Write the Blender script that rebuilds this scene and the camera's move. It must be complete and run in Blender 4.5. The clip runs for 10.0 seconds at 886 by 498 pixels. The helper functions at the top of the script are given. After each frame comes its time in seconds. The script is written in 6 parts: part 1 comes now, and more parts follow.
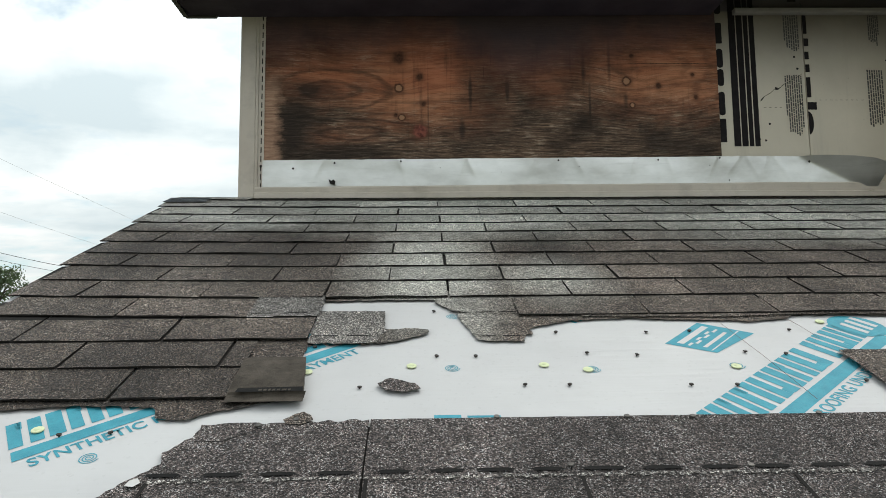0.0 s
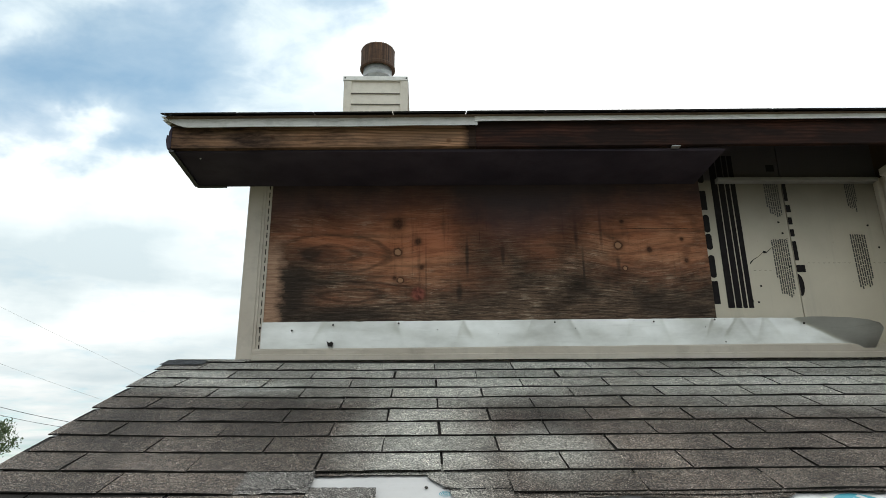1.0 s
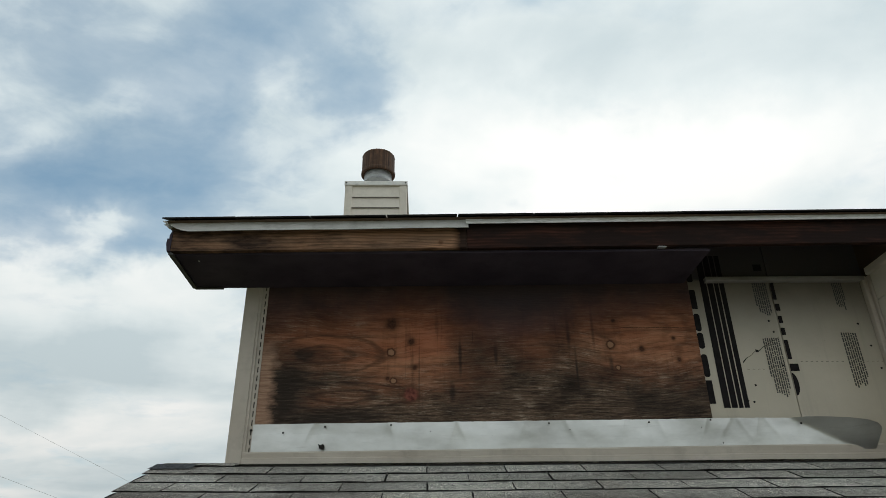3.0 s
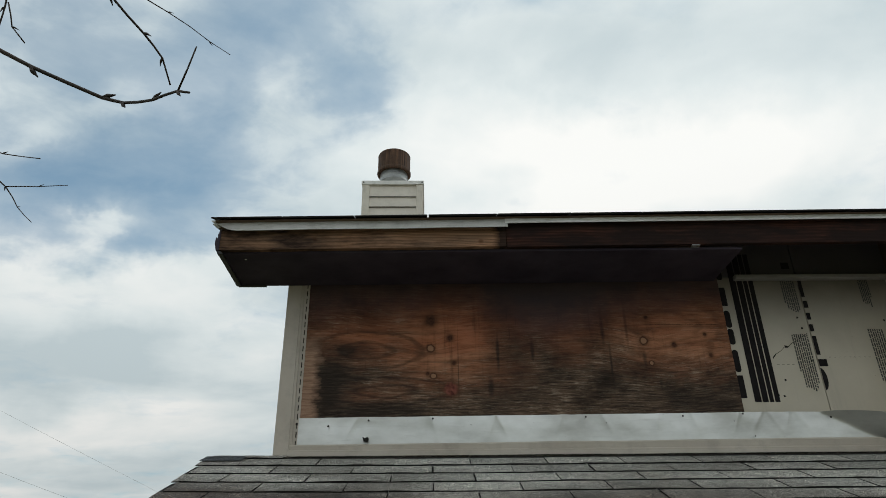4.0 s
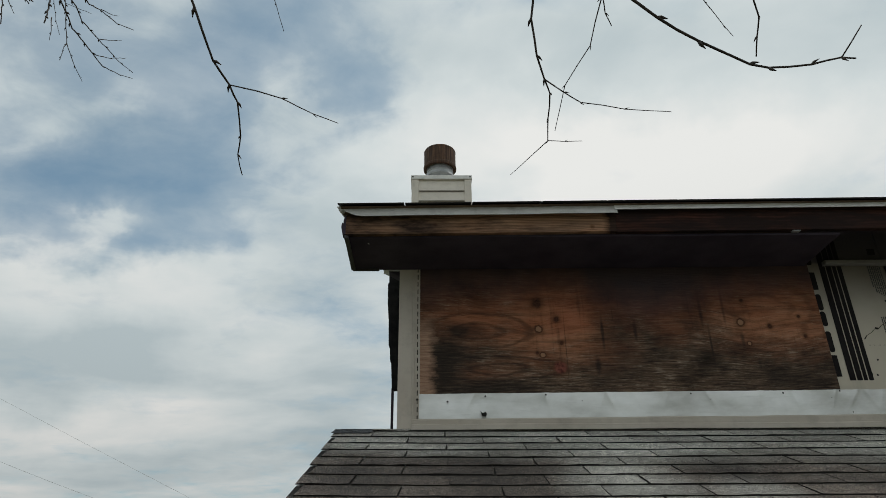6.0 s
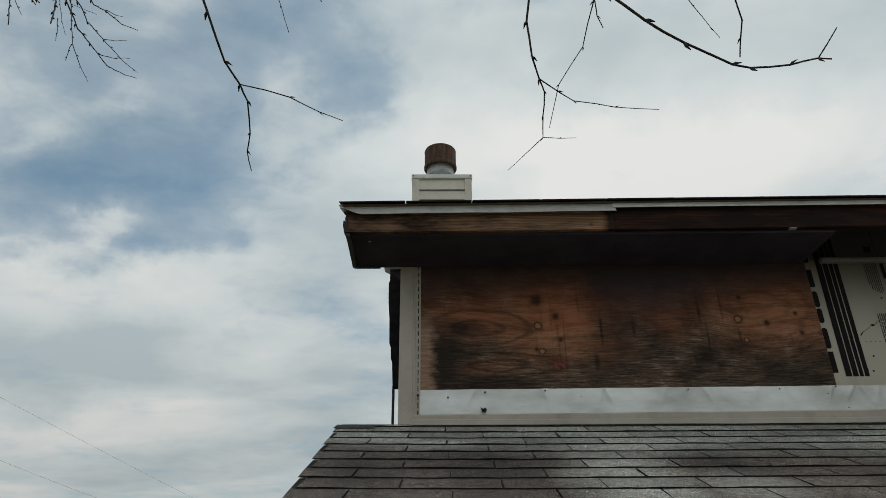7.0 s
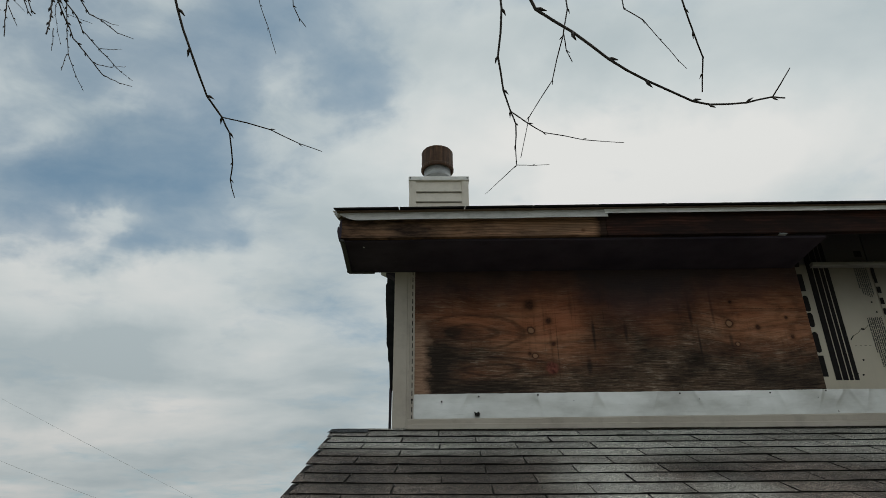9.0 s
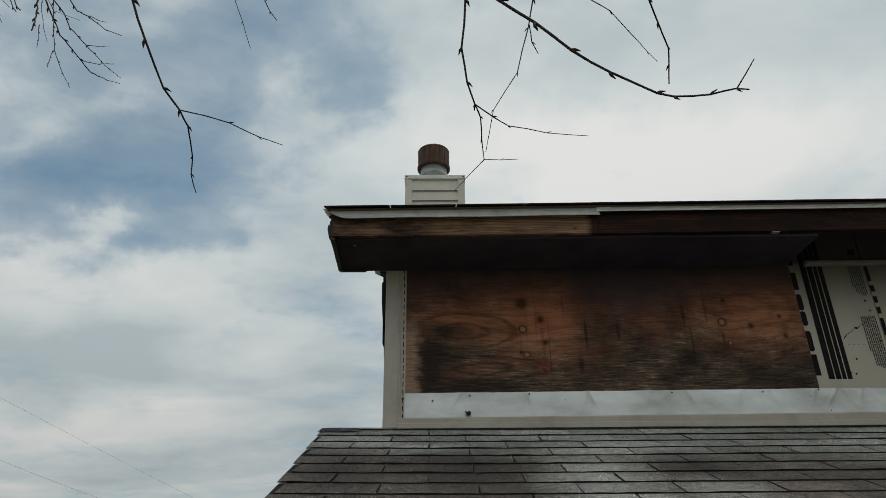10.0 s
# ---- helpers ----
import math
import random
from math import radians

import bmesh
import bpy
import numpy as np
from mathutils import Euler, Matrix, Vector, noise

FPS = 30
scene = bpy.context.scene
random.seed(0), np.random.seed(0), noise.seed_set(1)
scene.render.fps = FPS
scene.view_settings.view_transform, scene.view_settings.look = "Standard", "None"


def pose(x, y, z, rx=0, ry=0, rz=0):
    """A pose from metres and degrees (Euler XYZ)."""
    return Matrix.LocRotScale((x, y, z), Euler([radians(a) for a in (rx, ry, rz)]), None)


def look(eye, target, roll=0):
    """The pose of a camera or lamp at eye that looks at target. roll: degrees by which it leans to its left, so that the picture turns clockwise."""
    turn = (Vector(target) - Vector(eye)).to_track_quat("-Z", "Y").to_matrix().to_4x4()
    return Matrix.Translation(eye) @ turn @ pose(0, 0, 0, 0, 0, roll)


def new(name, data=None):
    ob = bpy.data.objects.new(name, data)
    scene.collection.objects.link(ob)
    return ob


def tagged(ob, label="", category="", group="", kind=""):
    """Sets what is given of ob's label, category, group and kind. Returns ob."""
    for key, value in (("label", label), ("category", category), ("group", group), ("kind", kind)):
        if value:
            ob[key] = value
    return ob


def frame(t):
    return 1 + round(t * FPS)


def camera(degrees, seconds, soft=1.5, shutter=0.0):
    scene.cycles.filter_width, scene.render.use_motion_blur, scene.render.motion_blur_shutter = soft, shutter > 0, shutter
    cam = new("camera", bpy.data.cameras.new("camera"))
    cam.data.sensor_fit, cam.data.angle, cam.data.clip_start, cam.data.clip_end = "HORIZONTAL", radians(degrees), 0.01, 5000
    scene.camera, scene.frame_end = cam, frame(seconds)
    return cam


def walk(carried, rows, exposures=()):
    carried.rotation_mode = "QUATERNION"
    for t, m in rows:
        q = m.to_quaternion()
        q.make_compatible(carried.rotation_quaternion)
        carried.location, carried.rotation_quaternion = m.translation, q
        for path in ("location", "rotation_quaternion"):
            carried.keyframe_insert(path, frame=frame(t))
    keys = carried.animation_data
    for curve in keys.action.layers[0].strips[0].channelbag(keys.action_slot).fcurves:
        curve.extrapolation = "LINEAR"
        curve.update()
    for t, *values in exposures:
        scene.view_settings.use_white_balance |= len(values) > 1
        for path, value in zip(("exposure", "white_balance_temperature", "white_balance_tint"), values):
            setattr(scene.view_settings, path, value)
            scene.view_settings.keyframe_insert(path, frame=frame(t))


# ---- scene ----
cam = camera(65.2, 10.0, 0.8)
METRES, EYE, TILT, LEAN, TURN = 2.3, 5.0, 0.0, 0.0, -1.6
PATH = [
    (0, (0.086, 0.273, 4.129), (0.149, 2.261, 4.343), -0.6),
    (0.5, (0.087, 0.26, 4.15), (0.146, 2.222, 4.535), -0.6),
    (1, (0.108, 0.24, 4.171), (0.164, 2.136, 4.805), -0.6),
    (1.5, (0.14, 0.235, 4.162), (0.19, 2.048, 5.003), -0.7),
    (2, (0.156, 0.224, 4.151), (0.206, 2.008, 5.053), -0.8),
    (3.5, (0.129, 0.17, 4.15), (0.177, 1.954, 5.052), -0.8),
    (4, (-0.014, 0.129, 4.116), (0.032, 1.915, 5.015), -0.8),
    (4.5, (-0.216, 0.093, 4.063), (-0.18, 1.879, 4.963), -0.8),
    (5, (-0.441, 0.055, 4.029), (-0.406, 1.842, 4.927), -0.7),
    (5.5, (-0.49, 0.036, 4.014), (-0.453, 1.823, 4.911), -0.6),
    (7, (-0.49, 0.001, 3.975), (-0.455, 1.789, 4.87), -0.6),
    (7.5, (-0.536, -0.027, 3.984), (-0.502, 1.761, 4.879), -0.6),
    (8, (-0.537, -0.036, 3.984), (-0.501, 1.753, 4.878), -0.7),
    (8.5, (-0.497, -0.042, 3.987), (-0.461, 1.747, 4.88), -0.7),
    (9, (-0.465, -0.036, 3.988), (-0.428, 1.753, 4.881), -0.7),
    (9.5, (-0.437, -0.032, 3.989), (-0.401, 1.757, 4.881), -0.7),
    (10, (-0.427, -0.022, 3.991), (-0.389, 1.769, 4.882), -0.7),
]
EXPOSURES = [(0.0, 0.36), (1.0, 0.36), (2.0, 0.08), (3.5, -0.16), (4.5, -0.28), (5.5, -0.42), (7.0, -0.53), (8.0, -0.60), (10.0, -0.58)]
walk(cam, [(t, look(eye, target, roll)) for t, eye, target, roll in PATH], EXPOSURES)

# ---------------------------------------------------------------- light
world = bpy.data.worlds.new("overcast_sky")
scene.world = world
world.use_nodes = True
wt = world.node_tree
wt.nodes.clear()


def wnode(kind, **props):
    n = wt.nodes.new(kind)
    for key, value in props.items():
        if key == "operation":
            n.operation = value
    return n


def wlink(a, b):
    wt.links.new(a, b)


SUN_DIR = Vector((0.35, 0.25, 0.90)).normalized()
w_out = wnode("ShaderNodeOutputWorld")
w_sky = wnode("ShaderNodeTexSky")
w_sky.sky_type, w_sky.sun_disc = "NISHITA", False
w_sky.sun_elevation = math.asin(SUN_DIR.z)
w_sky.sun_rotation = math.atan2(SUN_DIR.x, SUN_DIR.y)
w_blue = wnode("ShaderNodeBackground")
w_blue.inputs["Strength"].default_value = 0.115
w_haze = wnode("ShaderNodeMix")
w_haze.data_type, w_haze.blend_type = "RGBA", "MULTIPLY"
w_haze.inputs["Factor"].default_value = 1.0
wlink(w_sky.outputs[0], w_haze.inputs[6])
w_haze.inputs[7].default_value = (0.60, 1.0, 1.0, 1)
wlink(w_haze.outputs[2], w_blue.inputs["Color"])
w_co = wnode("ShaderNodeTexCoord")
w_sep = wnode("ShaderNodeSeparateXYZ")
wlink(w_co.outputs["Generated"], w_sep.inputs[0])
# cloud deck: the view direction laid on a flat layer overhead
w_zp = wnode("ShaderNodeMath", operation="MAXIMUM")
wlink(w_sep.outputs["Z"], w_zp.inputs[0])
w_zp.inputs[1].default_value = 0.02
w_za = wnode("ShaderNodeMath", operation="ADD")
wlink(w_zp.outputs[0], w_za.inputs[0])
w_za.inputs[1].default_value = 0.12
w_dx = wnode("ShaderNodeMath", operation="DIVIDE")
w_dy = wnode("ShaderNodeMath", operation="DIVIDE")
wlink(w_sep.outputs["X"], w_dx.inputs[0])
wlink(w_sep.outputs["Y"], w_dy.inputs[0])
wlink(w_za.outputs[0], w_dx.inputs[1])
wlink(w_za.outputs[0], w_dy.inputs[1])
w_flat = wnode("ShaderNodeCombineXYZ")
wlink(w_dx.outputs[0], w_flat.inputs["X"])
wlink(w_dy.outputs[0], w_flat.inputs["Y"])


def wnoise(scale, detail, rough, distortion, shift):
    m = wnode("ShaderNodeMapping")
    m.inputs["Location"].default_value = shift
    m.inputs["Rotation"].default_value = (0, 0, 0.5)
    m.inputs["Scale"].default_value = (1.0, 1.25, 1.0)
    wlink(w_flat.outputs[0], m.inputs["Vector"])
    n = wnode("ShaderNodeTexNoise")
    n.inputs["Scale"].default_value = scale
    n.inputs["Detail"].default_value = detail
    n.inputs["Roughness"].default_value = rough
    n.inputs["Distortion"].default_value = distortion
    wlink(m.outputs[0], n.inputs["Vector"])
    return n.outputs["Fac"]


def wmath(op, a, b):
    n = wnode("ShaderNodeMath", operation=op)
    for i, v in enumerate((a, b)):
        if isinstance(v, (int, float)):
            n.inputs[i].default_value = v
        else:
            wlink(v, n.inputs[i])
    return n.outputs[0]


def wramp(fac, stops):
    n = wnode("ShaderNodeValToRGB")
    els = n.color_ramp.elements
    while len(els) < len(stops):
        els.new(0.5)
    for e, (p, c) in zip(els, stops):
        e.position, e.color = p, (*c, 1)
    wlink(fac, n.inputs[0])
    return n.outputs[0]


# the cover: wide banks and gaps placed to fit the camera's view over the eave, broken up by fine noise; the same noise
# alone elsewhere
AHEAD = Vector((0.019, 0.894, 0.4475)).normalized()
ASIDE = AHEAD.cross(Vector((0, 0, 1))).normalized()
ABOVE = ASIDE.cross(AHEAD)
w_warp = wnode("ShaderNodeTexNoise")
w_warp.inputs["Scale"].default_value, w_warp.inputs["Detail"].default_value, w_warp.inputs["Roughness"].default_value = 7.0, 5.0, 0.58
wlink(w_co.outputs["Generated"], w_warp.inputs["Vector"])
w_off = wnode("ShaderNodeVectorMath", operation="SUBTRACT")
wlink(w_warp.outputs["Color"], w_off.inputs[0])
w_off.inputs[1].default_value = (0.5, 0.5, 0.5)
w_amount = wnode("ShaderNodeVectorMath", operation="SCALE")
wlink(w_off.outputs[0], w_amount.inputs[0])
w_amount.inputs["Scale"].default_value = 0.135
w_bent = wnode("ShaderNodeVectorMath", operation="ADD")
wlink(w_co.outputs["Generated"], w_bent.inputs[0])
wlink(w_amount.outputs[0], w_bent.inputs[1])


def bank(right, up, wide, high, lean, weight, total, edge=1.0):
    """Adds one soft oval to a field: its place as tangents off the camera's axis over the eave, its half sizes, its
    lean in degrees.
    """
    c = (AHEAD + ASIDE * right + ABOVE * up).normalized()
    shrink = c.dot(AHEAD)
    x = (ASIDE - c * ASIDE.dot(c)).normalized()
    y = c.cross(x)
    turn = Matrix((x, y, c)).transposed() @ Matrix.Rotation(radians(lean), 3, "Z")
    m = wnode("ShaderNodeMapping")
    m.vector_type = "TEXTURE"
    m.inputs["Location"].default_value = c
    m.inputs["Rotation"].default_value = turn.to_euler()
    m.inputs["Scale"].default_value = (wide * shrink, high * shrink, 1.0)
    wlink(w_bent.outputs[0], m.inputs["Vector"])
    n = wnode("ShaderNodeVectorMath", operation="LENGTH")
    wlink(m.outputs[0], n.inputs[0])
    fall = wnode("ShaderNodeMapRange")
    fall.interpolation_type = "SMOOTHSTEP"
    wlink(n.outputs["Value"], fall.inputs["Value"])
    fall.inputs["From Min"].default_value, fall.inputs["From Max"].default_value = 1.0 - 0.85 * edge, 1.0 + 0.75 * edge
    fall.inputs["To Min"].default_value, fall.inputs["To Max"].default_value = weight, 0.0
    return wmath("ADD", total, fall.outputs["Result"])


w_puff = wnoise(2.6, 8.0, 0.56, 0.3, (3.1, 0.6, 0.0))
w_wisp = wnoise(6.5, 6.0, 0.55, 0.5, (9.0, 2.0, 0.0))
# gaps where the blue shows
w_open = wmath("ADD", wmath("MULTIPLY", wmath("SUBTRACT", 0.52, w_puff), 1.5), wmath("MULTIPLY", wmath("SUBTRACT", 0.50, w_wisp), 0.85))
for gap in (
    (-0.46, 0.19, 0.36, 0.22, 0, 0.23), (-0.44, 0.135, 0.125, 0.055, -20, 0.54), (-0.60, 0.085, 0.13, 0.045, -12, 0.46), (-0.115, 0.225, 0.062, 0.066, 0, 0.55), (-0.54, 0.022, 0.22, 0.022, 0, 0.22), (-0.36, 0.10, 0.10, 0.04, -30, 0.10),
    (-0.26, 0.32, 0.15, 0.055, -38, 0.50), (-0.16, 0.28, 0.07, 0.04, -40, 0.25), (-0.20, 0.125, 0.10, 0.035, -10, 0.20), (-0.35, 0.055, 0.12, 0.040, -25, 0.26), (0.11, 0.365, 0.09, 0.028, 0, 0.28),
    (-0.52, 0.25, 0.16, 0.05, -25, 0.14), (-0.14, -0.10, 0.10, 0.15, 0, 0.10), (-0.56, 0.33, 0.10, 0.03, -10, 0.10),
):
    w_open = bank(*gap, w_open)
for closed in ((-0.33, 0.255, 0.16, 0.040, -12, -0.26), (-0.485, 0.046, 0.052, 0.015, 0, -0.36, 1.0), (-0.50, -0.06, 0.24, 0.070, 2, -0.38), (0.35, 0.15, 0.50, 0.22, 0, -0.40), (-0.02, 0.09, 0.16, 0.08, 10, -0.30), (-0.45, -0.22, 0.40, 0.10, 0, -0.30)):
    w_open = bank(*closed[:6], w_open, closed[6] if len(closed) > 6 else 1.0)
w_fac = wramp(wmath("ADD", wmath("MULTIPLY", w_open, 0.80), 0.10), [(0.0, (1, 1, 1)), (0.18, (0.86, 0.86, 0.86)), (0.42, (0.52, 0.52, 0.52)), (0.68, (0.34, 0.34, 0.34)), (1.0, (0.20, 0.20, 0.20))])
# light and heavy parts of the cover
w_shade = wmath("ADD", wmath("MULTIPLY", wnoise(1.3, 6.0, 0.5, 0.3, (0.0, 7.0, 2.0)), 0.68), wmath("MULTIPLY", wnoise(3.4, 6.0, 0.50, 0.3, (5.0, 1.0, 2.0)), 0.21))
for cover in (
    (0.06, 0.14, 0.16, 0.10, 10, 0.14), (0.38, 0.13, 0.34, 0.075, -6, 0.12), (-0.52, -0.045, 0.20, 0.035, 4, 0.10), (-0.46, 0.020, 0.08, 0.030, 0, -0.08), (-0.33, 0.25, 0.15, 0.035, -12, 0.08),
    (0.33, 0.285, 0.36, 0.085, 0, -0.13), (-0.15, -0.12, 0.12, 0.16, 0, -0.16), (-0.52, -0.165, 0.22, 0.045, -6, -0.15), (-0.35, -0.30, 0.26, 0.028, 0, -0.08), (-0.42, 0.25, 0.32, 0.17, -10, -0.08), (0.62, 0.04, 0.10, 0.06, 30, -0.07),
    (-0.55, -0.27, 0.18, 0.035, 4, 0.08), (-0.30, 0.06, 0.24, 0.10, -20, -0.06),
):
    w_shade = bank(*cover, w_shade)
w_tone = wramp(w_shade, [(0.28, (0.60, 0.695, 0.725)), (0.43, (0.795, 0.865, 0.870)), (0.60, (1.012, 1.02, 0.992))])
w_cloud = wnode("ShaderNodeBackground")
# the deck greys towards the horizon
w_low = wramp(w_sep.outputs["Z"], [(0.04, (0.68, 0.69, 0.69)), (0.18, (0.79, 0.80, 0.80)), (0.32, (0.89, 0.90, 0.90)), (0.52, (1.0, 1.0, 1.0))])
wlink(wmath("MULTIPLY", w_low, 1.10), w_cloud.inputs["Strength"])
wlink(w_tone, w_cloud.inputs["Color"])
w_mix = wnode("ShaderNodeMixShader")
wlink(w_fac, w_mix.inputs[0])
wlink(w_blue.outputs[0], w_mix.inputs[1])
wlink(w_cloud.outputs[0], w_mix.inputs[2])
wlink(w_mix.outputs[0], w_out.inputs["Surface"])

sun = new("sun", bpy.data.lights.new("sun", "SUN"))
sun.data.energy, sun.data.angle, sun.data.color = 1.0, radians(35), (1.0, 0.96, 0.90)
sun.matrix_world = look((0, 0, 30), Vector((0, 0, 30)) - SUN_DIR * 10)

# ---------------------------------------------------------------- materials


class Mat:
    """A small builder for node materials."""

    def __init__(self, name, rough=0.6, metal=0.0, spec=0.5):
        self.m = bpy.data.materials.new(name)
        self.m.use_nodes = True
        self.t = self.m.node_tree
        self.b = self.t.nodes["Principled BSDF"]
        self.b.inputs["Roughness"].default_value = rough
        self.b.inputs["Metallic"].default_value = metal
        self.b.inputs["Specular IOR Level"].default_value = spec
        self.geo = self.t.nodes.new("ShaderNodeNewGeometry")
        self.info = self.t.nodes.new("ShaderNodeObjectInfo")
        self.pos = self.geo.outputs["Position"]
        self.rnd = self.info.outputs["Random"]

    def put(self, socket, v):
        if isinstance(v, bpy.types.NodeSocket):
            self.t.links.new(v, socket)
        elif isinstance(v, (tuple, list)) and len(v) == 3 and socket.type == "RGBA":
            socket.default_value = (*v, 1)
        else:
            socket.default_value = v

    def scaled(self, scale, rot=(0, 0, 0), loc=(0, 0, 0), vec=None):
        n = self.t.nodes.new("ShaderNodeMapping")
        self.put(n.inputs["Vector"], vec or self.pos)
        n.inputs["Scale"].default_value = scale
        n.inputs["Rotation"].default_value = rot
        n.inputs["Location"].default_value = loc
        return n.outputs[0]

    def noise(self, scale, detail=4.0, rough=0.55, vec=None, dist=0.0):
        n = self.t.nodes.new("ShaderNodeTexNoise")
        self.put(n.inputs["Vector"], vec or self.pos)
        n.inputs["Scale"].default_value, n.inputs["Detail"].default_value = scale, detail
        n.inputs["Roughness"].default_value, n.inputs["Distortion"].default_value = rough, dist
        return n.outputs["Fac"]

    def cells(self, scale, vec=None, out="Color"):
        n = self.t.nodes.new("ShaderNodeTexVoronoi")
        self.put(n.inputs["Vector"], vec or self.pos)
        n.inputs["Scale"].default_value = scale
        return n.outputs[out]

    def math(self, op, a, b=0.0, clamp=False):
        n = self.t.nodes.new("ShaderNodeMath")
        n.operation, n.use_clamp = op, clamp
        self.put(n.inputs[0], a)
        self.put(n.inputs[1], b)
        return n.outputs[0]

    def ramp(self, fac, *stops):
        """Colours along fac; where the stops are plain numbers, a number."""
        if not isinstance(stops[0][1], tuple):
            out = None
            for (p, a), (q, b) in zip(stops, stops[1:]):
                n = self.t.nodes.new("ShaderNodeMapRange")
                self.put(n.inputs["Value"], fac)
                n.inputs["From Min"].default_value, n.inputs["From Max"].default_value = p, q
                n.inputs["To Min"].default_value, n.inputs["To Max"].default_value = (a, b) if out is None else (0.0, b - a)
                out = n.outputs["Result"] if out is None else self.math("ADD", out, n.outputs["Result"])
            return out
        n = self.t.nodes.new("ShaderNodeValToRGB")
        els = n.color_ramp.elements
        while len(els) < len(stops):
            els.new(0.5)
        for e, (p, c) in zip(els, stops):
            e.position = p
            e.color = (*c, 1)
        self.put(n.inputs[0], fac)
        return n.outputs[0]

    def mix(self, fac, a, b, blend="MIX"):
        n = self.t.nodes.new("ShaderNodeMix")
        n.data_type, n.blend_type = "RGBA", blend
        self.put(n.inputs["Factor"], fac)
        self.put(n.inputs[6], a)
        self.put(n.inputs[7], b)
        return n.outputs[2]

    def sep(self, vec=None):
        n = self.t.nodes.new("ShaderNodeSeparateXYZ")
        self.put(n.inputs[0], vec or self.pos)
        return n.outputs

    def color(self, v):
        self.put(self.b.inputs["Base Color"], v)
        return self

    def rough(self, v):
        self.put(self.b.inputs["Roughness"], v)
        return self

    def bump(self, height, dist, strength=1.0):
        n = self.t.nodes.new("ShaderNodeBump")
        n.inputs["Strength"].default_value = strength
        n.inputs["Distance"].default_value = dist
        self.put(n.inputs["Height"], height)
        self.t.links.new(n.outputs[0], self.b.inputs["Normal"])
        return self


def plain(name, c1, c2, scale, rough=0.6, metal=0.0, spec=0.4, fine=180.0, bump=0.0006, grime=0.25):
    """Paint, metal or plastic with blotches and fine speckle."""
    k = Mat(name, rough, metal, spec)
    big = k.ramp(k.noise(scale, 5.0), (0.32, c1), (0.68, c2))
    dirt = k.ramp(k.noise(scale * 3.3, 6.0, 0.65), (0.50, 0.0), (0.75, 1.0))
    dark = tuple(0.45 * a for a in c1)
    col = k.mix(k.math("MULTIPLY", dirt, grime), big, dark)
    k.color(col)
    f = k.noise(fine, 3.0)
    k.rough(k.math("ADD", k.math("MULTIPLY", k.noise(scale * 2.0, 3.0), 0.25), rough - 0.12))
    k.bump(f, bump)
    return k.m


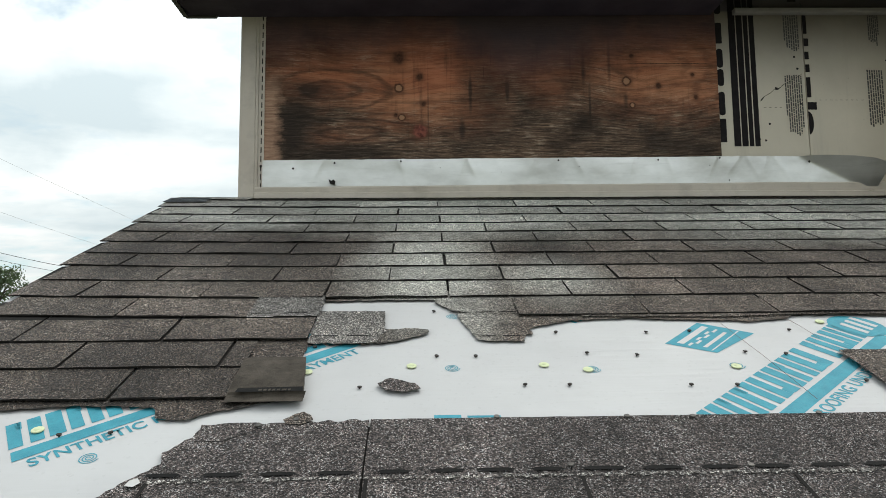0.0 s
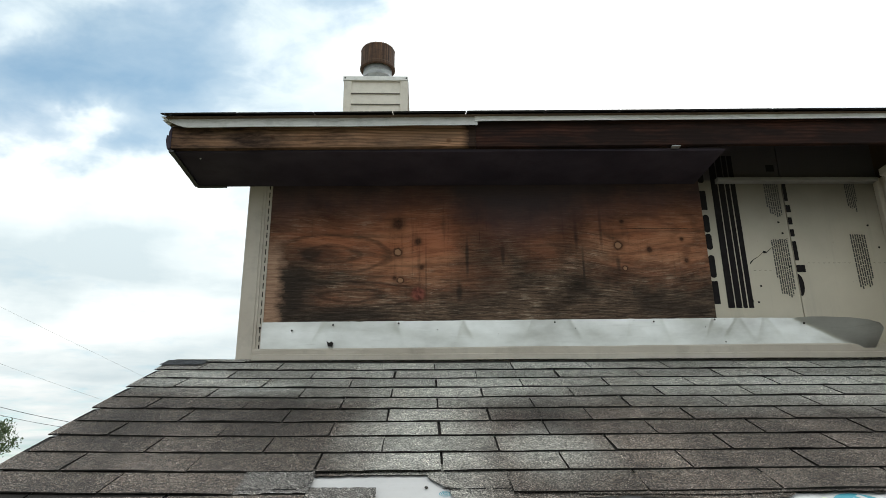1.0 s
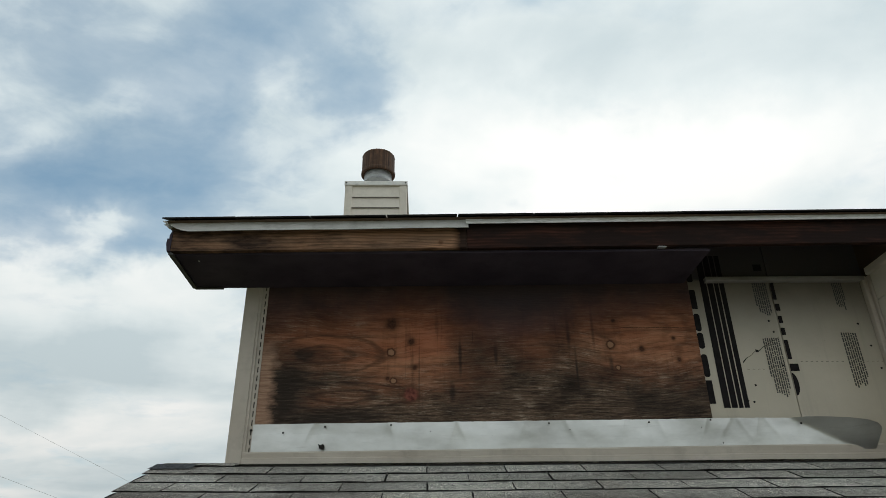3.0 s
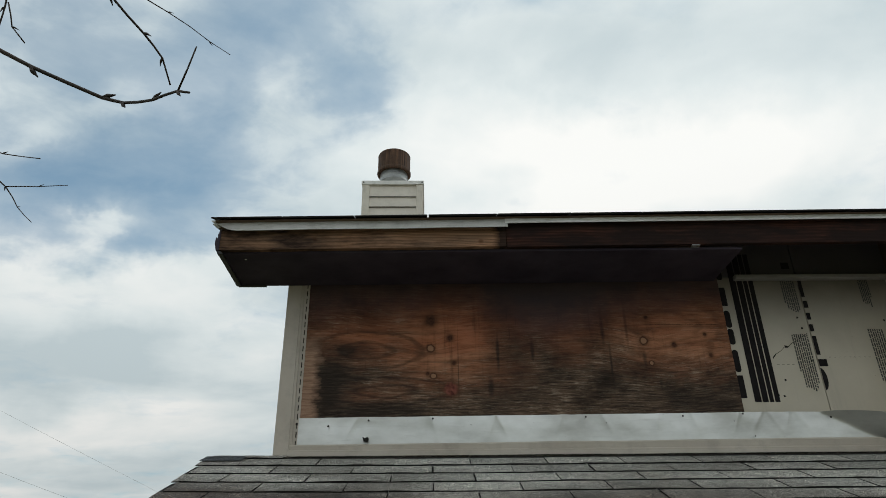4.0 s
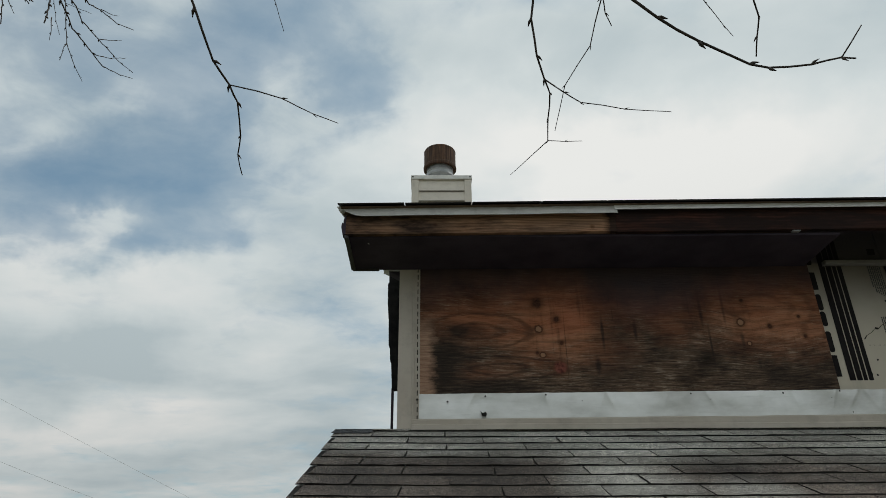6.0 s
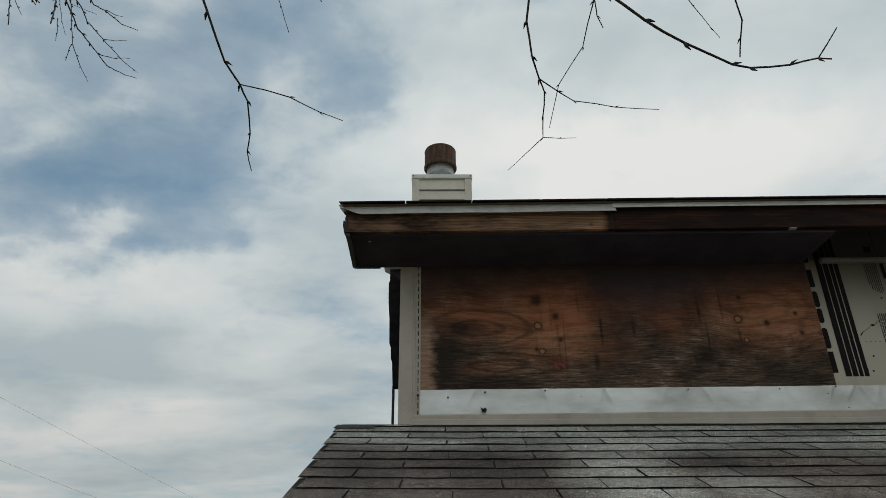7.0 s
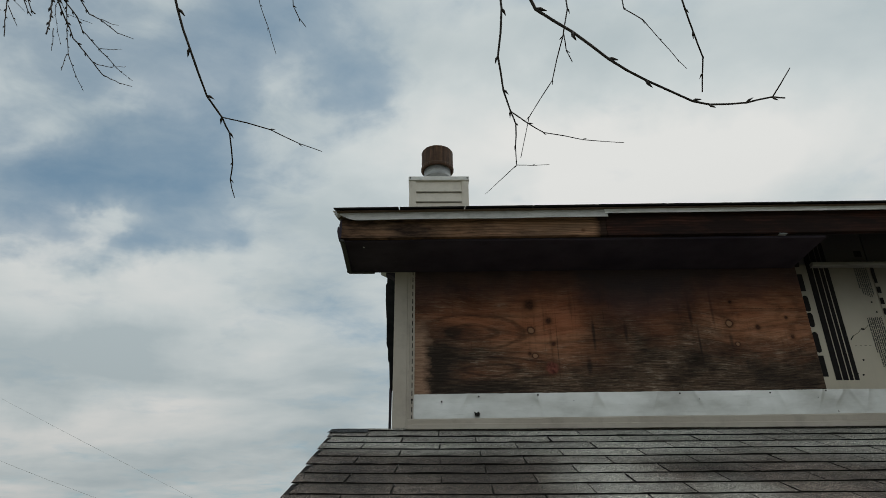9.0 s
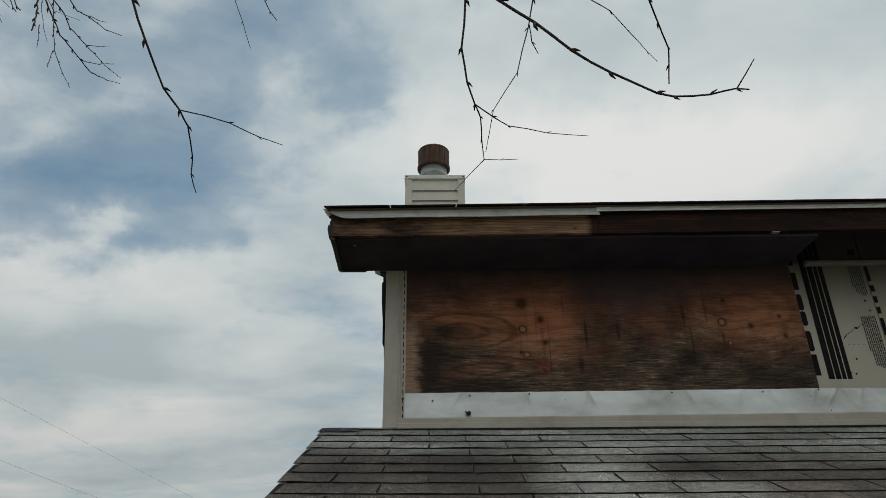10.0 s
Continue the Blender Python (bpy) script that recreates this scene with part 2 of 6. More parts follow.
def granules(name, dark, mid, light, flecks=0.16, worn=0.0, wash_sheen=False, size=760.0, clumps=430.0):
    """Mineral-granule asphalt: small stones of several tones, larger pale flecks, soot clouds, per-piece tone."""
    k = Mat(name, 0.85, 0.0, 0.22)
    cell = k.sep(k.cells(size))[0]
    base = k.ramp(cell, (0.0, dark), (0.32, tuple(0.30 * a for a in mid)), (0.58, mid), (0.80, tuple(2.1 * a for a in mid)), (1.0, tuple(3.6 * a for a in mid)))
    bits = k.sep(k.cells(clumps))[1]
    density = k.math("ADD", 1.0 - flecks, k.math("MULTIPLY", k.math("SUBTRACT", k.noise(22.0, 4.0, 0.7), 0.5), 0.30))
    fleck = k.math("GREATER_THAN", bits, density)
    base = k.mix(fleck, base, light)
    big = k.ramp(k.noise(2.3, 5.0, 0.6), (0.34, 0.66), (0.52, 0.97), (0.68, 1.30))
    streak = k.ramp(k.noise(1.0, 4.0, 0.6, k.scaled((7.0, 1.1, 1.1))), (0.33, 0.72), (0.62, 1.12))
    mott = k.ramp(k.noise(38.0, 5.0, 0.7), (0.30, 0.62), (0.70, 1.38))
    salt = k.ramp(k.noise(230.0, 3.0, 0.7), (0.36, 0.36), (0.50, 0.93), (0.64, 1.95))
    mott = k.mix(1.0, mott, salt, "MULTIPLY")
    tone = k.math("ADD", 0.80, k.math("MULTIPLY", k.rnd, 0.40))
    col = k.mix(1.0, base, big, "MULTIPLY")
    col = k.mix(1.0, col, streak, "MULTIPLY")
    col = k.mix(1.0, col, mott, "MULTIPLY")
    col = k.mix(1.0, col, tone, "MULTIPLY")
    if wash_sheen:
        # pale streaks under the wall: rain wash plus grazing sheen painted in; soot clouds further down

        def cloud(cx, cy, rx, ry, wob, weight=1.0):
            n = k.t.nodes.new("ShaderNodeVectorMath")
            n.operation = "LENGTH"
            k.put(n.inputs[0], k.scaled((1 / rx, 1 / ry, 0.0), (0, 0, 0), (-cx / rx, -cy / ry, 0)))
            d = k.math("ADD", n.outputs["Value"], k.math("MULTIPLY", k.math("SUBTRACT", k.noise(5.0, 6.0, 0.65, k.scaled((1.6, 0.8, 0.8), (0, 0, 0), (cx, cy, 0))), 0.5), wob))
            return k.ramp(d, (0.25, weight), (1.25, 0.0))

        pale = 0.0
        for c in ((0.25, 2.63, 0.56, 0.28, 1.2), (1.40, 2.62, 0.90, 0.30, 1.2, 0.90), (2.5, 2.64, 0.9, 0.28, 1.3, 0.80), (-0.70, 2.72, 0.34, 0.17, 1.0, 0.8), (0.10, 2.13, 0.19, 0.50, 1.1, 0.95), (0.42, 2.02, 0.16, 0.20, 1.4, 0.6),
                  (0.25, 2.85, 1.30, 0.32, 0.8, 0.95), (1.8, 2.85, 1.6, 0.25, 1.0, 0.8), (-0.43, 2.59, 0.22, 0.12, 1.2)):
            pale = k.math("MAXIMUM", pale, cloud(*c))
        sooty = 0.0
        for c in ((0.48, 2.32, 0.22, 0.20, 1.4), (-0.33, 2.26, 0.25, 0.40, 1.3), (-0.71, 2.25, 0.24, 0.32, 1.4), (1.30, 2.12, 0.85, 0.20, 1.4, 0.6), (2.3, 2.12, 0.8, 0.2, 1.4, 0.5), (0.9, 2.42, 0.25, 0.10, 1.5, 0.7), (-0.40, 1.56, 0.48, 0.29, 1.6), (1.25, 1.86, 0.86, 0.24, 1.6, 0.6)):
            sooty = k.math("MAXIMUM", sooty, cloud(*c))
        chalk = k.mix(1.0, k.ramp(cell, (0.0, (0.11, 0.106, 0.096)), (0.5, (0.57, 0.555, 0.495)), (1.0, (0.90, 0.885, 0.81))), k.mix(1.0, mott, tone, "MULTIPLY"), "MULTIPLY")
        col = k.mix(k.math("MULTIPLY", pale, 0.90), col, chalk)
        col = k.mix(k.math("MULTIPLY", sooty, 0.85), col, k.mix(1.0, col, (0.46, 0.44, 0.43), "MULTIPLY"))
    bare = k.ramp(k.noise(13.0, 6.0, 0.75), (0.62, 0.0), (0.70, 1.0))
    col = k.mix(k.math("MULTIPLY", bare, 0.30 + worn), col, (0.045, 0.041, 0.039))
    k.color(col)
    k.rough(k.math("ADD", 0.66, k.math("MULTIPLY", cell, 0.2)))
    k.b.inputs["Sheen Weight"].default_value = 0.06
    k.b.inputs["Sheen Roughness"].default_value = 0.45
    k.bump(k.math("ADD", k.cells(clumps, None, "Distance"), k.math("MULTIPLY", k.noise(60.0, 4.0), 0.8)), 0.0030, 1.0)
    return k.m


M_SHINGLE = granules("granule_shingle", (0.011, 0.008, 0.006), (0.106, 0.083, 0.067), (0.46, 0.41, 0.36), 0.13, wash_sheen=True, size=560.0, clumps=600.0)
M_SHINGLE_PALE = granules("granule_shingle_unweathered", (0.010, 0.008, 0.007), (0.080, 0.066, 0.061), (0.46, 0.44, 0.43), 0.09, size=560.0, clumps=600.0)
M_SHINGLE_BARE = granules("granule_shingle_headlap", (0.034, 0.031, 0.028), (0.130, 0.118, 0.107), (0.62, 0.59, 0.55), 0.22, size=600.0, clumps=560.0)
M_TAR = plain("asphalt_edge", (0.015, 0.014, 0.013), (0.028, 0.025, 0.023), 30.0, 0.85, 0.0, 0.12, fine=300.0)
M_TAR_STRIP = plain("sealant_strip", (0.008, 0.008, 0.008), (0.016, 0.015, 0.014), 60.0, 0.75, 0.0, 0.12)
M_SHINGLE_BACK = plain("shingle_back", (0.050, 0.042, 0.034), (0.105, 0.090, 0.074), 22.0, 0.85, 0.0, 0.15, fine=520.0, bump=0.0025, grime=0.5)
M_STEEL = plain("nail_steel", (0.09, 0.085, 0.08), (0.16, 0.15, 0.14), 200.0, 0.45, 0.8)
M_NAIL_DARK = plain("rusted_nail", (0.016, 0.014, 0.013), (0.035, 0.026, 0.020), 200.0, 0.6, 0.3)
M_CAP = plain("yellow_plastic", (0.60, 0.65, 0.38), (0.68, 0.73, 0.47), 60.0, 0.45)
M_TEAL = plain("teal_print", (0.035, 0.25, 0.325), (0.055, 0.32, 0.40), 40.0, 0.6, fine=700.0)
M_BEIGE = plain("beige_vinyl", (0.47, 0.41, 0.345), (0.55, 0.49, 0.42), 4.0, 0.42, grime=0.35)
M_CREAM = plain("cream_vinyl", (0.64, 0.585, 0.505), (0.72, 0.665, 0.58), 4.0, 0.45, grime=0.25)
M_WHITE_METAL = plain("white_painted_metal", (0.72, 0.71, 0.68), (0.84, 0.83, 0.80), 5.0, 0.40, grime=0.35)
M_DARK_METAL = plain("dark_grey_metal", (0.09, 0.088, 0.085), (0.15, 0.145, 0.14), 8.0, 0.5, grime=0.4)
M_GREY_METAL = plain("grey_painted_metal", (0.50, 0.49, 0.47), (0.62, 0.61, 0.59), 6.0, 0.42, grime=0.45)
M_BLACK_PRINT = plain("black_print", (0.012, 0.010, 0.011), (0.020, 0.017, 0.018), 30.0, 0.8, 0.0, 0.12)
M_FELT = plain("black_felt", (0.013, 0.013, 0.014), (0.028, 0.027, 0.026), 9.0, 0.92, 0.0, 0.06, fine=260.0, bump=0.001)
M_DULL_ZINC = plain("dull_zinc", (0.30, 0.31, 0.31), (0.42, 0.43, 0.43), 16.0, 0.45, 0.5, grime=0.4)
M_SOIL = plain("dry_grass_ground", (0.09, 0.10, 0.045), (0.16, 0.15, 0.08), 0.4, 0.95, fine=30.0, bump=0.02)
M_BARK = plain("bark", (0.030, 0.024, 0.020), (0.060, 0.050, 0.042), 20.0, 0.8, fine=120.0, bump=0.002)
M_TWIG = plain("twig_bark", (0.020, 0.015, 0.012), (0.050, 0.037, 0.028), 60.0, 0.6, fine=500.0)
M_LEAF = plain("leaf_green", (0.045, 0.075, 0.030), (0.085, 0.12, 0.045), 2.0, 0.7)
M_WIRE = plain("cable_black", (0.02, 0.02, 0.02), (0.035, 0.035, 0.035), 5.0, 0.6)
M_CABLE = plain("weathered_cable", (0.50, 0.51, 0.52), (0.58, 0.59, 0.60), 5.0, 0.6)
# beige vinyl with shade put into its colour, for the channel and siding laps
M_SHADED = plain("shaded_vinyl", (0.24, 0.225, 0.215), (0.33, 0.31, 0.295), 6.0, 0.5)
M_DARK_TRIM = plain("blackened_trim", (0.030, 0.029, 0.029), (0.055, 0.053, 0.052), 8.0, 0.6)
M_DECK = plain("roof_deck_wood", (0.09, 0.06, 0.04), (0.15, 0.10, 0.065), 3.0, 0.8)
M_SOOT = plain("burnt_soffit_wood", (0.043, 0.035, 0.048), (0.072, 0.058, 0.074), 5.0, 0.85, 0.0, 0.1, fine=90.0, bump=0.001)
M_CAP_SHINGLE = granules("granule_cap_unweathered", (0.018, 0.019, 0.021), (0.045, 0.048, 0.052), (0.20, 0.21, 0.22), 0.05, size=560.0, clumps=600.0)
M_STRING = plain("chalk_line", (0.14, 0.09, 0.075), (0.22, 0.15, 0.13), 80.0, 0.8)
M_TEXT_GREY = plain("grey_print", (0.045, 0.042, 0.040), (0.08, 0.076, 0.072), 50.0, 0.6)


def underlay_material():
    k = Mat("white_woven_underlay", 0.50, 0.0, 0.4)
    weave = k.math("MULTIPLY", k.math("SINE", k.math("MULTIPLY", k.sep()[0], 1900.0)), k.math("SINE", k.math("MULTIPLY", k.sep()[1], 1900.0)))
    big = k.ramp(k.noise(3.2, 5.0), (0.30, (0.48, 0.475, 0.475)), (0.70, (0.55, 0.545, 0.54)))
    dust = k.ramp(k.noise(26.0, 6.0, 0.7), (0.55, 0.0), (0.85, 1.0))
    grit = k.ramp(k.sep(k.cells(240.0))[1], (0.965, 0.0), (0.985, 1.0))
    col = k.mix(k.math("MULTIPLY", dust, 0.22), big, (0.40, 0.38, 0.35))
    col = k.mix(k.math("MULTIPLY", grit, 0.07), col, (0.12, 0.11, 0.10))
    k.color(col)
    k.bump(k.math("ADD", k.math("MULTIPLY", weave, 0.02), k.noise(18.0, 3.0, 0.5, k.scaled((0.3, 2.0, 2.0)))), 0.004, 0.5)
    return k.m


M_UNDERLAY = underlay_material()


def board_material(name, warm, grey, soot_share, smoked=False):
    """Weathered softwood board, the grain along x."""
    k = Mat(name, 0.92, 0.0, 0.04)
    grain = k.noise(1.0, 5.0, 0.6, k.scaled((3.0, 60.0, 95.0)), 0.4)
    lines = k.math("SINE", k.math("ADD", k.math("MULTIPLY", k.sep()[2], 430.0), k.math("MULTIPLY", k.noise(1.0, 3.0, 0.5, k.scaled((2.2, 8.0, 9.0))), 26.0)))
    col = k.ramp(grain, (0.28, tuple(0.35 * a for a in warm)), (0.55, warm), (0.80, tuple(1.5 * a for a in warm)))
    col = k.mix(k.ramp(lines, (0.1, 0.0), (0.8, 0.72)), col, tuple(0.38 * a for a in warm))
    old = k.ramp(k.noise(2.1, 4.0, 0.6, k.scaled((1.0, 1.0, 2.5))), (0.40, 0.0), (0.66, 1.0))
    col = k.mix(k.math("MULTIPLY", old, 0.75), col, grey)
    share = soot_share
    if smoked:
        # the board's far end is smoked dark, its middle stayed clean
        share = k.math("ADD", soot_share, k.math("SUBTRACT", k.ramp(k.math("ADD", k.math("MULTIPLY", k.sep()[0], 0.8), 0.68), (0.02, 0.17), (0.14, 0.13), (0.28, 0.21), (0.42, 0.05), (0.62, 0.0), (0.875, 0.0), (0.905, 0.24), (0.932, 0.62)), 0.05))
    stain = k.ramp(k.math("ADD", k.noise(3.1, 6.0, 0.68, k.scaled((1.0, 1.0, 4.0), loc=(4, 0, 1))), share), (0.60, 0.0), (0.82, 0.92))
    if smoked:
        for kx, kz in ((-0.47, 5.425), (0.205, 5.405)):
            d = k.t.nodes.new("ShaderNodeVectorMath")
            d.operation = "LENGTH"
            k.put(d.inputs[0], k.scaled((1.0, 0.0, 1.0), (0, 0, 0), (-kx, 0, -kz - 0.0135 * (kx + 0.2))))
            col = k.mix(k.math("MULTIPLY", k.ramp(k.math("ADD", k.math("MULTIPLY", d.outputs["Value"], 34.0), k.math("MULTIPLY", k.noise(90.0, 3.0), 0.35)), (0.30, 1.0), (0.62, 0.0)), 0.75), col, (0.10, 0.045, 0.024))
    col = k.mix(stain, col, (0.022, 0.016, 0.015))
    k.color(col)
    k.bump(k.math("ADD", grain, k.math("MULTIPLY", lines, 0.25)), 0.0015, 0.8)
    return k.m


M_FASCIA = board_material("weathered_fascia_wood", (0.35, 0.195, 0.115), (0.17, 0.118, 0.085), 0.12, True)
M_FASCIA_DARK = board_material("blackened_fascia_wood", (0.085, 0.036, 0.025), (0.040, 0.025, 0.022), 0.26)

# knots of the boarding: x, z, radius, kind (0 dark, 1 pale plug, 2 red)
KNOTS = ((0.0, 5.205, 0.022, 0), (0.085, 5.125, 0.013, 0), (0.0, 5.078, 0.014, 1), (0.10, 5.012, 0.009, 0),
         (0.012, 4.955, 0.011, 1), (0.086, 4.898, 0.024, 2), (0.931, 5.107, 0.014, 1), (1.062, 5.088, 0.010, 0),
         (1.205, 5.135, 0.007, 0), (1.215, 5.040, 0.008, 0), (0.952, 5.006, 0.009, 1), (0.955, 5.215, 0.009, 0), (-0.012, 4.966, 0.007, 0))


def plywood_material():
    k = Mat("fire_stained_plywood", 0.74, 0.0, 0.2)
    x, y, z = k.sep()
    flat = k.t.nodes.new("ShaderNodeCombineXYZ")
    k.put(flat.inputs[0], x)
    k.put(flat.inputs[2], z)
    p = flat.outputs[0]

    def blob(cx, cz, rx, rz, wobble=0.5, soft=(0.35, 1.15)):
        m = k.scaled((1 / rx, 1.0, 1 / rz), (0, 0, 0), (-cx / rx, 0, -cz / rz), p)
        n = k.t.nodes.new("ShaderNodeVectorMath")
        n.operation = "LENGTH"
        k.put(n.inputs[0], m)
        d = k.math("ADD", n.outputs["Value"], k.math("MULTIPLY", k.math("SUBTRACT", k.noise(7.0, 6.0, 0.7, k.scaled((1.0, 1.0, 2.6), (0, 0, 0), (cx, 0, cz), p)), 0.5), 2.0 * wobble))
        return k.ramp(d, (soft[0], 1.0), (soft[1], 0.0))

    # the grain is a height field whose level lines bend round the knots
    field = k.math("ADD", z, k.math("MULTIPLY", k.noise(1.0, 3.0, 0.5, k.scaled((1.6, 1.0, 5.0), (0, 0, 0), (0, 0, 0), p)), 0.075))
    for cx, cz, rx, rz, amp in ((0.0, 5.11, 0.42, 0.11, 0.040), (0.93, 5.107, 0.10, 0.05, 0.022), (0.0, 5.079, 0.09, 0.05, 0.020), (0.09, 4.898, 0.10, 0.045, 0.018), (1.02, 4.99, 0.26, 0.13, 0.050), (-0.15, 4.90, 0.34, 0.06, 0.022)):
        m = k.scaled((1 / rx, 1.0, 1 / rz), (0, 0, 0), (-cx / rx, 0, -cz / rz), p)
        n = k.t.nodes.new("ShaderNodeVectorMath")
        n.operation = "DOT_PRODUCT"
        k.put(n.inputs[0], m)
        k.put(n.inputs[1], m)
        field = k.math("ADD", field, k.math("MULTIPLY", k.math("POWER", 2.718, k.math("MULTIPLY", n.outputs["Value"], -1.0)), amp))
    knot_wob = k.noise(60.0, 3.0, 0.6, p)
    knot_dark, knot_pale, knot_red, knot_halo = 0.0, 0.0, 0.0, 0.0
    for cx, cz, r, kind in KNOTS:
        d = k.t.nodes.new("ShaderNodeVectorMath")
        d.operation = "DISTANCE"
        k.put(d.inputs[0], p)
        d.inputs[1].default_value = (cx, 0, cz)
        rr = k.math("ADD", k.math("DIVIDE", d.outputs["Value"], 1.15 * r), k.math("MULTIPLY", k.math("SUBTRACT", knot_wob, 0.55), 0.8))
        knot_halo = k.math("MAXIMUM", knot_halo, k.ramp(k.math("MULTIPLY", rr, 0.3), (0.30, 1.0), (0.48, 0.35), (0.72, 0.0)))
        if kind == 0:
            knot_dark = k.math("MAXIMUM", knot_dark, k.ramp(rr, (0.55, 1.0), (1.15, 0.0)))
        elif kind == 1:
            knot_dark = k.math("MAXIMUM", knot_dark, k.math("SUBTRACT", k.ramp(rr, (0.95, 0.9), (1.35, 0.0)), k.ramp(rr, (0.65, 0.9), (0.85, 0.0)), True))
            knot_pale = k.math("MAXIMUM", knot_pale, k.ramp(rr, (0.65, 1.0), (0.85, 0.0)))
        else:
            knot_red = k.math("MAXIMUM", knot_red, k.ramp(rr, (0.7, 1.0), (1.2, 0.0)))
    bent = k.t.nodes.new("ShaderNodeCombineXYZ")
    k.put(bent.inputs[0], x)
    k.put(bent.inputs[2], field)
    q = bent.outputs[0]
    wide = k.math("SINE", k.math("ADD", k.math("MULTIPLY", field, 95.0), k.math("MULTIPLY", k.noise(1.0, 3.0, 0.6, k.scaled((3.0, 1.0, 14.0), (0, 0, 0), (3, 0, 0), p)), 5.0)))
    fine = k.noise(1.0, 5.0, 0.75, k.scaled((9.0, 1.0, 150.0), (0, 0, 0), (0, 0, 0), q))
    hairs = k.noise(1.0, 4.0, 0.78, k.scaled((10.0, 1.0, 125.0), (0, 0, 0), (5, 0, 2), q))
    band = k.noise(1.0, 4.0, 0.55, k.scaled((1.3, 1.0, 11.0), (0, 0, 0), (0, 0, 0), p), 0.8)
    cloudy = k.noise(5.0, 6.0, 0.65, k.scaled((1.0, 1.0, 1.6), (0, 0, 0), (6, 0, 1), p))
    # bare orange wood where the soot was rubbed or burnt off
    wood = k.ramp(band, (0.30, (0.23, 0.076, 0.036)), (0.50, (0.41, 0.148, 0.070)), (0.70, (0.57, 0.245, 0.125)))
    wood = k.mix(k.ramp(wide, (0.45, 0.0), (1.0, 0.45)), wood, (0.10, 0.044, 0.025))
    wood = k.mix(k.ramp(fine, (0.36, 0.50), (0.50, 0.0)), wood, (0.085, 0.034, 0.020))
    wood = k.mix(k.ramp(hairs, (0.56, 0.0), (0.74, 0.30)), wood, (0.55, 0.32, 0.20))
    # weathered grey wood with pale hairlines
    aged = k.ramp(fine, (0.36, (0.034, 0.021, 0.014)), (0.50, (0.128, 0.080, 0.053)), (0.64, (0.29, 0.190, 0.127)))
    aged = k.mix(k.ramp(hairs, (0.54, 0.0), (0.66, 0.85)), aged, (0.44, 0.345, 0.255))
    aged = k.mix(1.0, aged, k.ramp(cloudy, (0.36, 0.30), (0.62, 1.25)), "MULTIPLY")
    arcs = 0.0
    for cx, cz, rx, rz, turns, amount in ((-0.27, 5.070, 0.27, 0.088, 11.5, 0.95), (-0.19, 4.893, 0.26, 0.052, 10.0, 1.0), (1.02, 5.17, 0.40, 0.205, 21.0, 0.50), (0.60, 4.86, 0.40, 0.07, 14.0, 0.35)):
        n = k.t.nodes.new("ShaderNodeVectorMath")
        n.operation = "LENGTH"
        k.put(n.inputs[0], k.scaled((1 / rx, 1.0, 1 / rz), (0, 0, 0), (-cx / rx, 0, -cz / rz), p))
        d = k.math("ADD", n.outputs["Value"], k.math("MULTIPLY", k.noise(1.0, 4.0, 0.6, k.scaled((4.0, 1.0, 12.0), (0, 0, 0), (cx, 0, cz), p)), 0.62))
        ring = k.ramp(k.math("SINE", k.math("MULTIPLY", d, turns)), (0.35, 0.0), (0.98, 1.0))
        ring = k.math("MULTIPLY", k.math("MULTIPLY", ring, amount), k.ramp(hairs, (0.40, 1.10), (0.66, 0.55)))
        arcs = k.math("MAXIMUM", arcs, k.math("MULTIPLY", ring, k.ramp(k.math("MULTIPLY", d, 0.5), (0.18, 0.0), (0.36, 1.0), (0.72, 1.0), (0.95, 0.0))))
    wood = k.mix(k.math("MULTIPLY", arcs, 0.68, True), wood, (0.060, 0.028, 0.017))
    aged = k.mix(k.math("MULTIPLY", arcs, 0.66, True), aged, (0.028, 0.019, 0.014))
    warm = 0.0
    wood = k.mix(k.math("MULTIPLY", blob(0.16, 5.17, 0.13, 0.13, 0.9, (0.1, 1.3)), 0.75), wood, k.ramp(fine, (0.36, (0.30, 0.085, 0.042)), (0.64, (0.54, 0.20, 0.105))))
    for cx, cz, rx, rz, wob, amount in ((0.06, 5.13, 0.34, 0.22, 0.8, 0.95), (-0.28, 5.12, 0.30, 0.12, 0.8, 0.80), (1.10, 5.14, 0.38, 0.19, 0.9, 0.82), (0.62, 5.10, 0.13, 0.11, 1.0, 0.55), (-0.28, 4.88, 0.22, 0.05, 1.0, 0.35), (0.30, 4.98, 0.14, 0.10, 1.0, 0.45)):
        warm = k.math("MAXIMUM", warm, k.math("MULTIPLY", blob(cx, cz, rx, rz, wob, (0.25, 1.30)), amount))
    col = k.mix(warm, aged, wood)
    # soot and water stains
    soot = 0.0
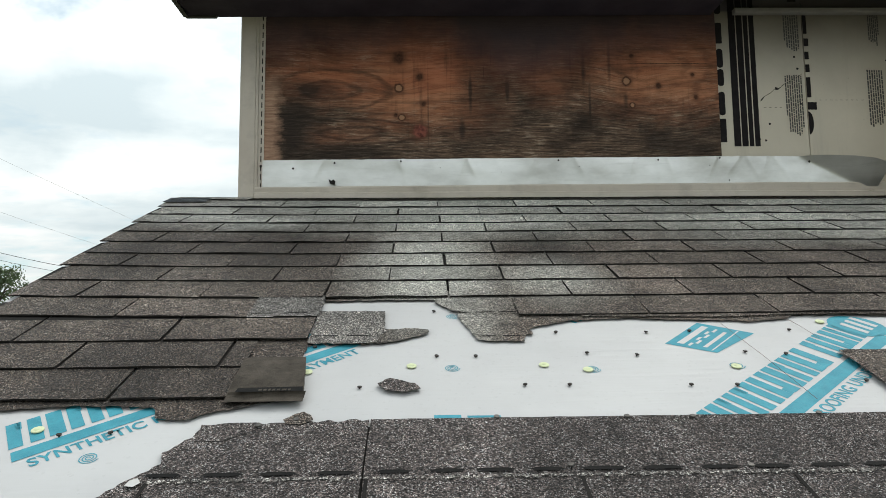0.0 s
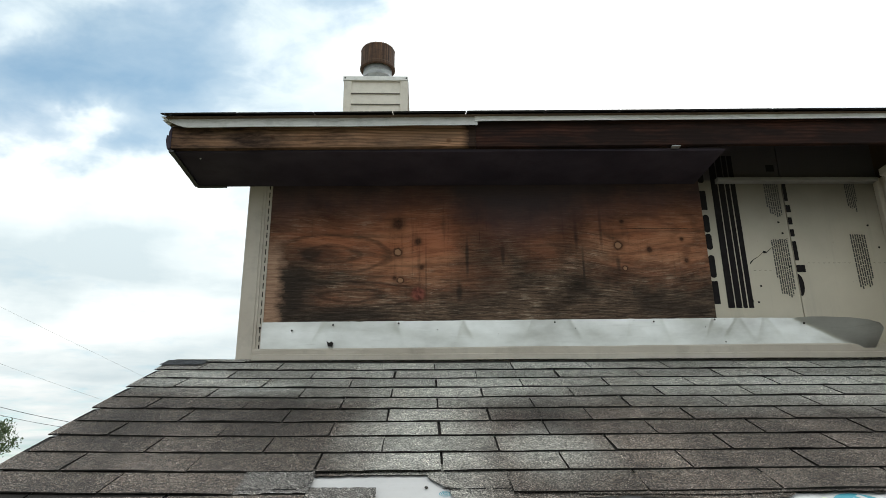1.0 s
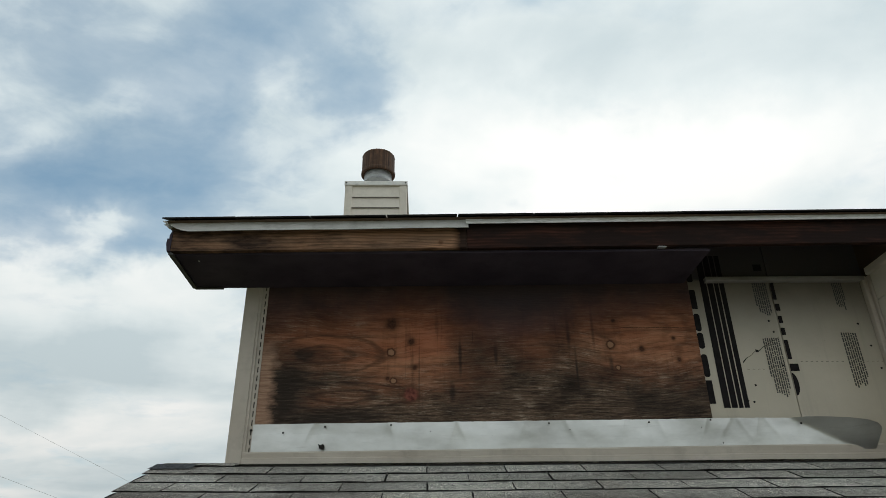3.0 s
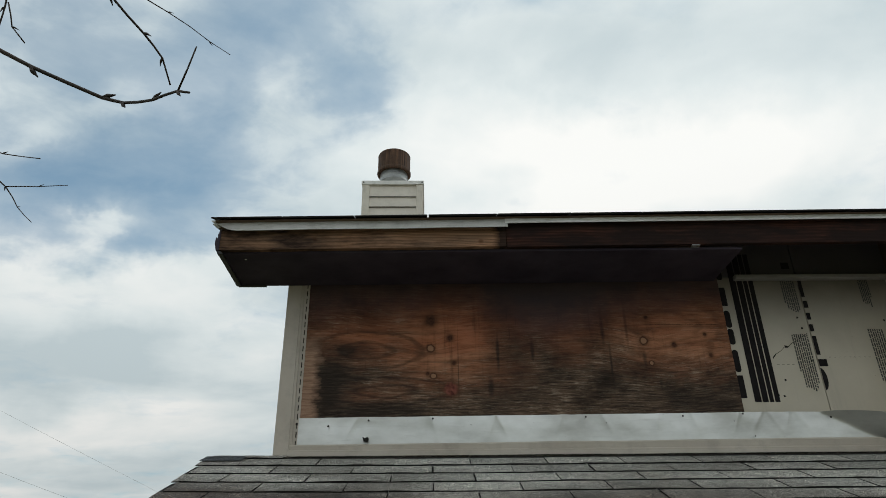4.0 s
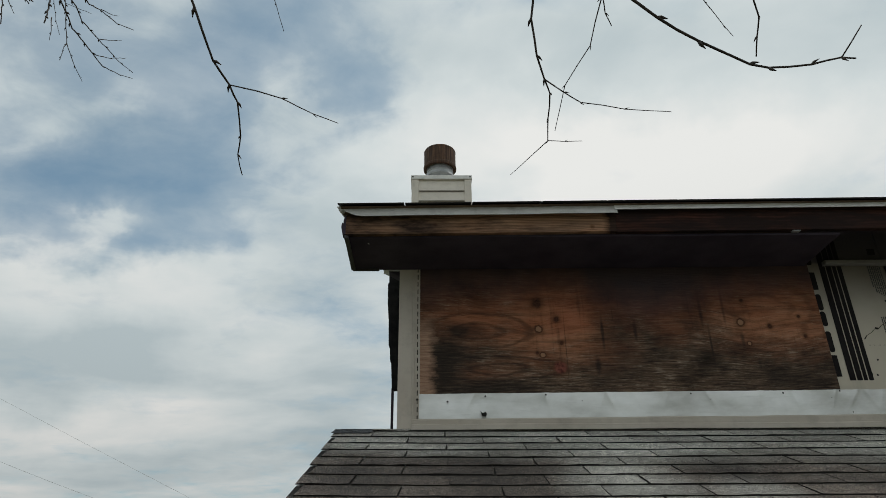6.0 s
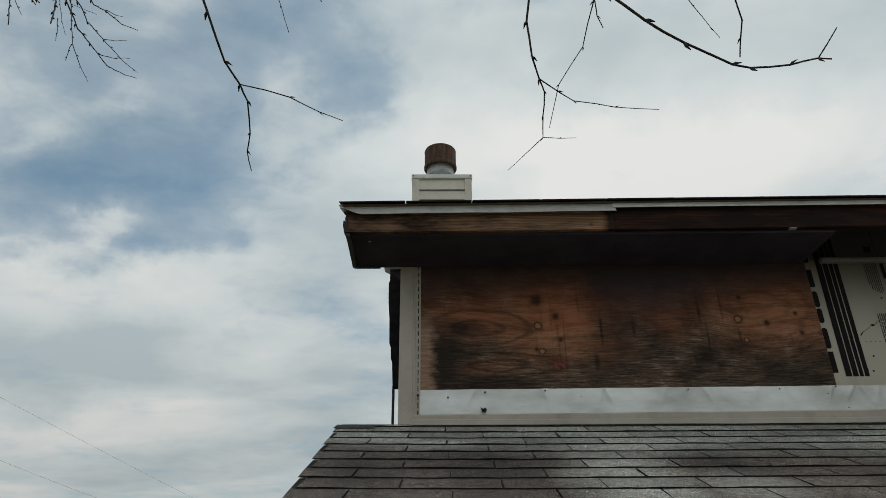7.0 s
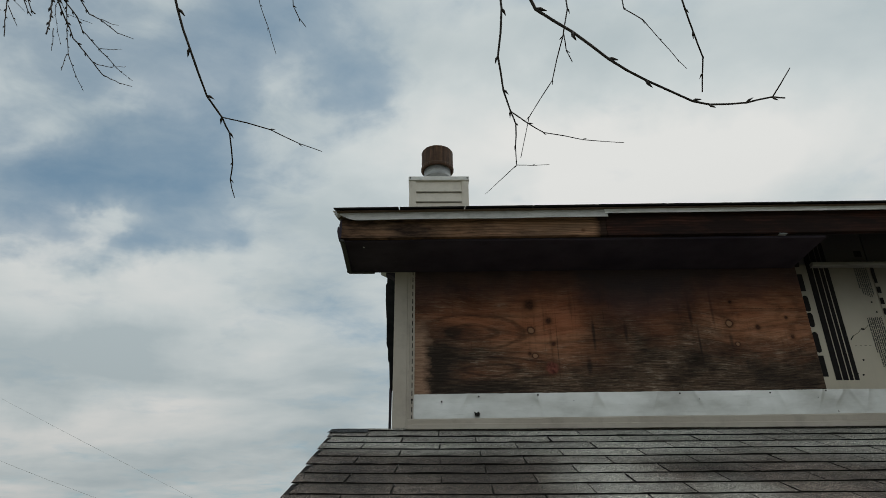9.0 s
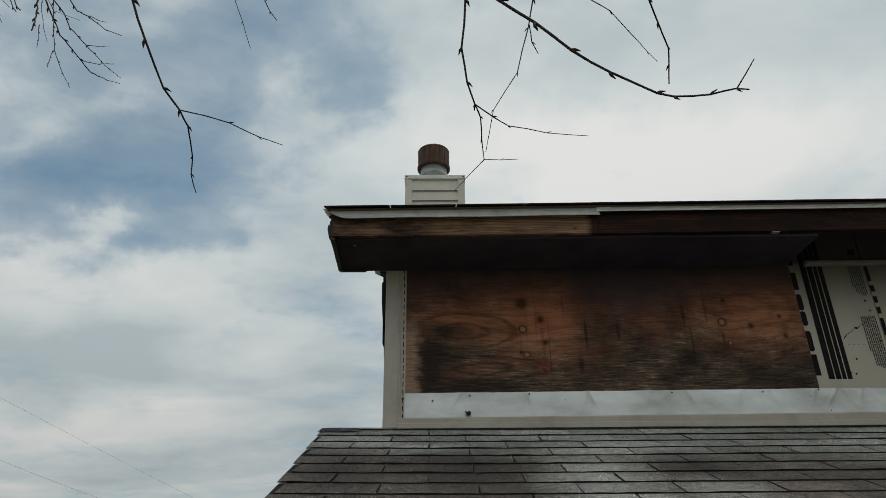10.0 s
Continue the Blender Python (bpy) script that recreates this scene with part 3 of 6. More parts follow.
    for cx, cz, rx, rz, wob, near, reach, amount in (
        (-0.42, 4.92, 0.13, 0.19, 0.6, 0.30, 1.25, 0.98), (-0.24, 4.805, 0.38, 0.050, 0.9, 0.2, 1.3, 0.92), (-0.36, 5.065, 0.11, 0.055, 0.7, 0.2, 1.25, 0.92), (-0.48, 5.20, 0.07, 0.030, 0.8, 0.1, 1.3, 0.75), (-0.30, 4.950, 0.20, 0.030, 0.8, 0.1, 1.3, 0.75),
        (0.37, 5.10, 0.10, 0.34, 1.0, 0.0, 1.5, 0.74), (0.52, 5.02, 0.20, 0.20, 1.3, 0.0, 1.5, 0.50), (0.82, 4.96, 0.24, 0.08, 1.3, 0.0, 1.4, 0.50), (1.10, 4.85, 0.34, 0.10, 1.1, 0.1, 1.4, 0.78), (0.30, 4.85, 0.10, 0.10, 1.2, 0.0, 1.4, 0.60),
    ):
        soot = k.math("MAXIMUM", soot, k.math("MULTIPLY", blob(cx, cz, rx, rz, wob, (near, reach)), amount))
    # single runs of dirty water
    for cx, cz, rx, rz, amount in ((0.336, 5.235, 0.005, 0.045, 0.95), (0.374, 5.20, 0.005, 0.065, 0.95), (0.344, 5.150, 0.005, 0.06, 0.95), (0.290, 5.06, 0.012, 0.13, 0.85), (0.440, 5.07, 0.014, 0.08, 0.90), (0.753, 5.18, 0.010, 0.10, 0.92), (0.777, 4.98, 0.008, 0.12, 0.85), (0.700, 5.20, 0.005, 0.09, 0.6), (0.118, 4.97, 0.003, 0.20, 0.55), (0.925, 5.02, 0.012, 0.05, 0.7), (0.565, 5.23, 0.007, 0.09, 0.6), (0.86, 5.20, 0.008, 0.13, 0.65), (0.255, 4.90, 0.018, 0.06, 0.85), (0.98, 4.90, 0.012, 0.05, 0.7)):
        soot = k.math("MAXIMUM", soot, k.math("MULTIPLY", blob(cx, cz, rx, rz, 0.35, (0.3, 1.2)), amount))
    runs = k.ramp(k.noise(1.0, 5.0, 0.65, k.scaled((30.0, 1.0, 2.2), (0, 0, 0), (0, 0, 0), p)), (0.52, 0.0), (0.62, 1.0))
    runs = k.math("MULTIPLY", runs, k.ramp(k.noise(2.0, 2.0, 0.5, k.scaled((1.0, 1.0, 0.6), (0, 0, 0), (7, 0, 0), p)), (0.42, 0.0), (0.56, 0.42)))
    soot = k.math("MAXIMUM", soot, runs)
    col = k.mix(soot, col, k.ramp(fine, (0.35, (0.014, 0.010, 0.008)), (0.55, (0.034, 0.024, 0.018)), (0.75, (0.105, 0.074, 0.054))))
    # split along one veneer line
    level = k.math("ADD", k.math("SUBTRACT", z, 5.183), k.math("MULTIPLY", k.math("SUBTRACT", k.noise(6.0, 4.0, 0.6, p), 0.5), 0.012))
    split = k.math("MULTIPLY", k.math("LESS_THAN", k.math("ABSOLUTE", level), 0.0016), k.ramp(k.math("MULTIPLY", k.math("ADD", x, 0.0), 0.5), (0.46, 0.0), (0.50, 1.0), (0.63, 1.0), (0.64, 0.0)))
    col = k.mix(k.math("MULTIPLY", split, 0.8), col, (0.02, 0.013, 0.010))
    # smoke from the eave, with the eave's shade painted in: first a red-brown scorch, then black
    smoke_shade = k.math("ADD", z, k.math("ADD", k.math("MULTIPLY", k.math("SUBTRACT", k.noise(1.0, 5.0, 0.6, k.scaled((3.2, 1.0, 0.5), (0, 0, 0), (1.3, 0, 0), p)), 0.5), 0.26), k.math("MULTIPLY", k.math("SUBTRACT", k.noise(16.0, 5.0, 0.6, p), 0.5), 0.05)))
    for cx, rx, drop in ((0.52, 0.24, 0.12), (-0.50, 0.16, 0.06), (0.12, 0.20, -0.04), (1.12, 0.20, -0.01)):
        smoke_shade = k.math("ADD", smoke_shade, k.math("MULTIPLY", k.math("POWER", 2.718, k.math("MULTIPLY", k.math("POWER", k.math("ABSOLUTE", k.math("DIVIDE", k.math("SUBTRACT", x, cx), rx)), 2.0), -1.0)), drop))
    col = k.mix(k.ramp(k.math("SUBTRACT", smoke_shade, 5.0), (0.16, 0.0), (0.30, 0.66)), col, k.ramp(cloudy, (0.35, (0.085, 0.030, 0.019)), (0.65, (0.21, 0.070, 0.042))))
    col = k.mix(k.ramp(k.math("SUBTRACT", smoke_shade, 5.0), (0.24, 0.0), (0.32, 0.50), (0.43, 0.92)), col, (0.066, 0.050, 0.056))
    # strip that the old corner cover kept clean
    edge = k.math("ADD", x, k.math("MULTIPLY", k.noise(1.0, 5.0, 0.72, k.scaled((9.0, 1.0, 20.0), (0, 0, 0), (0, 0, 0), p)), 0.13))
    clean = k.math("MULTIPLY", k.ramp(k.math("ADD", edge, 1.0), (0.565, 1.0), (0.605, 0.0)), k.ramp(k.math("ADD", k.math("SUBTRACT", z, 4.7), k.math("MULTIPLY", k.noise(9.0, 3.0, 0.6, p), 0.1)), (0.40, 1.0), (0.50, 0.0)))
    col = k.mix(k.math("MULTIPLY", clean, 0.88), col, k.ramp(fine, (0.36, (0.27, 0.150, 0.100)), (0.62, (0.50, 0.315, 0.215))))
    col = k.mix(k.math("MULTIPLY", knot_halo, 0.55), col, (0.105, 0.045, 0.024))
    col = k.mix(k.math("MULTIPLY", knot_dark, 0.9), col, k.ramp(k.noise(90.0, 3.0, 0.6, p), (0.35, (0.022, 0.010, 0.007)), (0.65, (0.090, 0.036, 0.020))))
    col = k.mix(k.math("MULTIPLY", knot_pale, 0.85), col, (0.36, 0.20, 0.115))
    col = k.mix(k.math("MULTIPLY", knot_red, 0.85), col, k.ramp(k.noise(50.0, 3.0, 0.6, p), (0.35, (0.08, 0.020, 0.015)), (0.6, (0.28, 0.085, 0.062))))
    k.color(col)
    k.bump(k.math("ADD", k.math("ADD", fine, hairs), k.math("MULTIPLY", knot_dark, -0.8)), 0.0026, 0.9)
    return k.m


M_PLYWOOD = plywood_material()


def sheathing_material():
    k = Mat("coated_sheathing_board", 0.45, 0.0, 0.4)
    big = k.ramp(k.noise(2.6, 5.0), (0.30, (0.47, 0.420, 0.335)), (0.70, (0.58, 0.518, 0.418)))
    runs = k.ramp(k.noise(1.0, 5.0, 0.65, k.scaled((16.0, 1.0, 1.2))), (0.55, 0.0), (0.80, 0.5))
    col = k.mix(runs, big, (0.34, 0.31, 0.26))
    specks = k.ramp(k.noise(55.0, 4.0, 0.7), (0.68, 0.0), (0.78, 0.7))
    col = k.mix(specks, col, (0.25, 0.22, 0.18))
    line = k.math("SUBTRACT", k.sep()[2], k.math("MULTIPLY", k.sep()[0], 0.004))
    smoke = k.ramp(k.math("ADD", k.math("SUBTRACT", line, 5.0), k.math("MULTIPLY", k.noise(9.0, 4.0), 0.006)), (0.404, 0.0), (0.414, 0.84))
    # soot film with the eave's shade painted in, darker towards the top
    soot_shade = k.ramp(k.math("ADD", k.math("SUBTRACT", k.sep()[2], 5.0), k.math("MULTIPLY", k.math("SUBTRACT", k.noise(4.0, 5.0, 0.6), 0.5), 0.16)), (0.06, 0.0), (0.40, 0.76))
    col = k.mix(soot_shade, col, (0.085, 0.070, 0.060))
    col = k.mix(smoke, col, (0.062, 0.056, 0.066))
    k.color(col)
    k.bump(k.noise(14.0, 4.0), 0.003, 0.4)
    return k.m


M_SHEATH = sheathing_material()


def rust_material():
    k = Mat("rusted_vent_cap", 0.75, 0.15, 0.35)
    x, y, z = k.sep()
    ang = k.t.nodes.new("ShaderNodeMath")
    ang.operation = "ARCTAN2"
    k.put(ang.inputs[0], k.math("SUBTRACT", y, 6.66))
    k.put(ang.inputs[1], k.math("ADD", x, 0.38))
    turn = k.t.nodes.new("ShaderNodeCombineXYZ")
    k.put(turn.inputs[0], ang.outputs[0])
    k.put(turn.inputs[2], z)
    run = k.noise(1.0, 4.0, 0.6, k.scaled((9.0, 1.0, 1.8), (0, 0, 0), (0, 0, 0), turn.outputs[0]))
    col = k.ramp(run, (0.30, (0.026, 0.016, 0.011)), (0.50, (0.085, 0.046, 0.028)), (0.70, (0.19, 0.100, 0.055)))
    col = k.mix(k.ramp(k.noise(22.0, 5.0, 0.7), (0.45, 0.0), (0.7, 0.6)), col, (0.035, 0.022, 0.018))
    k.color(col)
    k.bump(k.noise(90.0, 4.0), 0.002, 0.6)
    return k.m


M_RUST = rust_material()

# ---------------------------------------------------------------- builders


def link_mesh(name, bm, mats, parent=None, label="", smooth=False):
    me = bpy.data.meshes.new(name)
    bm.normal_update()
    bm.to_mesh(me)
    bm.free()
    for m in mats if isinstance(mats, (list, tuple)) else [mats]:
        me.materials.append(m)
    if smooth:
        for f in me.polygons:
            f.use_smooth = True
    ob = new(name, me)
    if parent is not None:
        ob.parent = parent
    if label:
        ob["label"] = label
    return ob


def part(name, bm, mats, parent, label="", smooth=False):
    return link_mesh(name, bm, mats, parent, label, smooth)


def thing(name, label, category, group="", kind="", at=(0, 0, 0)):
    """An Empty at the base of a thing; its parts are children with the base as origin."""
    ob = new(name)
    ob.location = at
    ob.empty_display_size = 0.05
    return tagged(ob, label, category, group, kind)


def add_box(bm, lo, hi, bevel=0.0, mat_index=0):
    before = set(bm.faces)
    ret = bmesh.ops.create_cube(bm, size=1.0)
    for v in ret["verts"]:
        v.co = Vector([lo[i] + (hi[i] - lo[i]) * (v.co[i] + 0.5) for i in range(3)])
    if bevel > 0:
        es = list({e for v in ret["verts"] for e in v.link_edges})
        bmesh.ops.bevel(bm, geom=es, offset=bevel, segments=1, affect="EDGES", profile=0.5)
    for f in bm.faces:
        if f not in before:
            f.material_index = mat_index
    return bm


def box(lo, hi, bevel=0.0):
    return add_box(bmesh.new(), lo, hi, bevel)


def extrude_profile(profile, axis, a, b, cuts=1, wobble=None):
    """A closed profile carried along x (axis 'x') or y from a to b. wobble(t, p) shifts its points."""
    bm = bmesh.new()
    rings = []
    for i in range(cuts + 1):
        t = a + (b - a) * i / cuts
        ring = []
        for p, q in profile:
            co = Vector((t, p, q)) if axis == "x" else Vector((p, t, q))
            if wobble:
                co += wobble(t, p, q)
            ring.append(bm.verts.new(co))
        rings.append(ring)
    n = len(profile)
    for r0, r1 in zip(rings, rings[1:]):
        for i in range(n):
            bm.faces.new((r0[i], r0[(i + 1) % n], r1[(i + 1) % n], r1[i]))
    bm.faces.new(rings[0])
    bm.faces.new(rings[-1])
    bmesh.ops.recalc_face_normals(bm, faces=bm.faces)
    return bm


def tube(points, radii, sides=6, bm=None, cap=True):
    bm = bm or bmesh.new()
    pts = [Vector(p) for p in points]
    rings = []
    for i, p in enumerate(pts):
        d = (pts[min(i + 1, len(pts) - 1)] - pts[max(i - 1, 0)]).normalized()
        a = d.orthogonal().normalized()
        b = d.cross(a)
        r = radii[i] if isinstance(radii, (list, tuple)) else radii
        rings.append([bm.verts.new(p + r * (math.cos(2 * math.pi * k / sides) * a + math.sin(2 * math.pi * k / sides) * b)) for k in range(sides)])
    for r0, r1 in zip(rings, rings[1:]):
        best = min(range(sides), key=lambda s: sum((r0[k].co - r1[(k + s) % sides].co).length for k in range(sides)))
        for k in range(sides):
            bm.faces.new((r0[k], r0[(k + 1) % sides], r1[(k + 1 + best) % sides], r1[(k + best) % sides]))
    if cap:
        bm.faces.new(rings[0][::-1])
        bm.faces.new(rings[-1])
    return bm


def lathe(profile, centre, sides=40, bm=None, ribs=0.0):
    """A closed turn of (radius, z) points round a vertical axis."""
    bm = bm or bmesh.new()
    rings = []
    for r, z in profile:
        ring = []
        for k in range(sides):
            rr = r * (1 + (ribs if k % 2 else 0.0))
            a = 2 * math.pi * k / sides
            ring.append(bm.verts.new((centre[0] + rr * math.cos(a), centre[1] + rr * math.sin(a), z)))
        rings.append(ring)
    for r0, r1 in zip(rings, rings[1:]):
        for k in range(sides):
            bm.faces.new((r0[k], r0[(k + 1) % sides], r1[(k + 1) % sides], r1[k]))
    return bm


# the lower roof's own frame: u along the courses, v up the slope, h off the deck
SLOPE = 0.4071
COS, SIN = math.cos(math.atan(SLOPE)), math.sin(math.atan(SLOPE))
RY, RZ = 2.8074, 4.561
ROOF_X, COURSE_SCALE = 0.0039, 0.9574
TOP_H = 0.0126
ROOF = Matrix(((COURSE_SCALE, 0, 0, ROOF_X), (0, COURSE_SCALE * COS, -SIN, RY), (0, COURSE_SCALE * SIN, COS, RZ), (0, 0, 0, 1))) @ Matrix.Translation((0, 0, -TOP_H))


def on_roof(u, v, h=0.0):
    """A place on the roof. Plan places are given on the shingles' top plane; lower ones shift outward to fit the first
    camera's view.
    """
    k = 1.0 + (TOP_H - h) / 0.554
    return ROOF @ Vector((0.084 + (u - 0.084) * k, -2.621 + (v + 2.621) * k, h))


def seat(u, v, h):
    """The pose of a small thing that stands on the roof, shifted by height to fit the first camera's view."""
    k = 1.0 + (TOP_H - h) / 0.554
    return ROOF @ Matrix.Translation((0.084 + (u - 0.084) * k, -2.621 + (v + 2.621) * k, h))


EXPO, TAB = 0.127, 0.305
LEFT_RAKE = -0.93
RAKE_X = ROOF_X + COURSE_SCALE * LEFT_RAKE
rng = random.Random(11)


def torn(points, step=0.012, amp=0.004, keep=()):
    """A ragged outline: every side is cut up and its points are shaken."""
    out = []
    n = len(points)
    for i in range(n):
        a, b = Vector(points[i]), Vector(points[(i + 1) % n])
        k = max(1, int((b - a).length / step))
        nrm = Vector((-(b - a).y, (b - a).x))
        nrm = nrm.normalized() if nrm.length > 0 else nrm
        for j in range(k):
            p = a.lerp(b, j / k)
            if i not in keep and j > 0:
                p = p + nrm * rng.uniform(-amp, amp)
            out.append((p.x, p.y))
    return out


def slab_uv(points, under, thick=0.004, lift=None):
    """A flat piece lying on the roof, from an outline in u and v. Top face material 0, edges 1."""
    bm = bmesh.new()
    hh = (lambda u, v: under) if lift is None else lift
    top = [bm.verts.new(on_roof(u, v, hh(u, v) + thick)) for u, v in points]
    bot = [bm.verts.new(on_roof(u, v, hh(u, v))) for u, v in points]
    bm.faces.new(top)
    bm.faces.new(bot[::-1]).material_index = 1
    n = len(points)
    for i in range(n):
        bm.faces.new((bot[i], bot[(i + 1) % n], top[(i + 1) % n], top[i])).material_index = 1
    bmesh.ops.recalc_face_normals(bm, faces=bm.faces)
    bmesh.ops.triangulate(bm, faces=[f for f in bm.faces if len(f.verts) > 4])
    return bm


# ---------------------------------------------------------------- ground and lower house
gm = bmesh.new()
bmesh.ops.create_grid(gm, x_segments=40, y_segments=40, size=1200.0)
for v in gm.verts:
    v.co.z = -0.02 + 0.15 * noise.noise(v.co * 0.01)
tagged(link_mesh("ground", gm, M_SOIL), "dry grassy ground that reaches the horizon", "ground", kind="structure")

wl = bmesh.new()
add_box(wl, (-0.70, 0.15, 0.0), (6.9, 0.30, 3.42))
tagged(link_mesh("wall_south", wl, M_CREAM), "cream sided outer wall below the lower eave", "wall", kind="structure")
wl = bmesh.new()
prof = [(0.30, 0.0), (5.9, 0.0), (5.9, 3.20), (2.97, 4.55), (0.30, 3.50)]
vs0 = [wl.verts.new((-0.70, y, z)) for y, z in prof]
vs1 = [wl.verts.new((-0.58, y, z)) for y, z in prof]
wl.faces.new(vs0)
wl.faces.new(vs1[::-1])
for i in range(5):
    wl.faces.new((vs0[i], vs1[i], vs1[(i + 1) % 5], vs0[(i + 1) % 5]))
bmesh.ops.recalc_face_normals(wl, faces=wl.faces)
tagged(link_mesh("wall_west", wl, M_CREAM), "cream sided gable wall under the lower roof", "wall", kind="structure")

# ---------------------------------------------------------------- lower roof
roof = thing("roof_lower", "storm-damaged grey three-tab shingle roof, white underlayment bare where courses are torn off", "roof", kind="structure")
dk = bmesh.new()
V_TOP, V_EAVE = 0.185, -3.52


def flat(v, h):
    return ROOF @ Vector((0, v, h))


ridge = flat(V_TOP, 0.0)
deck_profile = [(flat(V_EAVE, -0.001).y, flat(V_EAVE, -0.001).z), (flat(V_TOP, -0.001).y, flat(V_TOP, -0.001).z),
                (ridge.y + 3.0, ridge.z - 1.35), (ridge.y + 3.0, ridge.z - 1.42), (ridge.y, ridge.z - 0.06), (flat(V_EAVE, -0.03).y, flat(V_EAVE, -0.03).z)]
part("deck", extrude_profile(deck_profile, "x", RAKE_X + 0.008, 7.0), M_DECK, roof, "timber roof deck")
rk = bmesh.new()
for a, b in ((flat(V_EAVE, -0.10), flat(V_TOP - 0.02, -0.10)),):
    vs = [rk.verts.new((x, p.y + dy, p.z + dz)) for x in (RAKE_X + 0.012, RAKE_X + 0.032) for p, dy, dz in ((a, 0, 0), (b, 0, 0), (b, 0, 0.095), (a, 0, 0.095))]
    rk.faces.new(vs[:4])
    rk.faces.new(vs[4:][::-1])
    for i in range(4):
        rk.faces.new((vs[i], vs[(i + 1) % 4], vs[4 + (i + 1) % 4], vs[4 + i]))
bmesh.ops.recalc_face_normals(rk, faces=rk.faces)
part("rake_board", rk, M_BEIGE, roof, "beige painted rake board")

# underlayment: one soft sheet with low ripples
um = bmesh.new()
nu, nv = 110, 46
grid = []
for i in range(nu + 1):
    row = []
    for j in range(nv + 1):
        u = LEFT_RAKE + 0.02 + (7.6) * (i / nu) ** 1.5
        v = -2.1 + 2.2 * j / nv
        h = 0.0004 + 0.0003 * (noise.noise(Vector((u * 3.0, v * 9.0, 1.0))) + 0.6)
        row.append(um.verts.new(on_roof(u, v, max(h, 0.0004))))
    grid.append(row)
for i in range(nu):
    for j in range(nv):
        um.faces.new((grid[i][j], grid[i + 1][j], grid[i + 1][j + 1], grid[i][j + 1]))
underlay = tagged(link_mesh("underlayment", um, M_UNDERLAY, smooth=True), "white synthetic underlayment sheet with teal print, nailed to the roof deck", "underlayment")

# ---- print on the underlayment
PRINT_H = 0.0012


def print_piece(name, uvs, mat=M_TEAL, h=PRINT_H, label=""):
    bm = bmesh.new()
    top = [bm.verts.new(on_roof(u, v, h)) for u, v in uvs]
    bm.faces.new(top)
    if bm.faces[:][0].normal.z < 0:
        bmesh.ops.reverse_faces(bm, faces=bm.faces[:])
    return part(name, bm, mat, underlay, label)


DIAG = math.radians(40.5)
EX, EYV = Vector((math.cos(DIAG), math.sin(DIAG))), Vector((-math.sin(DIAG), math.cos(DIAG)))


def diag_rect(origin, a0, a1, b0, b1, lean=0.0):
    o = Vector(origin)
    return [tuple(o + EX * a + EYV * b) for a, b in ((a0, b0), (a1, b0), (a1 + lean, b1), (a0 + lean, b1))]


def uv_text(text, origin, size, stretch=1.0, gap=1.0):
    cu = bpy.data.curves.new("lettering", "FONT")
    cu.body, cu.size, cu.space_character = text, size, gap
    cu.offset = size * 0.022
    tmp = new("lettering", cu)
    dg = bpy.context.evaluated_depsgraph_get()
    me = bpy.data.meshes.new_from_object(tmp.evaluated_get(dg))
    bpy.data.objects.remove(tmp)
    o = Vector(origin)
    for v in me.vertices:
        q = o + EX * (v.co.x * stretch) + EYV * v.co.y
        v.co = on_roof(q.x, q.y, PRINT_H)
    me.materials.clear()
    me.materials.append(M_TEAL)
    ob = new("lettering", me)
    ob.parent = underlay
    ob["label"] = "teal printed capital letters"
    return ob


def big_mark(origin):
    """The maker's mark: a row of plain teal blocks over a teal bar, with the line of small capitals beneath."""
    x = 0.0
    widths = (0.050, 0.024, 0.050, 0.056, 0.056, 0.024, 0.054, 0.062, 0.0, 0.054, 0.052, 0.042)
    for i, w in enumerate(widths):
        if w == 0.0:
            x += 0.020
            continue
        if w < 0.03:
            print_piece("print_block", diag_rect(origin, x, x + w, 0.040, 0.122, 0.012))
        else:
            s = 0.40 * w
            print_piece("print_block", diag_rect(origin, x, x + s, 0.040, 0.122, 0.012))
            print_piece("print_block", diag_rect(origin, x + w - s, x + w, 0.040, 0.122, 0.012))
            if i % 3 != 1:
                print_piece("print_block", diag_rect(origin, x + s, x + w - s, 0.096, 0.121, 0.004))
            else:
                print_piece("print_block", diag_rect(origin, x + s, x + w - s, 0.041, 0.062, 0.004))
        x += w + 0.007
    o = Vector(origin)
    print_piece("print_bar", diag_rect(origin, -0.004, x + 0.02, 0.0, 0.029, 0.004))
    # round-ended block that closes the row
    pts = [tuple(o + EX * (x + 0.040 + 0.058 * math.cos(a)) + EYV * (0.075 + 0.060 * math.sin(a))) for a in np.linspace(0, 2 * math.pi, 22)[:-1]]
    print_piece("print_disc", pts)
    for k in range(3):
        print_piece("print_slot", diag_rect(origin, x + 0.010 + 0.026 * k, x + 0.024 + 0.026 * k, 0.045, 0.105, 0.012), M_UNDERLAY, PRINT_H + 0.0004)
    uv_text("SYNTHETIC ROOFING UNDERLAYMENT", o + EYV * -0.030 + EX * 0.012, 0.034, 0.93, 1.04)


big_mark((-0.512, -1.712))
big_mark((0.588, -1.722))
big_mark((1.69, -1.732))


def swirl(u, v, r, mat=M_TEAL):
    pts = []
    for k in range(40):
        a = k * 0.48
        rr = r * (0.12 + 0.88 * k / 39)
        pts.append(on_roof(u + rr * math.cos(a), v + rr * math.sin(a), PRINT_H))
    bm = bmesh.new()
    prev = None
    for k, p in enumerate(pts):
        q = on_roof(u, v, PRINT_H)
        d = (p - q).normalized() * r * 0.055
        pair = (bm.verts.new(p - d), bm.verts.new(p + d))
        if prev:
            bm.faces.new((prev[0], pair[0], pair[1], prev[1]))
        prev = pair
    part("print_swirl", bm, mat, underlay, "thin teal spiral print")


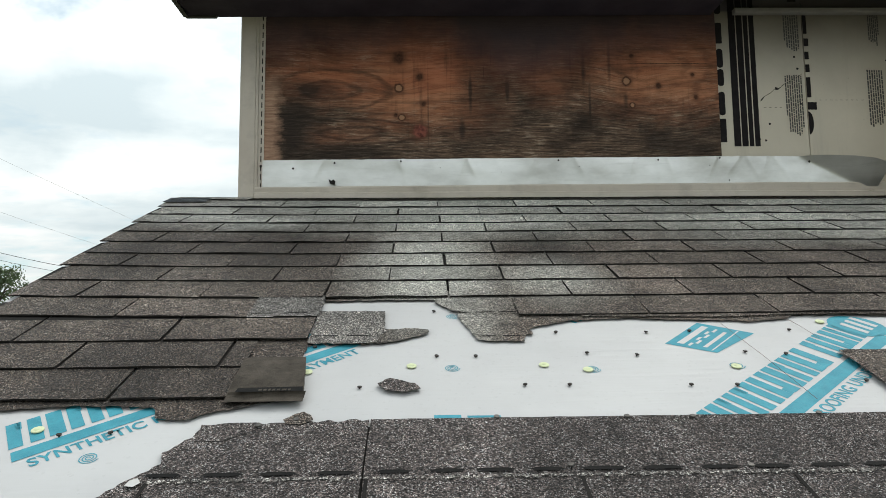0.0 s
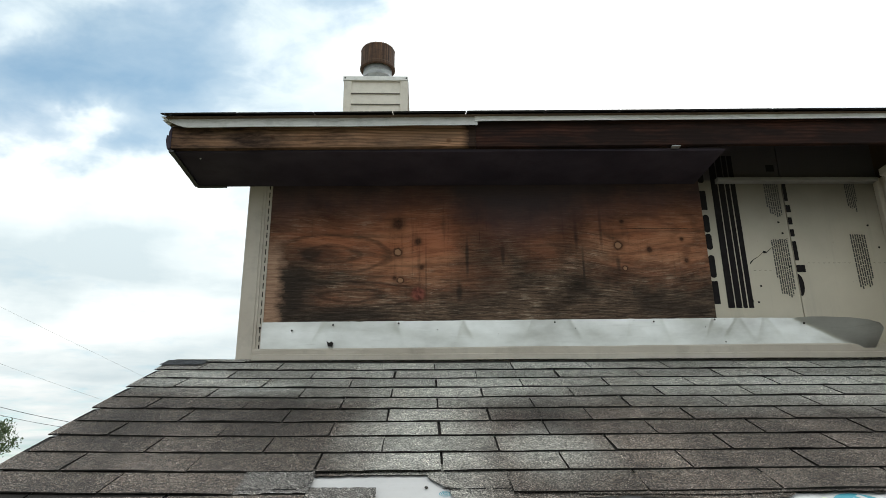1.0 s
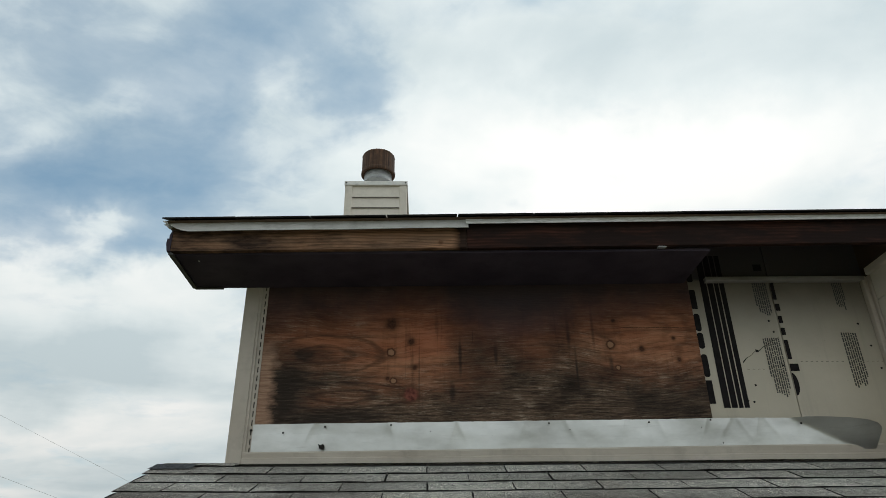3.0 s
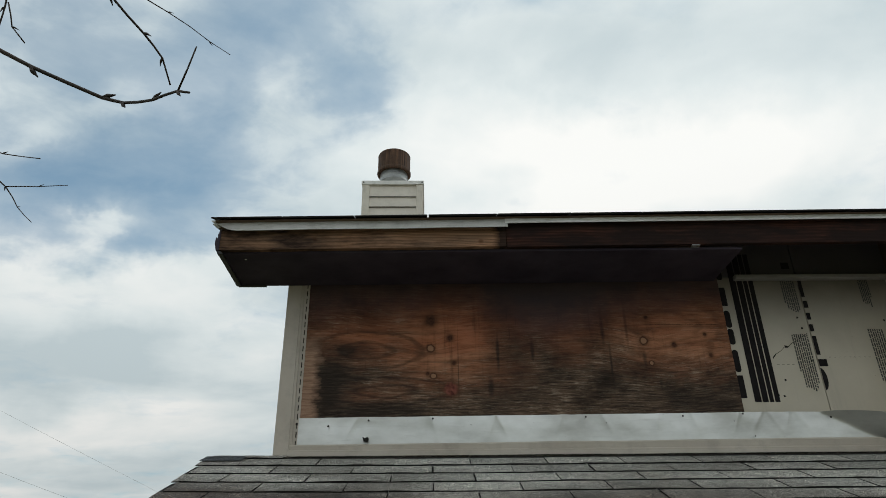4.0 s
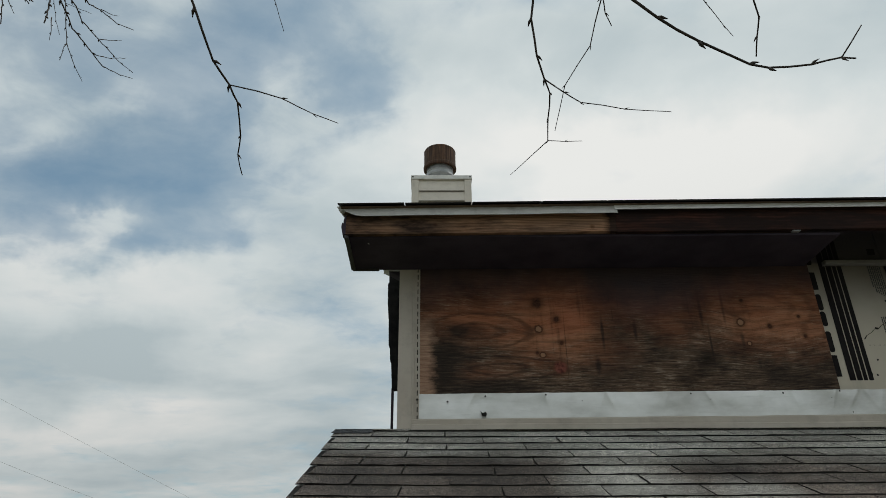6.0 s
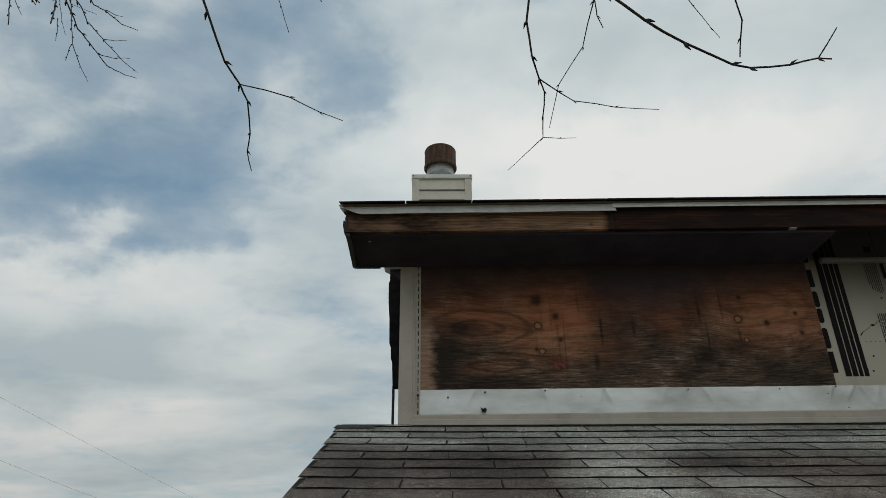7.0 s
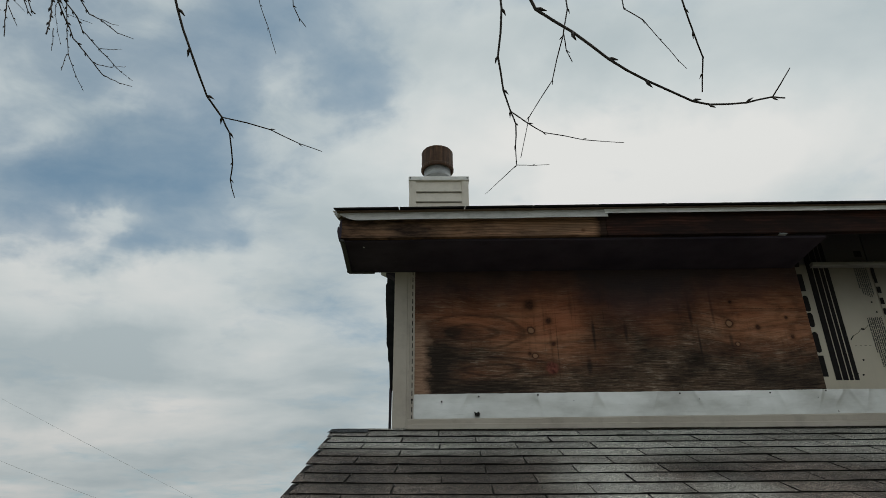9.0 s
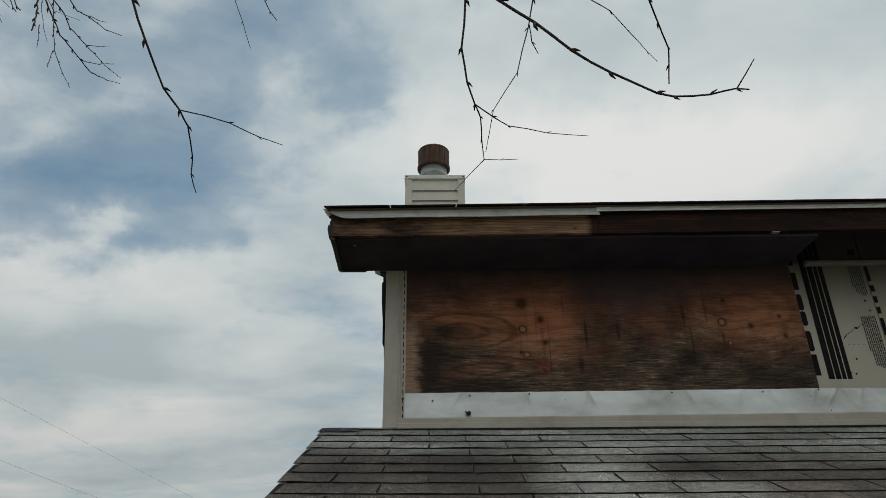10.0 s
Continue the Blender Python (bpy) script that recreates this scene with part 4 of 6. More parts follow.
for u, v in ((0.143, -1.420), (0.409, -1.432), (-0.408, -1.706), (0.155, -1.155), (0.690, -1.424)):
    swirl(u, v, 0.015)

# second badge: a tilted teal block with pale bars
badge = [(0.587, -1.318), (0.696, -1.208), (0.796, -1.270), (0.676, -1.366)]
print_piece("print_badge", badge)
b0 = Vector(badge[0])
bx, by = Vector(badge[3]) - b0, Vector(badge[1]) - b0


def badge_rect(a0, a1, c0, c1):
    return [tuple(b0 + bx * a + by * c) for a, c in ((a0, c0), (a1, c0), (a1, c1), (a0, c1))]


for a0, a1, c0, c1 in ((0.16, 0.30, 0.10, 0.90), (0.38, 0.44, 0.08, 0.20), (0.38, 0.44, 0.34, 0.46), (0.38, 0.44, 0.60, 0.72), (0.46, 0.52, 0.20, 0.34), (0.46, 0.52, 0.46, 0.60), (0.46, 0.52, 0.72, 0.86), (0.66, 0.74, 0.12, 0.80), (0.86, 0.89, 0.05, 0.95)):
    print_piece("print_bar", badge_rect(a0, a1, c0, c1), M_UNDERLAY, PRINT_H + 0.0004)
for u0, u1, v0, v1 in ((0.105, 0.150, -1.607, -1.596), (0.160, 0.215, -1.606, -1.599)):
    print_piece("print_bar", [(u0, v0), (u1, v0), (u1, v1), (u0, v1)])
for k in range(3):
    print_piece("print_bar", diag_rect((0.425 + 0.014 * k, -1.203 + 0.010 * k), 0, 0.008, 0, 0.024))

# ---- shingles: each tab is a piece; two sheets of ragged pieces lie at the tear


def tab_mesh(w, seed, reach=0.262, lean=0.0):
    """One tab, its lower edge at v = 0, its left edge at u = 0, leaning out by lean. Top and sides: granules and tar;
    the headlap is tar-black for dark slots.
    """
    r = random.Random(seed)
    bm = bmesh.new()
    nx, ny = 6, 4
    curl = [r.uniform(-0.0006, 0.0012) for _ in range(nx + 1)]
    sag = r.uniform(-0.0008, 0.0016)
    rows = []
    for lay in (0.0034, 0.0):
        g = []
        for i in range(nx + 1):
            col = []
            for j in range(ny + 1):
                v = min(reach, (0.0, 0.022, 0.090, 0.127, 0.262)[j]) + 0.0001 * j
                t = min(1.0, v / 0.16)
                under = (0.0092, 0.0086, 0.0062, 0.0050, 0.0020)[j]
                lay_h = lay * (1.0, 1.0, 1.0, 1.0, 0.25)[j]
                u = w * i / nx - lean * v * (1 - i / nx)
                if j == 0:
                    v += r.uniform(-0.0012, 0.0012) if lay else 0.0
                if i in (0, nx):
                    u += (r.uniform(-0.0008, 0.0008))
                h = under + lay_h + (curl[i] + sag * (1 - abs(2 * i / nx - 1))) * (1 - t) ** 2
                col.append(bm.verts.new((u, v, h)))
            g.append(col)
        rows.append(g)
    for lay, g in enumerate(rows):
        for i in range(nx):
            for j in range(ny):
                q = (g[i][j], g[i + 1][j], g[i + 1][j + 1], g[i][j + 1])
                if lay == 0:
                    # the slots' shade is put into the colour of the headlap beneath them
                    bm.faces.new(q).material_index = 1 if j == 3 else 0
    t, b = rows
    for i in range(nx):
        bm.faces.new((b[i][0], b[i + 1][0], t[i + 1][0], t[i][0])).material_index = 1
    for j in range(ny):
        bm.faces.new((t[0][j], t[0][j + 1], b[0][j + 1], b[0][j])).material_index = 1
        bm.faces.new((b[nx][j], b[nx][j + 1], t[nx][j + 1], t[nx][j])).material_index = 1
    me = bpy.data.meshes.new("shingle")
    bm.to_mesh(me)
    bm.free()
    me.materials.append(M_SHINGLE)
    me.materials.append(M_TAR)
    return me


GAP = 0.0060
TABS = [tab_mesh(TAB - GAP, 100 + i) for i in range(9)]
cut_cache = {}


def cut_tab(w, reach=0.262, lean=0.0):
    key = (round(w, 3), reach, round(lean, 3))
    if key not in cut_cache:
        cut_cache[key] = tab_mesh(w, int(key[0] * 1000), reach, lean)
    return cut_cache[key]


def bow(u):
    """How far the courses climb towards the rake."""
    return 0.034 * max(0.0, (-0.20 - u) / 0.73) ** 1.4


def lay_tab(u0, u1, j, jitter=True):
    """A tab from u0 to u1 in course j (its lower edge at v = -j * EXPO)."""
    w = u1 - u0
    reach = {-1: 0.056, 0: 0.182}.get(j, 0.262)
    turn = (bow(u1) - bow(u0)) / w if j < 10 else 0.0
    at_rake = u0 < LEFT_RAKE + 0.004
    me = rng.choice(TABS) if abs(w - (TAB - GAP)) < 0.004 and j > 0 and not at_rake else cut_tab(w, reach, -turn if at_rake else 0.0)
    ob = new("shingle", me)
    ob.parent = roof
    du, dv = (rng.uniform(-0.0015, 0.0015), rng.uniform(-0.0022, 0.0022)) if jitter else (0, 0)
    ob.matrix_basis = ROOF @ pose(u0 + du, -j * EXPO + dv + (bow(u0) if j < 10 else 0.0), 0.0, 0, 0, math.degrees(turn) + (0.0 if at_rake else rng.uniform(-0.25, 0.25)))
    return ob


# right end of each course's left run, and left start of its right run, at the tear
LEFT_END = {9: -0.312, 10: -0.149, 11: -0.258, 12: -0.252}
RIGHT_START = {9: 0.302, 8: -9.0}
U_FAR = 3.1
for j in range(-1, 13):
    first = 0.0 if j % 2 else 0.1525
    m = math.ceil((LEFT_RAKE - first) / TAB - 1.0) - 1
    right_limit = U_FAR
    if j == -1:
        right_limit = -0.60
    if j == 12 or j == 11 or j == 10:
        right_limit = LEFT_END[j]
    while True:
        u0 = first + m * TAB + GAP / 2
        u1 = u0 + TAB - GAP
        m += 1
        if u0 > right_limit:
            break
        overhang = LEFT_RAKE - rng.uniform(0.0, 0.0015)
        a, b = max(u0, overhang), u1 if right_limit == U_FAR else min(u1, right_limit)
        if b - a < 0.02:
            continue
        if j == 9:
            # torn open between the two runs
            if a > LEFT_END[9] - 0.02 and b < RIGHT_START[9] + 0.02:
                continue
            if a < LEFT_END[9] < b:
                b = LEFT_END[9]
            if a < RIGHT_START[9] < b:
                a = RIGHT_START[9]
            if b - a < 0.02:
                continue
        if a > -0.2 and j == -1:
            continue
        lay_tab(a, b, j)
# dark cap piece at the head of the rake
part("cap_shingle", slab_uv(torn([(-0.940, 0.106), (-0.768, 0.106), (-0.772, 0.187), (-0.932, 0.189)], 0.02, 0.002), 0.0115), [M_CAP_SHINGLE, M_TAR], roof, "dark unweathered cap shingle")
part("cap_shingle", slab_uv(torn([(-0.765, 0.150), (-0.60, 0.156), (-0.60, 0.190), (-0.765, 0.188)], 0.02, 0.003), 0.009), [M_SHINGLE, M_TAR], roof)

RAGGED = (
    # u, v outlines of what is left under and below the last whole courses; lift; pale or weathered
    ("shingle_scrap", [(-0.93, -1.50), (-0.93, -1.552), (-0.62, -1.560), (-0.49, -1.548), (-0.37, -1.556), (-0.352, -1.592), (-0.30, -1.600), (-0.262, -1.575), (-0.20, -1.552), (-0.13, -1.535), (-0.13, -1.48)], 0.0025, 0),
    ("shingle_scrap", [(-0.272, -1.270), (-0.149, -1.270), (-0.146, -1.40), (-0.150, -1.46), (-0.272, -1.46)], 0.0022, 0),
    ("shingle_scrap", [(-0.312, -1.005), (-0.150, -1.005), (-0.147, -1.140), (-0.312, -1.145)], 0.0072, 1),
    ("shingle_scrap", [(-0.150, -1.113), (0.001, -1.117), (0.003, -1.215), (0.010, -1.240), (0.000, -1.255), (-0.008, -1.292), (-0.060, -1.300), (-0.150, -1.296)], 0.0046, 1),
    ("shingle_scrap", [(0.003, -1.224), (0.060, -1.222), (0.100, -1.230), (0.098, -1.252), (0.060, -1.275), (0.010, -1.299), (-0.060, -1.305), (-0.040, -1.240)], 0.0028, 0),
    ("shingle_scrap", [(-0.150, -0.98), (0.302, -0.98), (0.302, -1.060), (0.18, -1.062), (0.135, -1.053), (0.105, -1.046), (-0.04, -1.044), (-0.145, -1.049)], 0.0026, 0),
    ("shingle_scrap", [(0.125, -1.00), (0.330, -1.00), (0.330, -1.140), (0.270, -1.142), (0.210, -1.139), (0.155, -1.118), (0.135, -1.090), (0.118, -1.060)], 0.0034, 0),
    ("shingle_scrap", [(0.165, -1.10), (0.45, -1.10), (0.440, -1.178), (0.330, -1.222), (0.318, -1.238), (0.322, -1.262), (0.306, -1.262), (0.300, -1.298), (0.235, -1.296), (0.205, -1.288), (0.185, -1.220), (0.168, -1.160)], 0.0024, 0),
    ("shingle_scrap", [(0.40, -1.08), (1.40, -1.08), (1.90, -1.08), (1.90, -1.160), (1.25, -1.190), (1.15, -1.176), (1.04, -1.164), (0.93, -1.168), (0.90, -1.190), (0.83, -1.202), (0.66, -1.186), (0.54, -1.176), (0.40, -1.190)], 0.0020, 0),
    ("shingle_scrap", [(1.80, -1.08), (3.2, -1.08), (3.2, -1.22), (2.6, -1.19), (2.2, -1.21), (1.80, -1.17)], 0.0020, 0),
    ("shingle_scrap", [(-0.142, -1.603), (-0.125, -1.585), (-0.112, -1.578), (-0.098, -1.590), (-0.092, -1.606), (-0.11, -1.618), (-0.135, -1.616)], 0.0075, 0),
)
for name, pts, under, pale in RAGGED:
    part(name, slab_uv(torn(pts, 0.011, 0.0035), under, 0.0036), [M_SHINGLE_BARE if pale else M_SHINGLE, M_TAR], roof, "torn shingle remnant")
# dark sheet added so the last course's slots stay as dark as shade
part("under_course", slab_uv([(-0.22, -1.035), (0.36, -1.035), (0.36, -0.86), (-0.22, -0.86)], 0.0020, 0.0005), [M_TAR, M_TAR], roof, "added dark sheet behind the slots of the last course")
# thin second ply under the torn line of the right-hand field
part("shingle_scrap", slab_uv(torn([(0.45, -1.05), (1.9, -1.05), (1.9, -1.150), (1.3, -1.166), (0.95, -1.158), (0.80, -1.172), (0.45, -1.160)], 0.009, 0.003), 0.0062, 0.003), [M_SHINGLE, M_TAR], roof, "torn shingle remnant")

# seal lines bared on the torn pieces
for u0, u1, v, h in ((-0.305, -0.155, -1.122, 0.0116), (-0.140, -0.005, -1.258, 0.0088), (0.150, 0.320, -1.128, 0.0076), (0.205, 0.310, -1.268, 0.0066)):
    bm = bmesh.new()
    n = max(2, int((u1 - u0) / 0.055))
    for k in range(n):
        a = u0 + (u1 - u0) * k / n
        b = a + (u1 - u0) / n * 0.72
        vs = [bm.verts.new(on_roof(x, v + y, h)) for x, y in ((a, -0.002), (b, -0.0025), (b, 0.0025), (a, 0.002))]
        bm.faces.new(vs)
    part("seal_strip", bm, M_TAR_STRIP, roof, "black sealant dashes")

# the course below the tear: whole strips with bare headlap, seal line and tabs
LOW_TOP, LOW_SLOT, LOW_BOTTOM = -1.606, -1.772, -1.905
strip_edges = [-0.30, 0.001, 0.917, 1.832, 2.75, 3.66, 4.58, 5.49, 6.40, 6.98]
for a, b in zip(strip_edges, strip_edges[1:]):
    if a < -0.2:
        outline = [(-0.366, -1.815), (-0.336, -1.772), (-0.296, -1.725), (-0.305, -1.695), (-0.272, -1.655), (-0.270, -1.616), (-0.14, -1.613), (-0.001, -1.607), (-0.002, -1.80), (-0.002, -1.908), (-0.30, -1.908), (-0.395, -1.870)]
        pts = torn(outline, 0.010, 0.004, keep=(7, 8, 9))
    else:
        pts = torn([(a + 0.0007, LOW_TOP), (b - 0.0007, LOW_TOP + rng.uniform(-0.003, 0.003)), (b - 0.0007, LOW_BOTTOM), (a + 0.0007, LOW_BOTTOM)], 0.03, 0.0009)
    part("shingle_strip", slab_uv(pts, 0.0045, 0.0042), [M_SHINGLE_PALE, M_TAR], roof, "three-tab shingle strip with a bare headlap")
# dark sheet added so no white shows through the strip's gaps
part("under_course", slab_uv([(-0.22, -1.70), (-0.20, -1.640), (0.3, -1.616), (6.98, -1.618), (6.98, -2.10), (-0.22, -2.10)], 0.0030, 0.0012), [M_TAR, M_TAR], roof, "added dark sheet behind the gaps of the strip")
# slots between its tabs, as thin dark gaps laid proud by a hair
for k in range(-1, 11):
    u = 0.006 + 0.3065 * k
    part("slot", slab_uv([(u - 0.0026, LOW_SLOT), (u + 0.0026, LOW_SLOT), (u + 0.0034, LOW_BOTTOM), (u - 0.0034, LOW_BOTTOM)], 0.0088, 0.0012), [M_TAR, M_TAR], roof)
seal = bmesh.new()
u = -0.31
while u < 3.4:
    w = rng.uniform(0.050, 0.070)
    pts = [(u, -0.0015), (u + 0.2 * w, -0.0058), (u + 0.8 * w, -0.0052), (u + w, -0.001), (u + 0.75 * w, 0.0030), (u + 0.2 * w, 0.0034)]
    seal.faces.new([seal.verts.new(on_roof(x, -1.752 + y + 0.001 * math.sin(9 * u), 0.0106)) for x, y in pts])
    u += w + rng.uniform(0.014, 0.026)
part("seal_strip", seal, M_TAR_STRIP, roof, "black sealant dashes along the strip")
# crack across the torn corner
crack = bmesh.new()
way = [(-0.272, -1.664), (-0.250, -1.665), (-0.224, -1.667), (-0.198, -1.648), (-0.174, -1.630)]
for (u0, v0), (u1, v1), w in zip(way, way[1:], (0.0010, 0.0012, 0.0020, 0.0012)):
    crack.faces.new([crack.verts.new(on_roof(x, y, 0.0092)) for x, y in ((u0, v0 - w), (u1, v1 - 0.7 * w), (u1, v1 + 0.7 * w), (u0, v0 + w))])
part("crack", crack, M_TAR, roof, "dark crack in the strip")
# a thin line of dropped pale granules below the dashes
line = bmesh.new()
u = -0.30
while u < 3.4:
    w = rng.uniform(0.004, 0.014)
    a, b = rng.uniform(-0.0085, -0.0020), rng.uniform(0.0010, 0.0050)
    line.faces.new([line.verts.new(on_roof(x, -1.7675 + y, 0.0105)) for x, y in ((u, a), (u + w, a * 0.6), (u + w, b), (u, b * 0.7))])
    u += w + rng.uniform(0.0005, 0.006)
part("granule_line", line, M_SHINGLE_BARE, roof, "thin line of loose pale granules")
# everything further down the slope and past the far end, joined
low = bmesh.new()
course = 0
v = LOW_BOTTOM - EXPO + 0.004
while v > V_EAVE - 0.01:
    off = 0.1525 if course % 2 == 0 else 0.0
    k = -5
    while True:
        u0 = max(off + k * TAB + GAP / 2, LEFT_RAKE)
        u1 = off + (k + 1) * TAB - GAP / 2
        k += 1
        if u0 > 6.9:
            break
        if u1 - u0 < 0.02:
            continue
        top = [low.verts.new(on_roof(uu, vv, hh)) for uu, vv, hh in ((u0, v, 0.0130), (u1, v, 0.0130), (u1, v + 0.16, 0.0080), (u0, v + 0.16, 0.0080))]
        bot = [low.verts.new(on_roof(uu, v, 0.0088)) for uu in (u0, u1)]
        low.faces.new(top)
        low.faces.new((bot[0], bot[1], top[1], top[0])).material_index = 1
    v -= EXPO
    course += 1
tagged(part("shingle_field", low, [M_SHINGLE, M_TAR], roof, "weathered shingles down to the eave"), kind="stuff")
far = bmesh.new()
for j in range(-1, 13):
    off = 0.0 if j % 2 else 0.1525
    k = 8
    while True:
        u0 = off + k * TAB + GAP / 2
        u1 = u0 + TAB - GAP
        k += 1
        if u0 > 6.8:
            break
        if u0 <= U_FAR:
            continue
        v = -j * EXPO
        if v > 0.1:
            continue
        top = [far.verts.new(on_roof(uu, vv, hh)) for uu, vv, hh in ((u0, v, 0.0130), (u1, v, 0.0130), (u1, v + 0.16, 0.0080), (u0, v + 0.16, 0.0080))]
        bot = [far.verts.new(on_roof(uu, v, 0.0088)) for uu in (u0, u1)]
        far.faces.new(top)
        far.faces.new((bot[0], bot[1], top[1], top[0])).material_index = 1
bp = flat(V_TOP, 0.0)
for r in range(22):
    y0 = bp.y + 0.13 * r
    z0 = bp.z - 0.45 * 0.13 * r + 0.012
    k = RAKE_X
    while k < 6.9:
        q = [far.verts.new((x, y, z)) for x, y, z in ((k, y0, z0 - 0.004), (k + 0.298, y0, z0 - 0.004), (k + 0.298, y0 + 0.13, z0 - 0.0535), (k, y0 + 0.13, z0 - 0.0535))]
        far.faces.new(q)
        k += TAB
tagged(part("shingle_field", far, [M_SHINGLE, M_TAR], roof, "weathered shingles past the damage"), kind="stuff")

# ---- loose pieces on the roof
chip = slab_uv(torn([(0.005, -1.478), (0.028, -1.458), (0.050, -1.468), (0.074, -1.480), (0.083, -1.502), (0.055, -1.515), (0.018, -1.504)], 0.008, 0.003), 0.0045, 0.004, lift=lambda u, v: 0.0045 + 0.004 * max(0.0, (v + 1.49) / 0.03))
tagged(link_mesh("shingle_chip", chip, [M_SHINGLE_PALE, M_TAR]), "small broken shingle chip lying on the white underlayment", "debris")
flip = thing("folded_shingle", "shingle tab flipped back, its dark sand-coated underside up", "debris")
fl = bmesh.new()
rows = []
for j in range(9):
    t = j / 8
    v = -1.362 - 0.168 * t
    h = 0.012 + 0.006 * math.sin(3.0 * t)
    uL, uR = -0.262 + 0.006 * t, -0.141 + 0.020 * t
    rows.append([fl.verts.new(on_roof(uL + (uR - uL) * i / 6 + rng.uniform(-0.001, 0.001), v + rng.uniform(-0.0012, 0.0012), h + 0.0015 * noise.noise(Vector((i * 0.7, j * 0.6, 0))))) for i in range(7)])
for r0, r1 in zip(rows, rows[1:]):
    for i in range(6):
        fl.faces.new((r0[i], r1[i], r1[i + 1], r0[i + 1]))
ret = bmesh.ops.extrude_face_region(fl, geom=fl.faces[:])
for e in ret["geom"]:
    if isinstance(e, bmesh.types.BMVert):
        e.co -= Vector((0, -SIN, COS)) * 0.004
bmesh.ops.recalc_face_normals(fl, faces=fl.faces)
part("flap", fl, M_SHINGLE_BACK, flip)
lip = bmesh.new()
pts = []
for i in range(9):
    u = -0.256 + 0.136 * i / 8
    wob = 0.002 * noise.noise(Vector((i * 0.9, 3, 0)))
    ring = [lip.verts.new(on_roof(u, v, h + wob)) for v, h in ((-1.504, 0.0195), (-1.516, 0.0150), (-1.526, 0.0130), (-1.541, 0.0150), (-1.542, 0.0105), (-1.505, 0.0120))]
    if pts:
        for k in range(6):
            lip.faces.new((pts[k], ring[k], ring[(k + 1) % 6], pts[(k + 1) % 6]))
    pts = ring
bmesh.ops.recalc_face_normals(lip, faces=lip.faces)
part("rolled_edge", lip, M_SHINGLE_BACK, flip, "curled lower edge")
band = bmesh.new()
vs = [band.verts.new(on_roof(u, v, 0.0215)) for u, v in ((-0.243, -1.490), (-0.128, -1.487), (-0.126, -1.503), (-0.245, -1.506))]
band.faces.new(vs)
bmesh.ops.recalc_face_normals(band, faces=band.faces)
part("seal_band", band, M_TAR_STRIP, flip, "black band with unreadable print")
bars = bmesh.new()
u = -0.205
while u < -0.150:
    w = rng.uniform(0.004, 0.008)
    bars.faces.new([bars.verts.new(on_roof(x, y, 0.0219)) for x, y in ((u, -1.5015), (u + w, -1.5012), (u + w, -1.4945), (u, -1.4950))])
    u += w + 0.003
part("print_bar", bars, M_SHINGLE_BACK, flip, "unreadable pale print")
loose = slab_uv(torn([(0.927, -1.358), (1.10, -1.356), (1.232, -1.354), (1.234, -1.535), (1.08, -1.538), (0.930, -1.540)], 0.015, 0.0014), 0.006, 0.005, lift=lambda u, v: 0.006 + 0.006 * (u - 0.927))
tagged(link_mesh("loose_shingle", loose, [M_SHINGLE, M_TAR]), "loose weathered shingle tab lying on the underlayment", "debris")
st = bmesh.new()
for a, b in (((0.748, -1.212), (0.771, -1.560)), ((0.905, -1.170), (0.922, -1.300))):
    tube([on_roof(*a, 0.0052), on_roof((a[0] + b[0]) / 2 + 0.003, (a[1] + b[1]) / 2, 0.0054), on_roof(*b, 0.0052)], 0.00042, 5, st)
tagged(link_mesh("chalk_string", st, M_STRING), "thin dark string lying across the underlayment", "string")
scrap = slab_uv([(-0.325, -1.764), (-0.316, -1.759), (-0.308, -1.770), (-0.315, -1.780), (-0.328, -1.777)], 0.010, 0.003, lift=lambda u, v: 0.010 + 0.02 * max(0.0, v + 1.775))
tagged(link_mesh("sealant_scrap", scrap, [M_GREY_METAL, M_GREY_METAL]), "small white plastic scrap on the torn shingle edge", "debris")

# nails: thin shank and a round head standing a little proud
nail_top = bmesh.new()
lathe([(0.0001, 0.0068), (0.0046, 0.0066), (0.0051, 0.0056), (0.0047, 0.0044), (0.0016, 0.0040), (0.0014, 0.0)], (0, 0), 10, nail_top)
nail_me = bpy.data.meshes.new("roofing_nail")
nail_top.to_mesh(nail_me)
nail_top.free()
nail_me.materials.append(M_NAIL_DARK)
NAILS = ((0.113, -1.132), (-0.026, -1.502), (0.114, -1.374), (0.191, -1.376), (0.271, -1.500), (0.351, -1.502), (0.371, -1.261), (0.413, -1.368),
         (0.509, -1.379), (0.563, -1.266), (0.569, -1.508), (0.659, -1.262), (0.730, -1.371), (0.652, -1.510), (0.807, -1.381), (0.876, -1.262),
         (0.895, -1.499), (-0.480, -1.648), (-0.402, -1.643), (-0.130, -1.322))
for u, v in NAILS:
    ob = tagged(new("roofing_nail", nail_me), "dark roofing nail standing proud of the underlayment", "nail", "roofing nails")
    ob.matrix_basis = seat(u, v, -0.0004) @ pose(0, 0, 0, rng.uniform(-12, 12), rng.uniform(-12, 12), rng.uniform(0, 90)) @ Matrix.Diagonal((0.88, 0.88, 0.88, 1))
flat_me = nail_me.copy()
flat_me.materials.clear()
flat_me.materials.append(M_STEEL)
for u, v in ((-0.176, -1.629), (0.207, -1.613), (0.421, -1.617), (0.529, -1.620), (0.742, -1.615), (0.80, -1.752), (0.56, -1.760), (0.30, -1.752), (-0.118, -1.612), (0.86, -1.617)):
    ob = tagged(new("roofing_nail", flat_me), "grey roofing nail driven into the shingle strip", "nail", "roofing nails")
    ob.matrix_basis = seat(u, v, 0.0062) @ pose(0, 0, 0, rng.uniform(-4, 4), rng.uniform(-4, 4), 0)
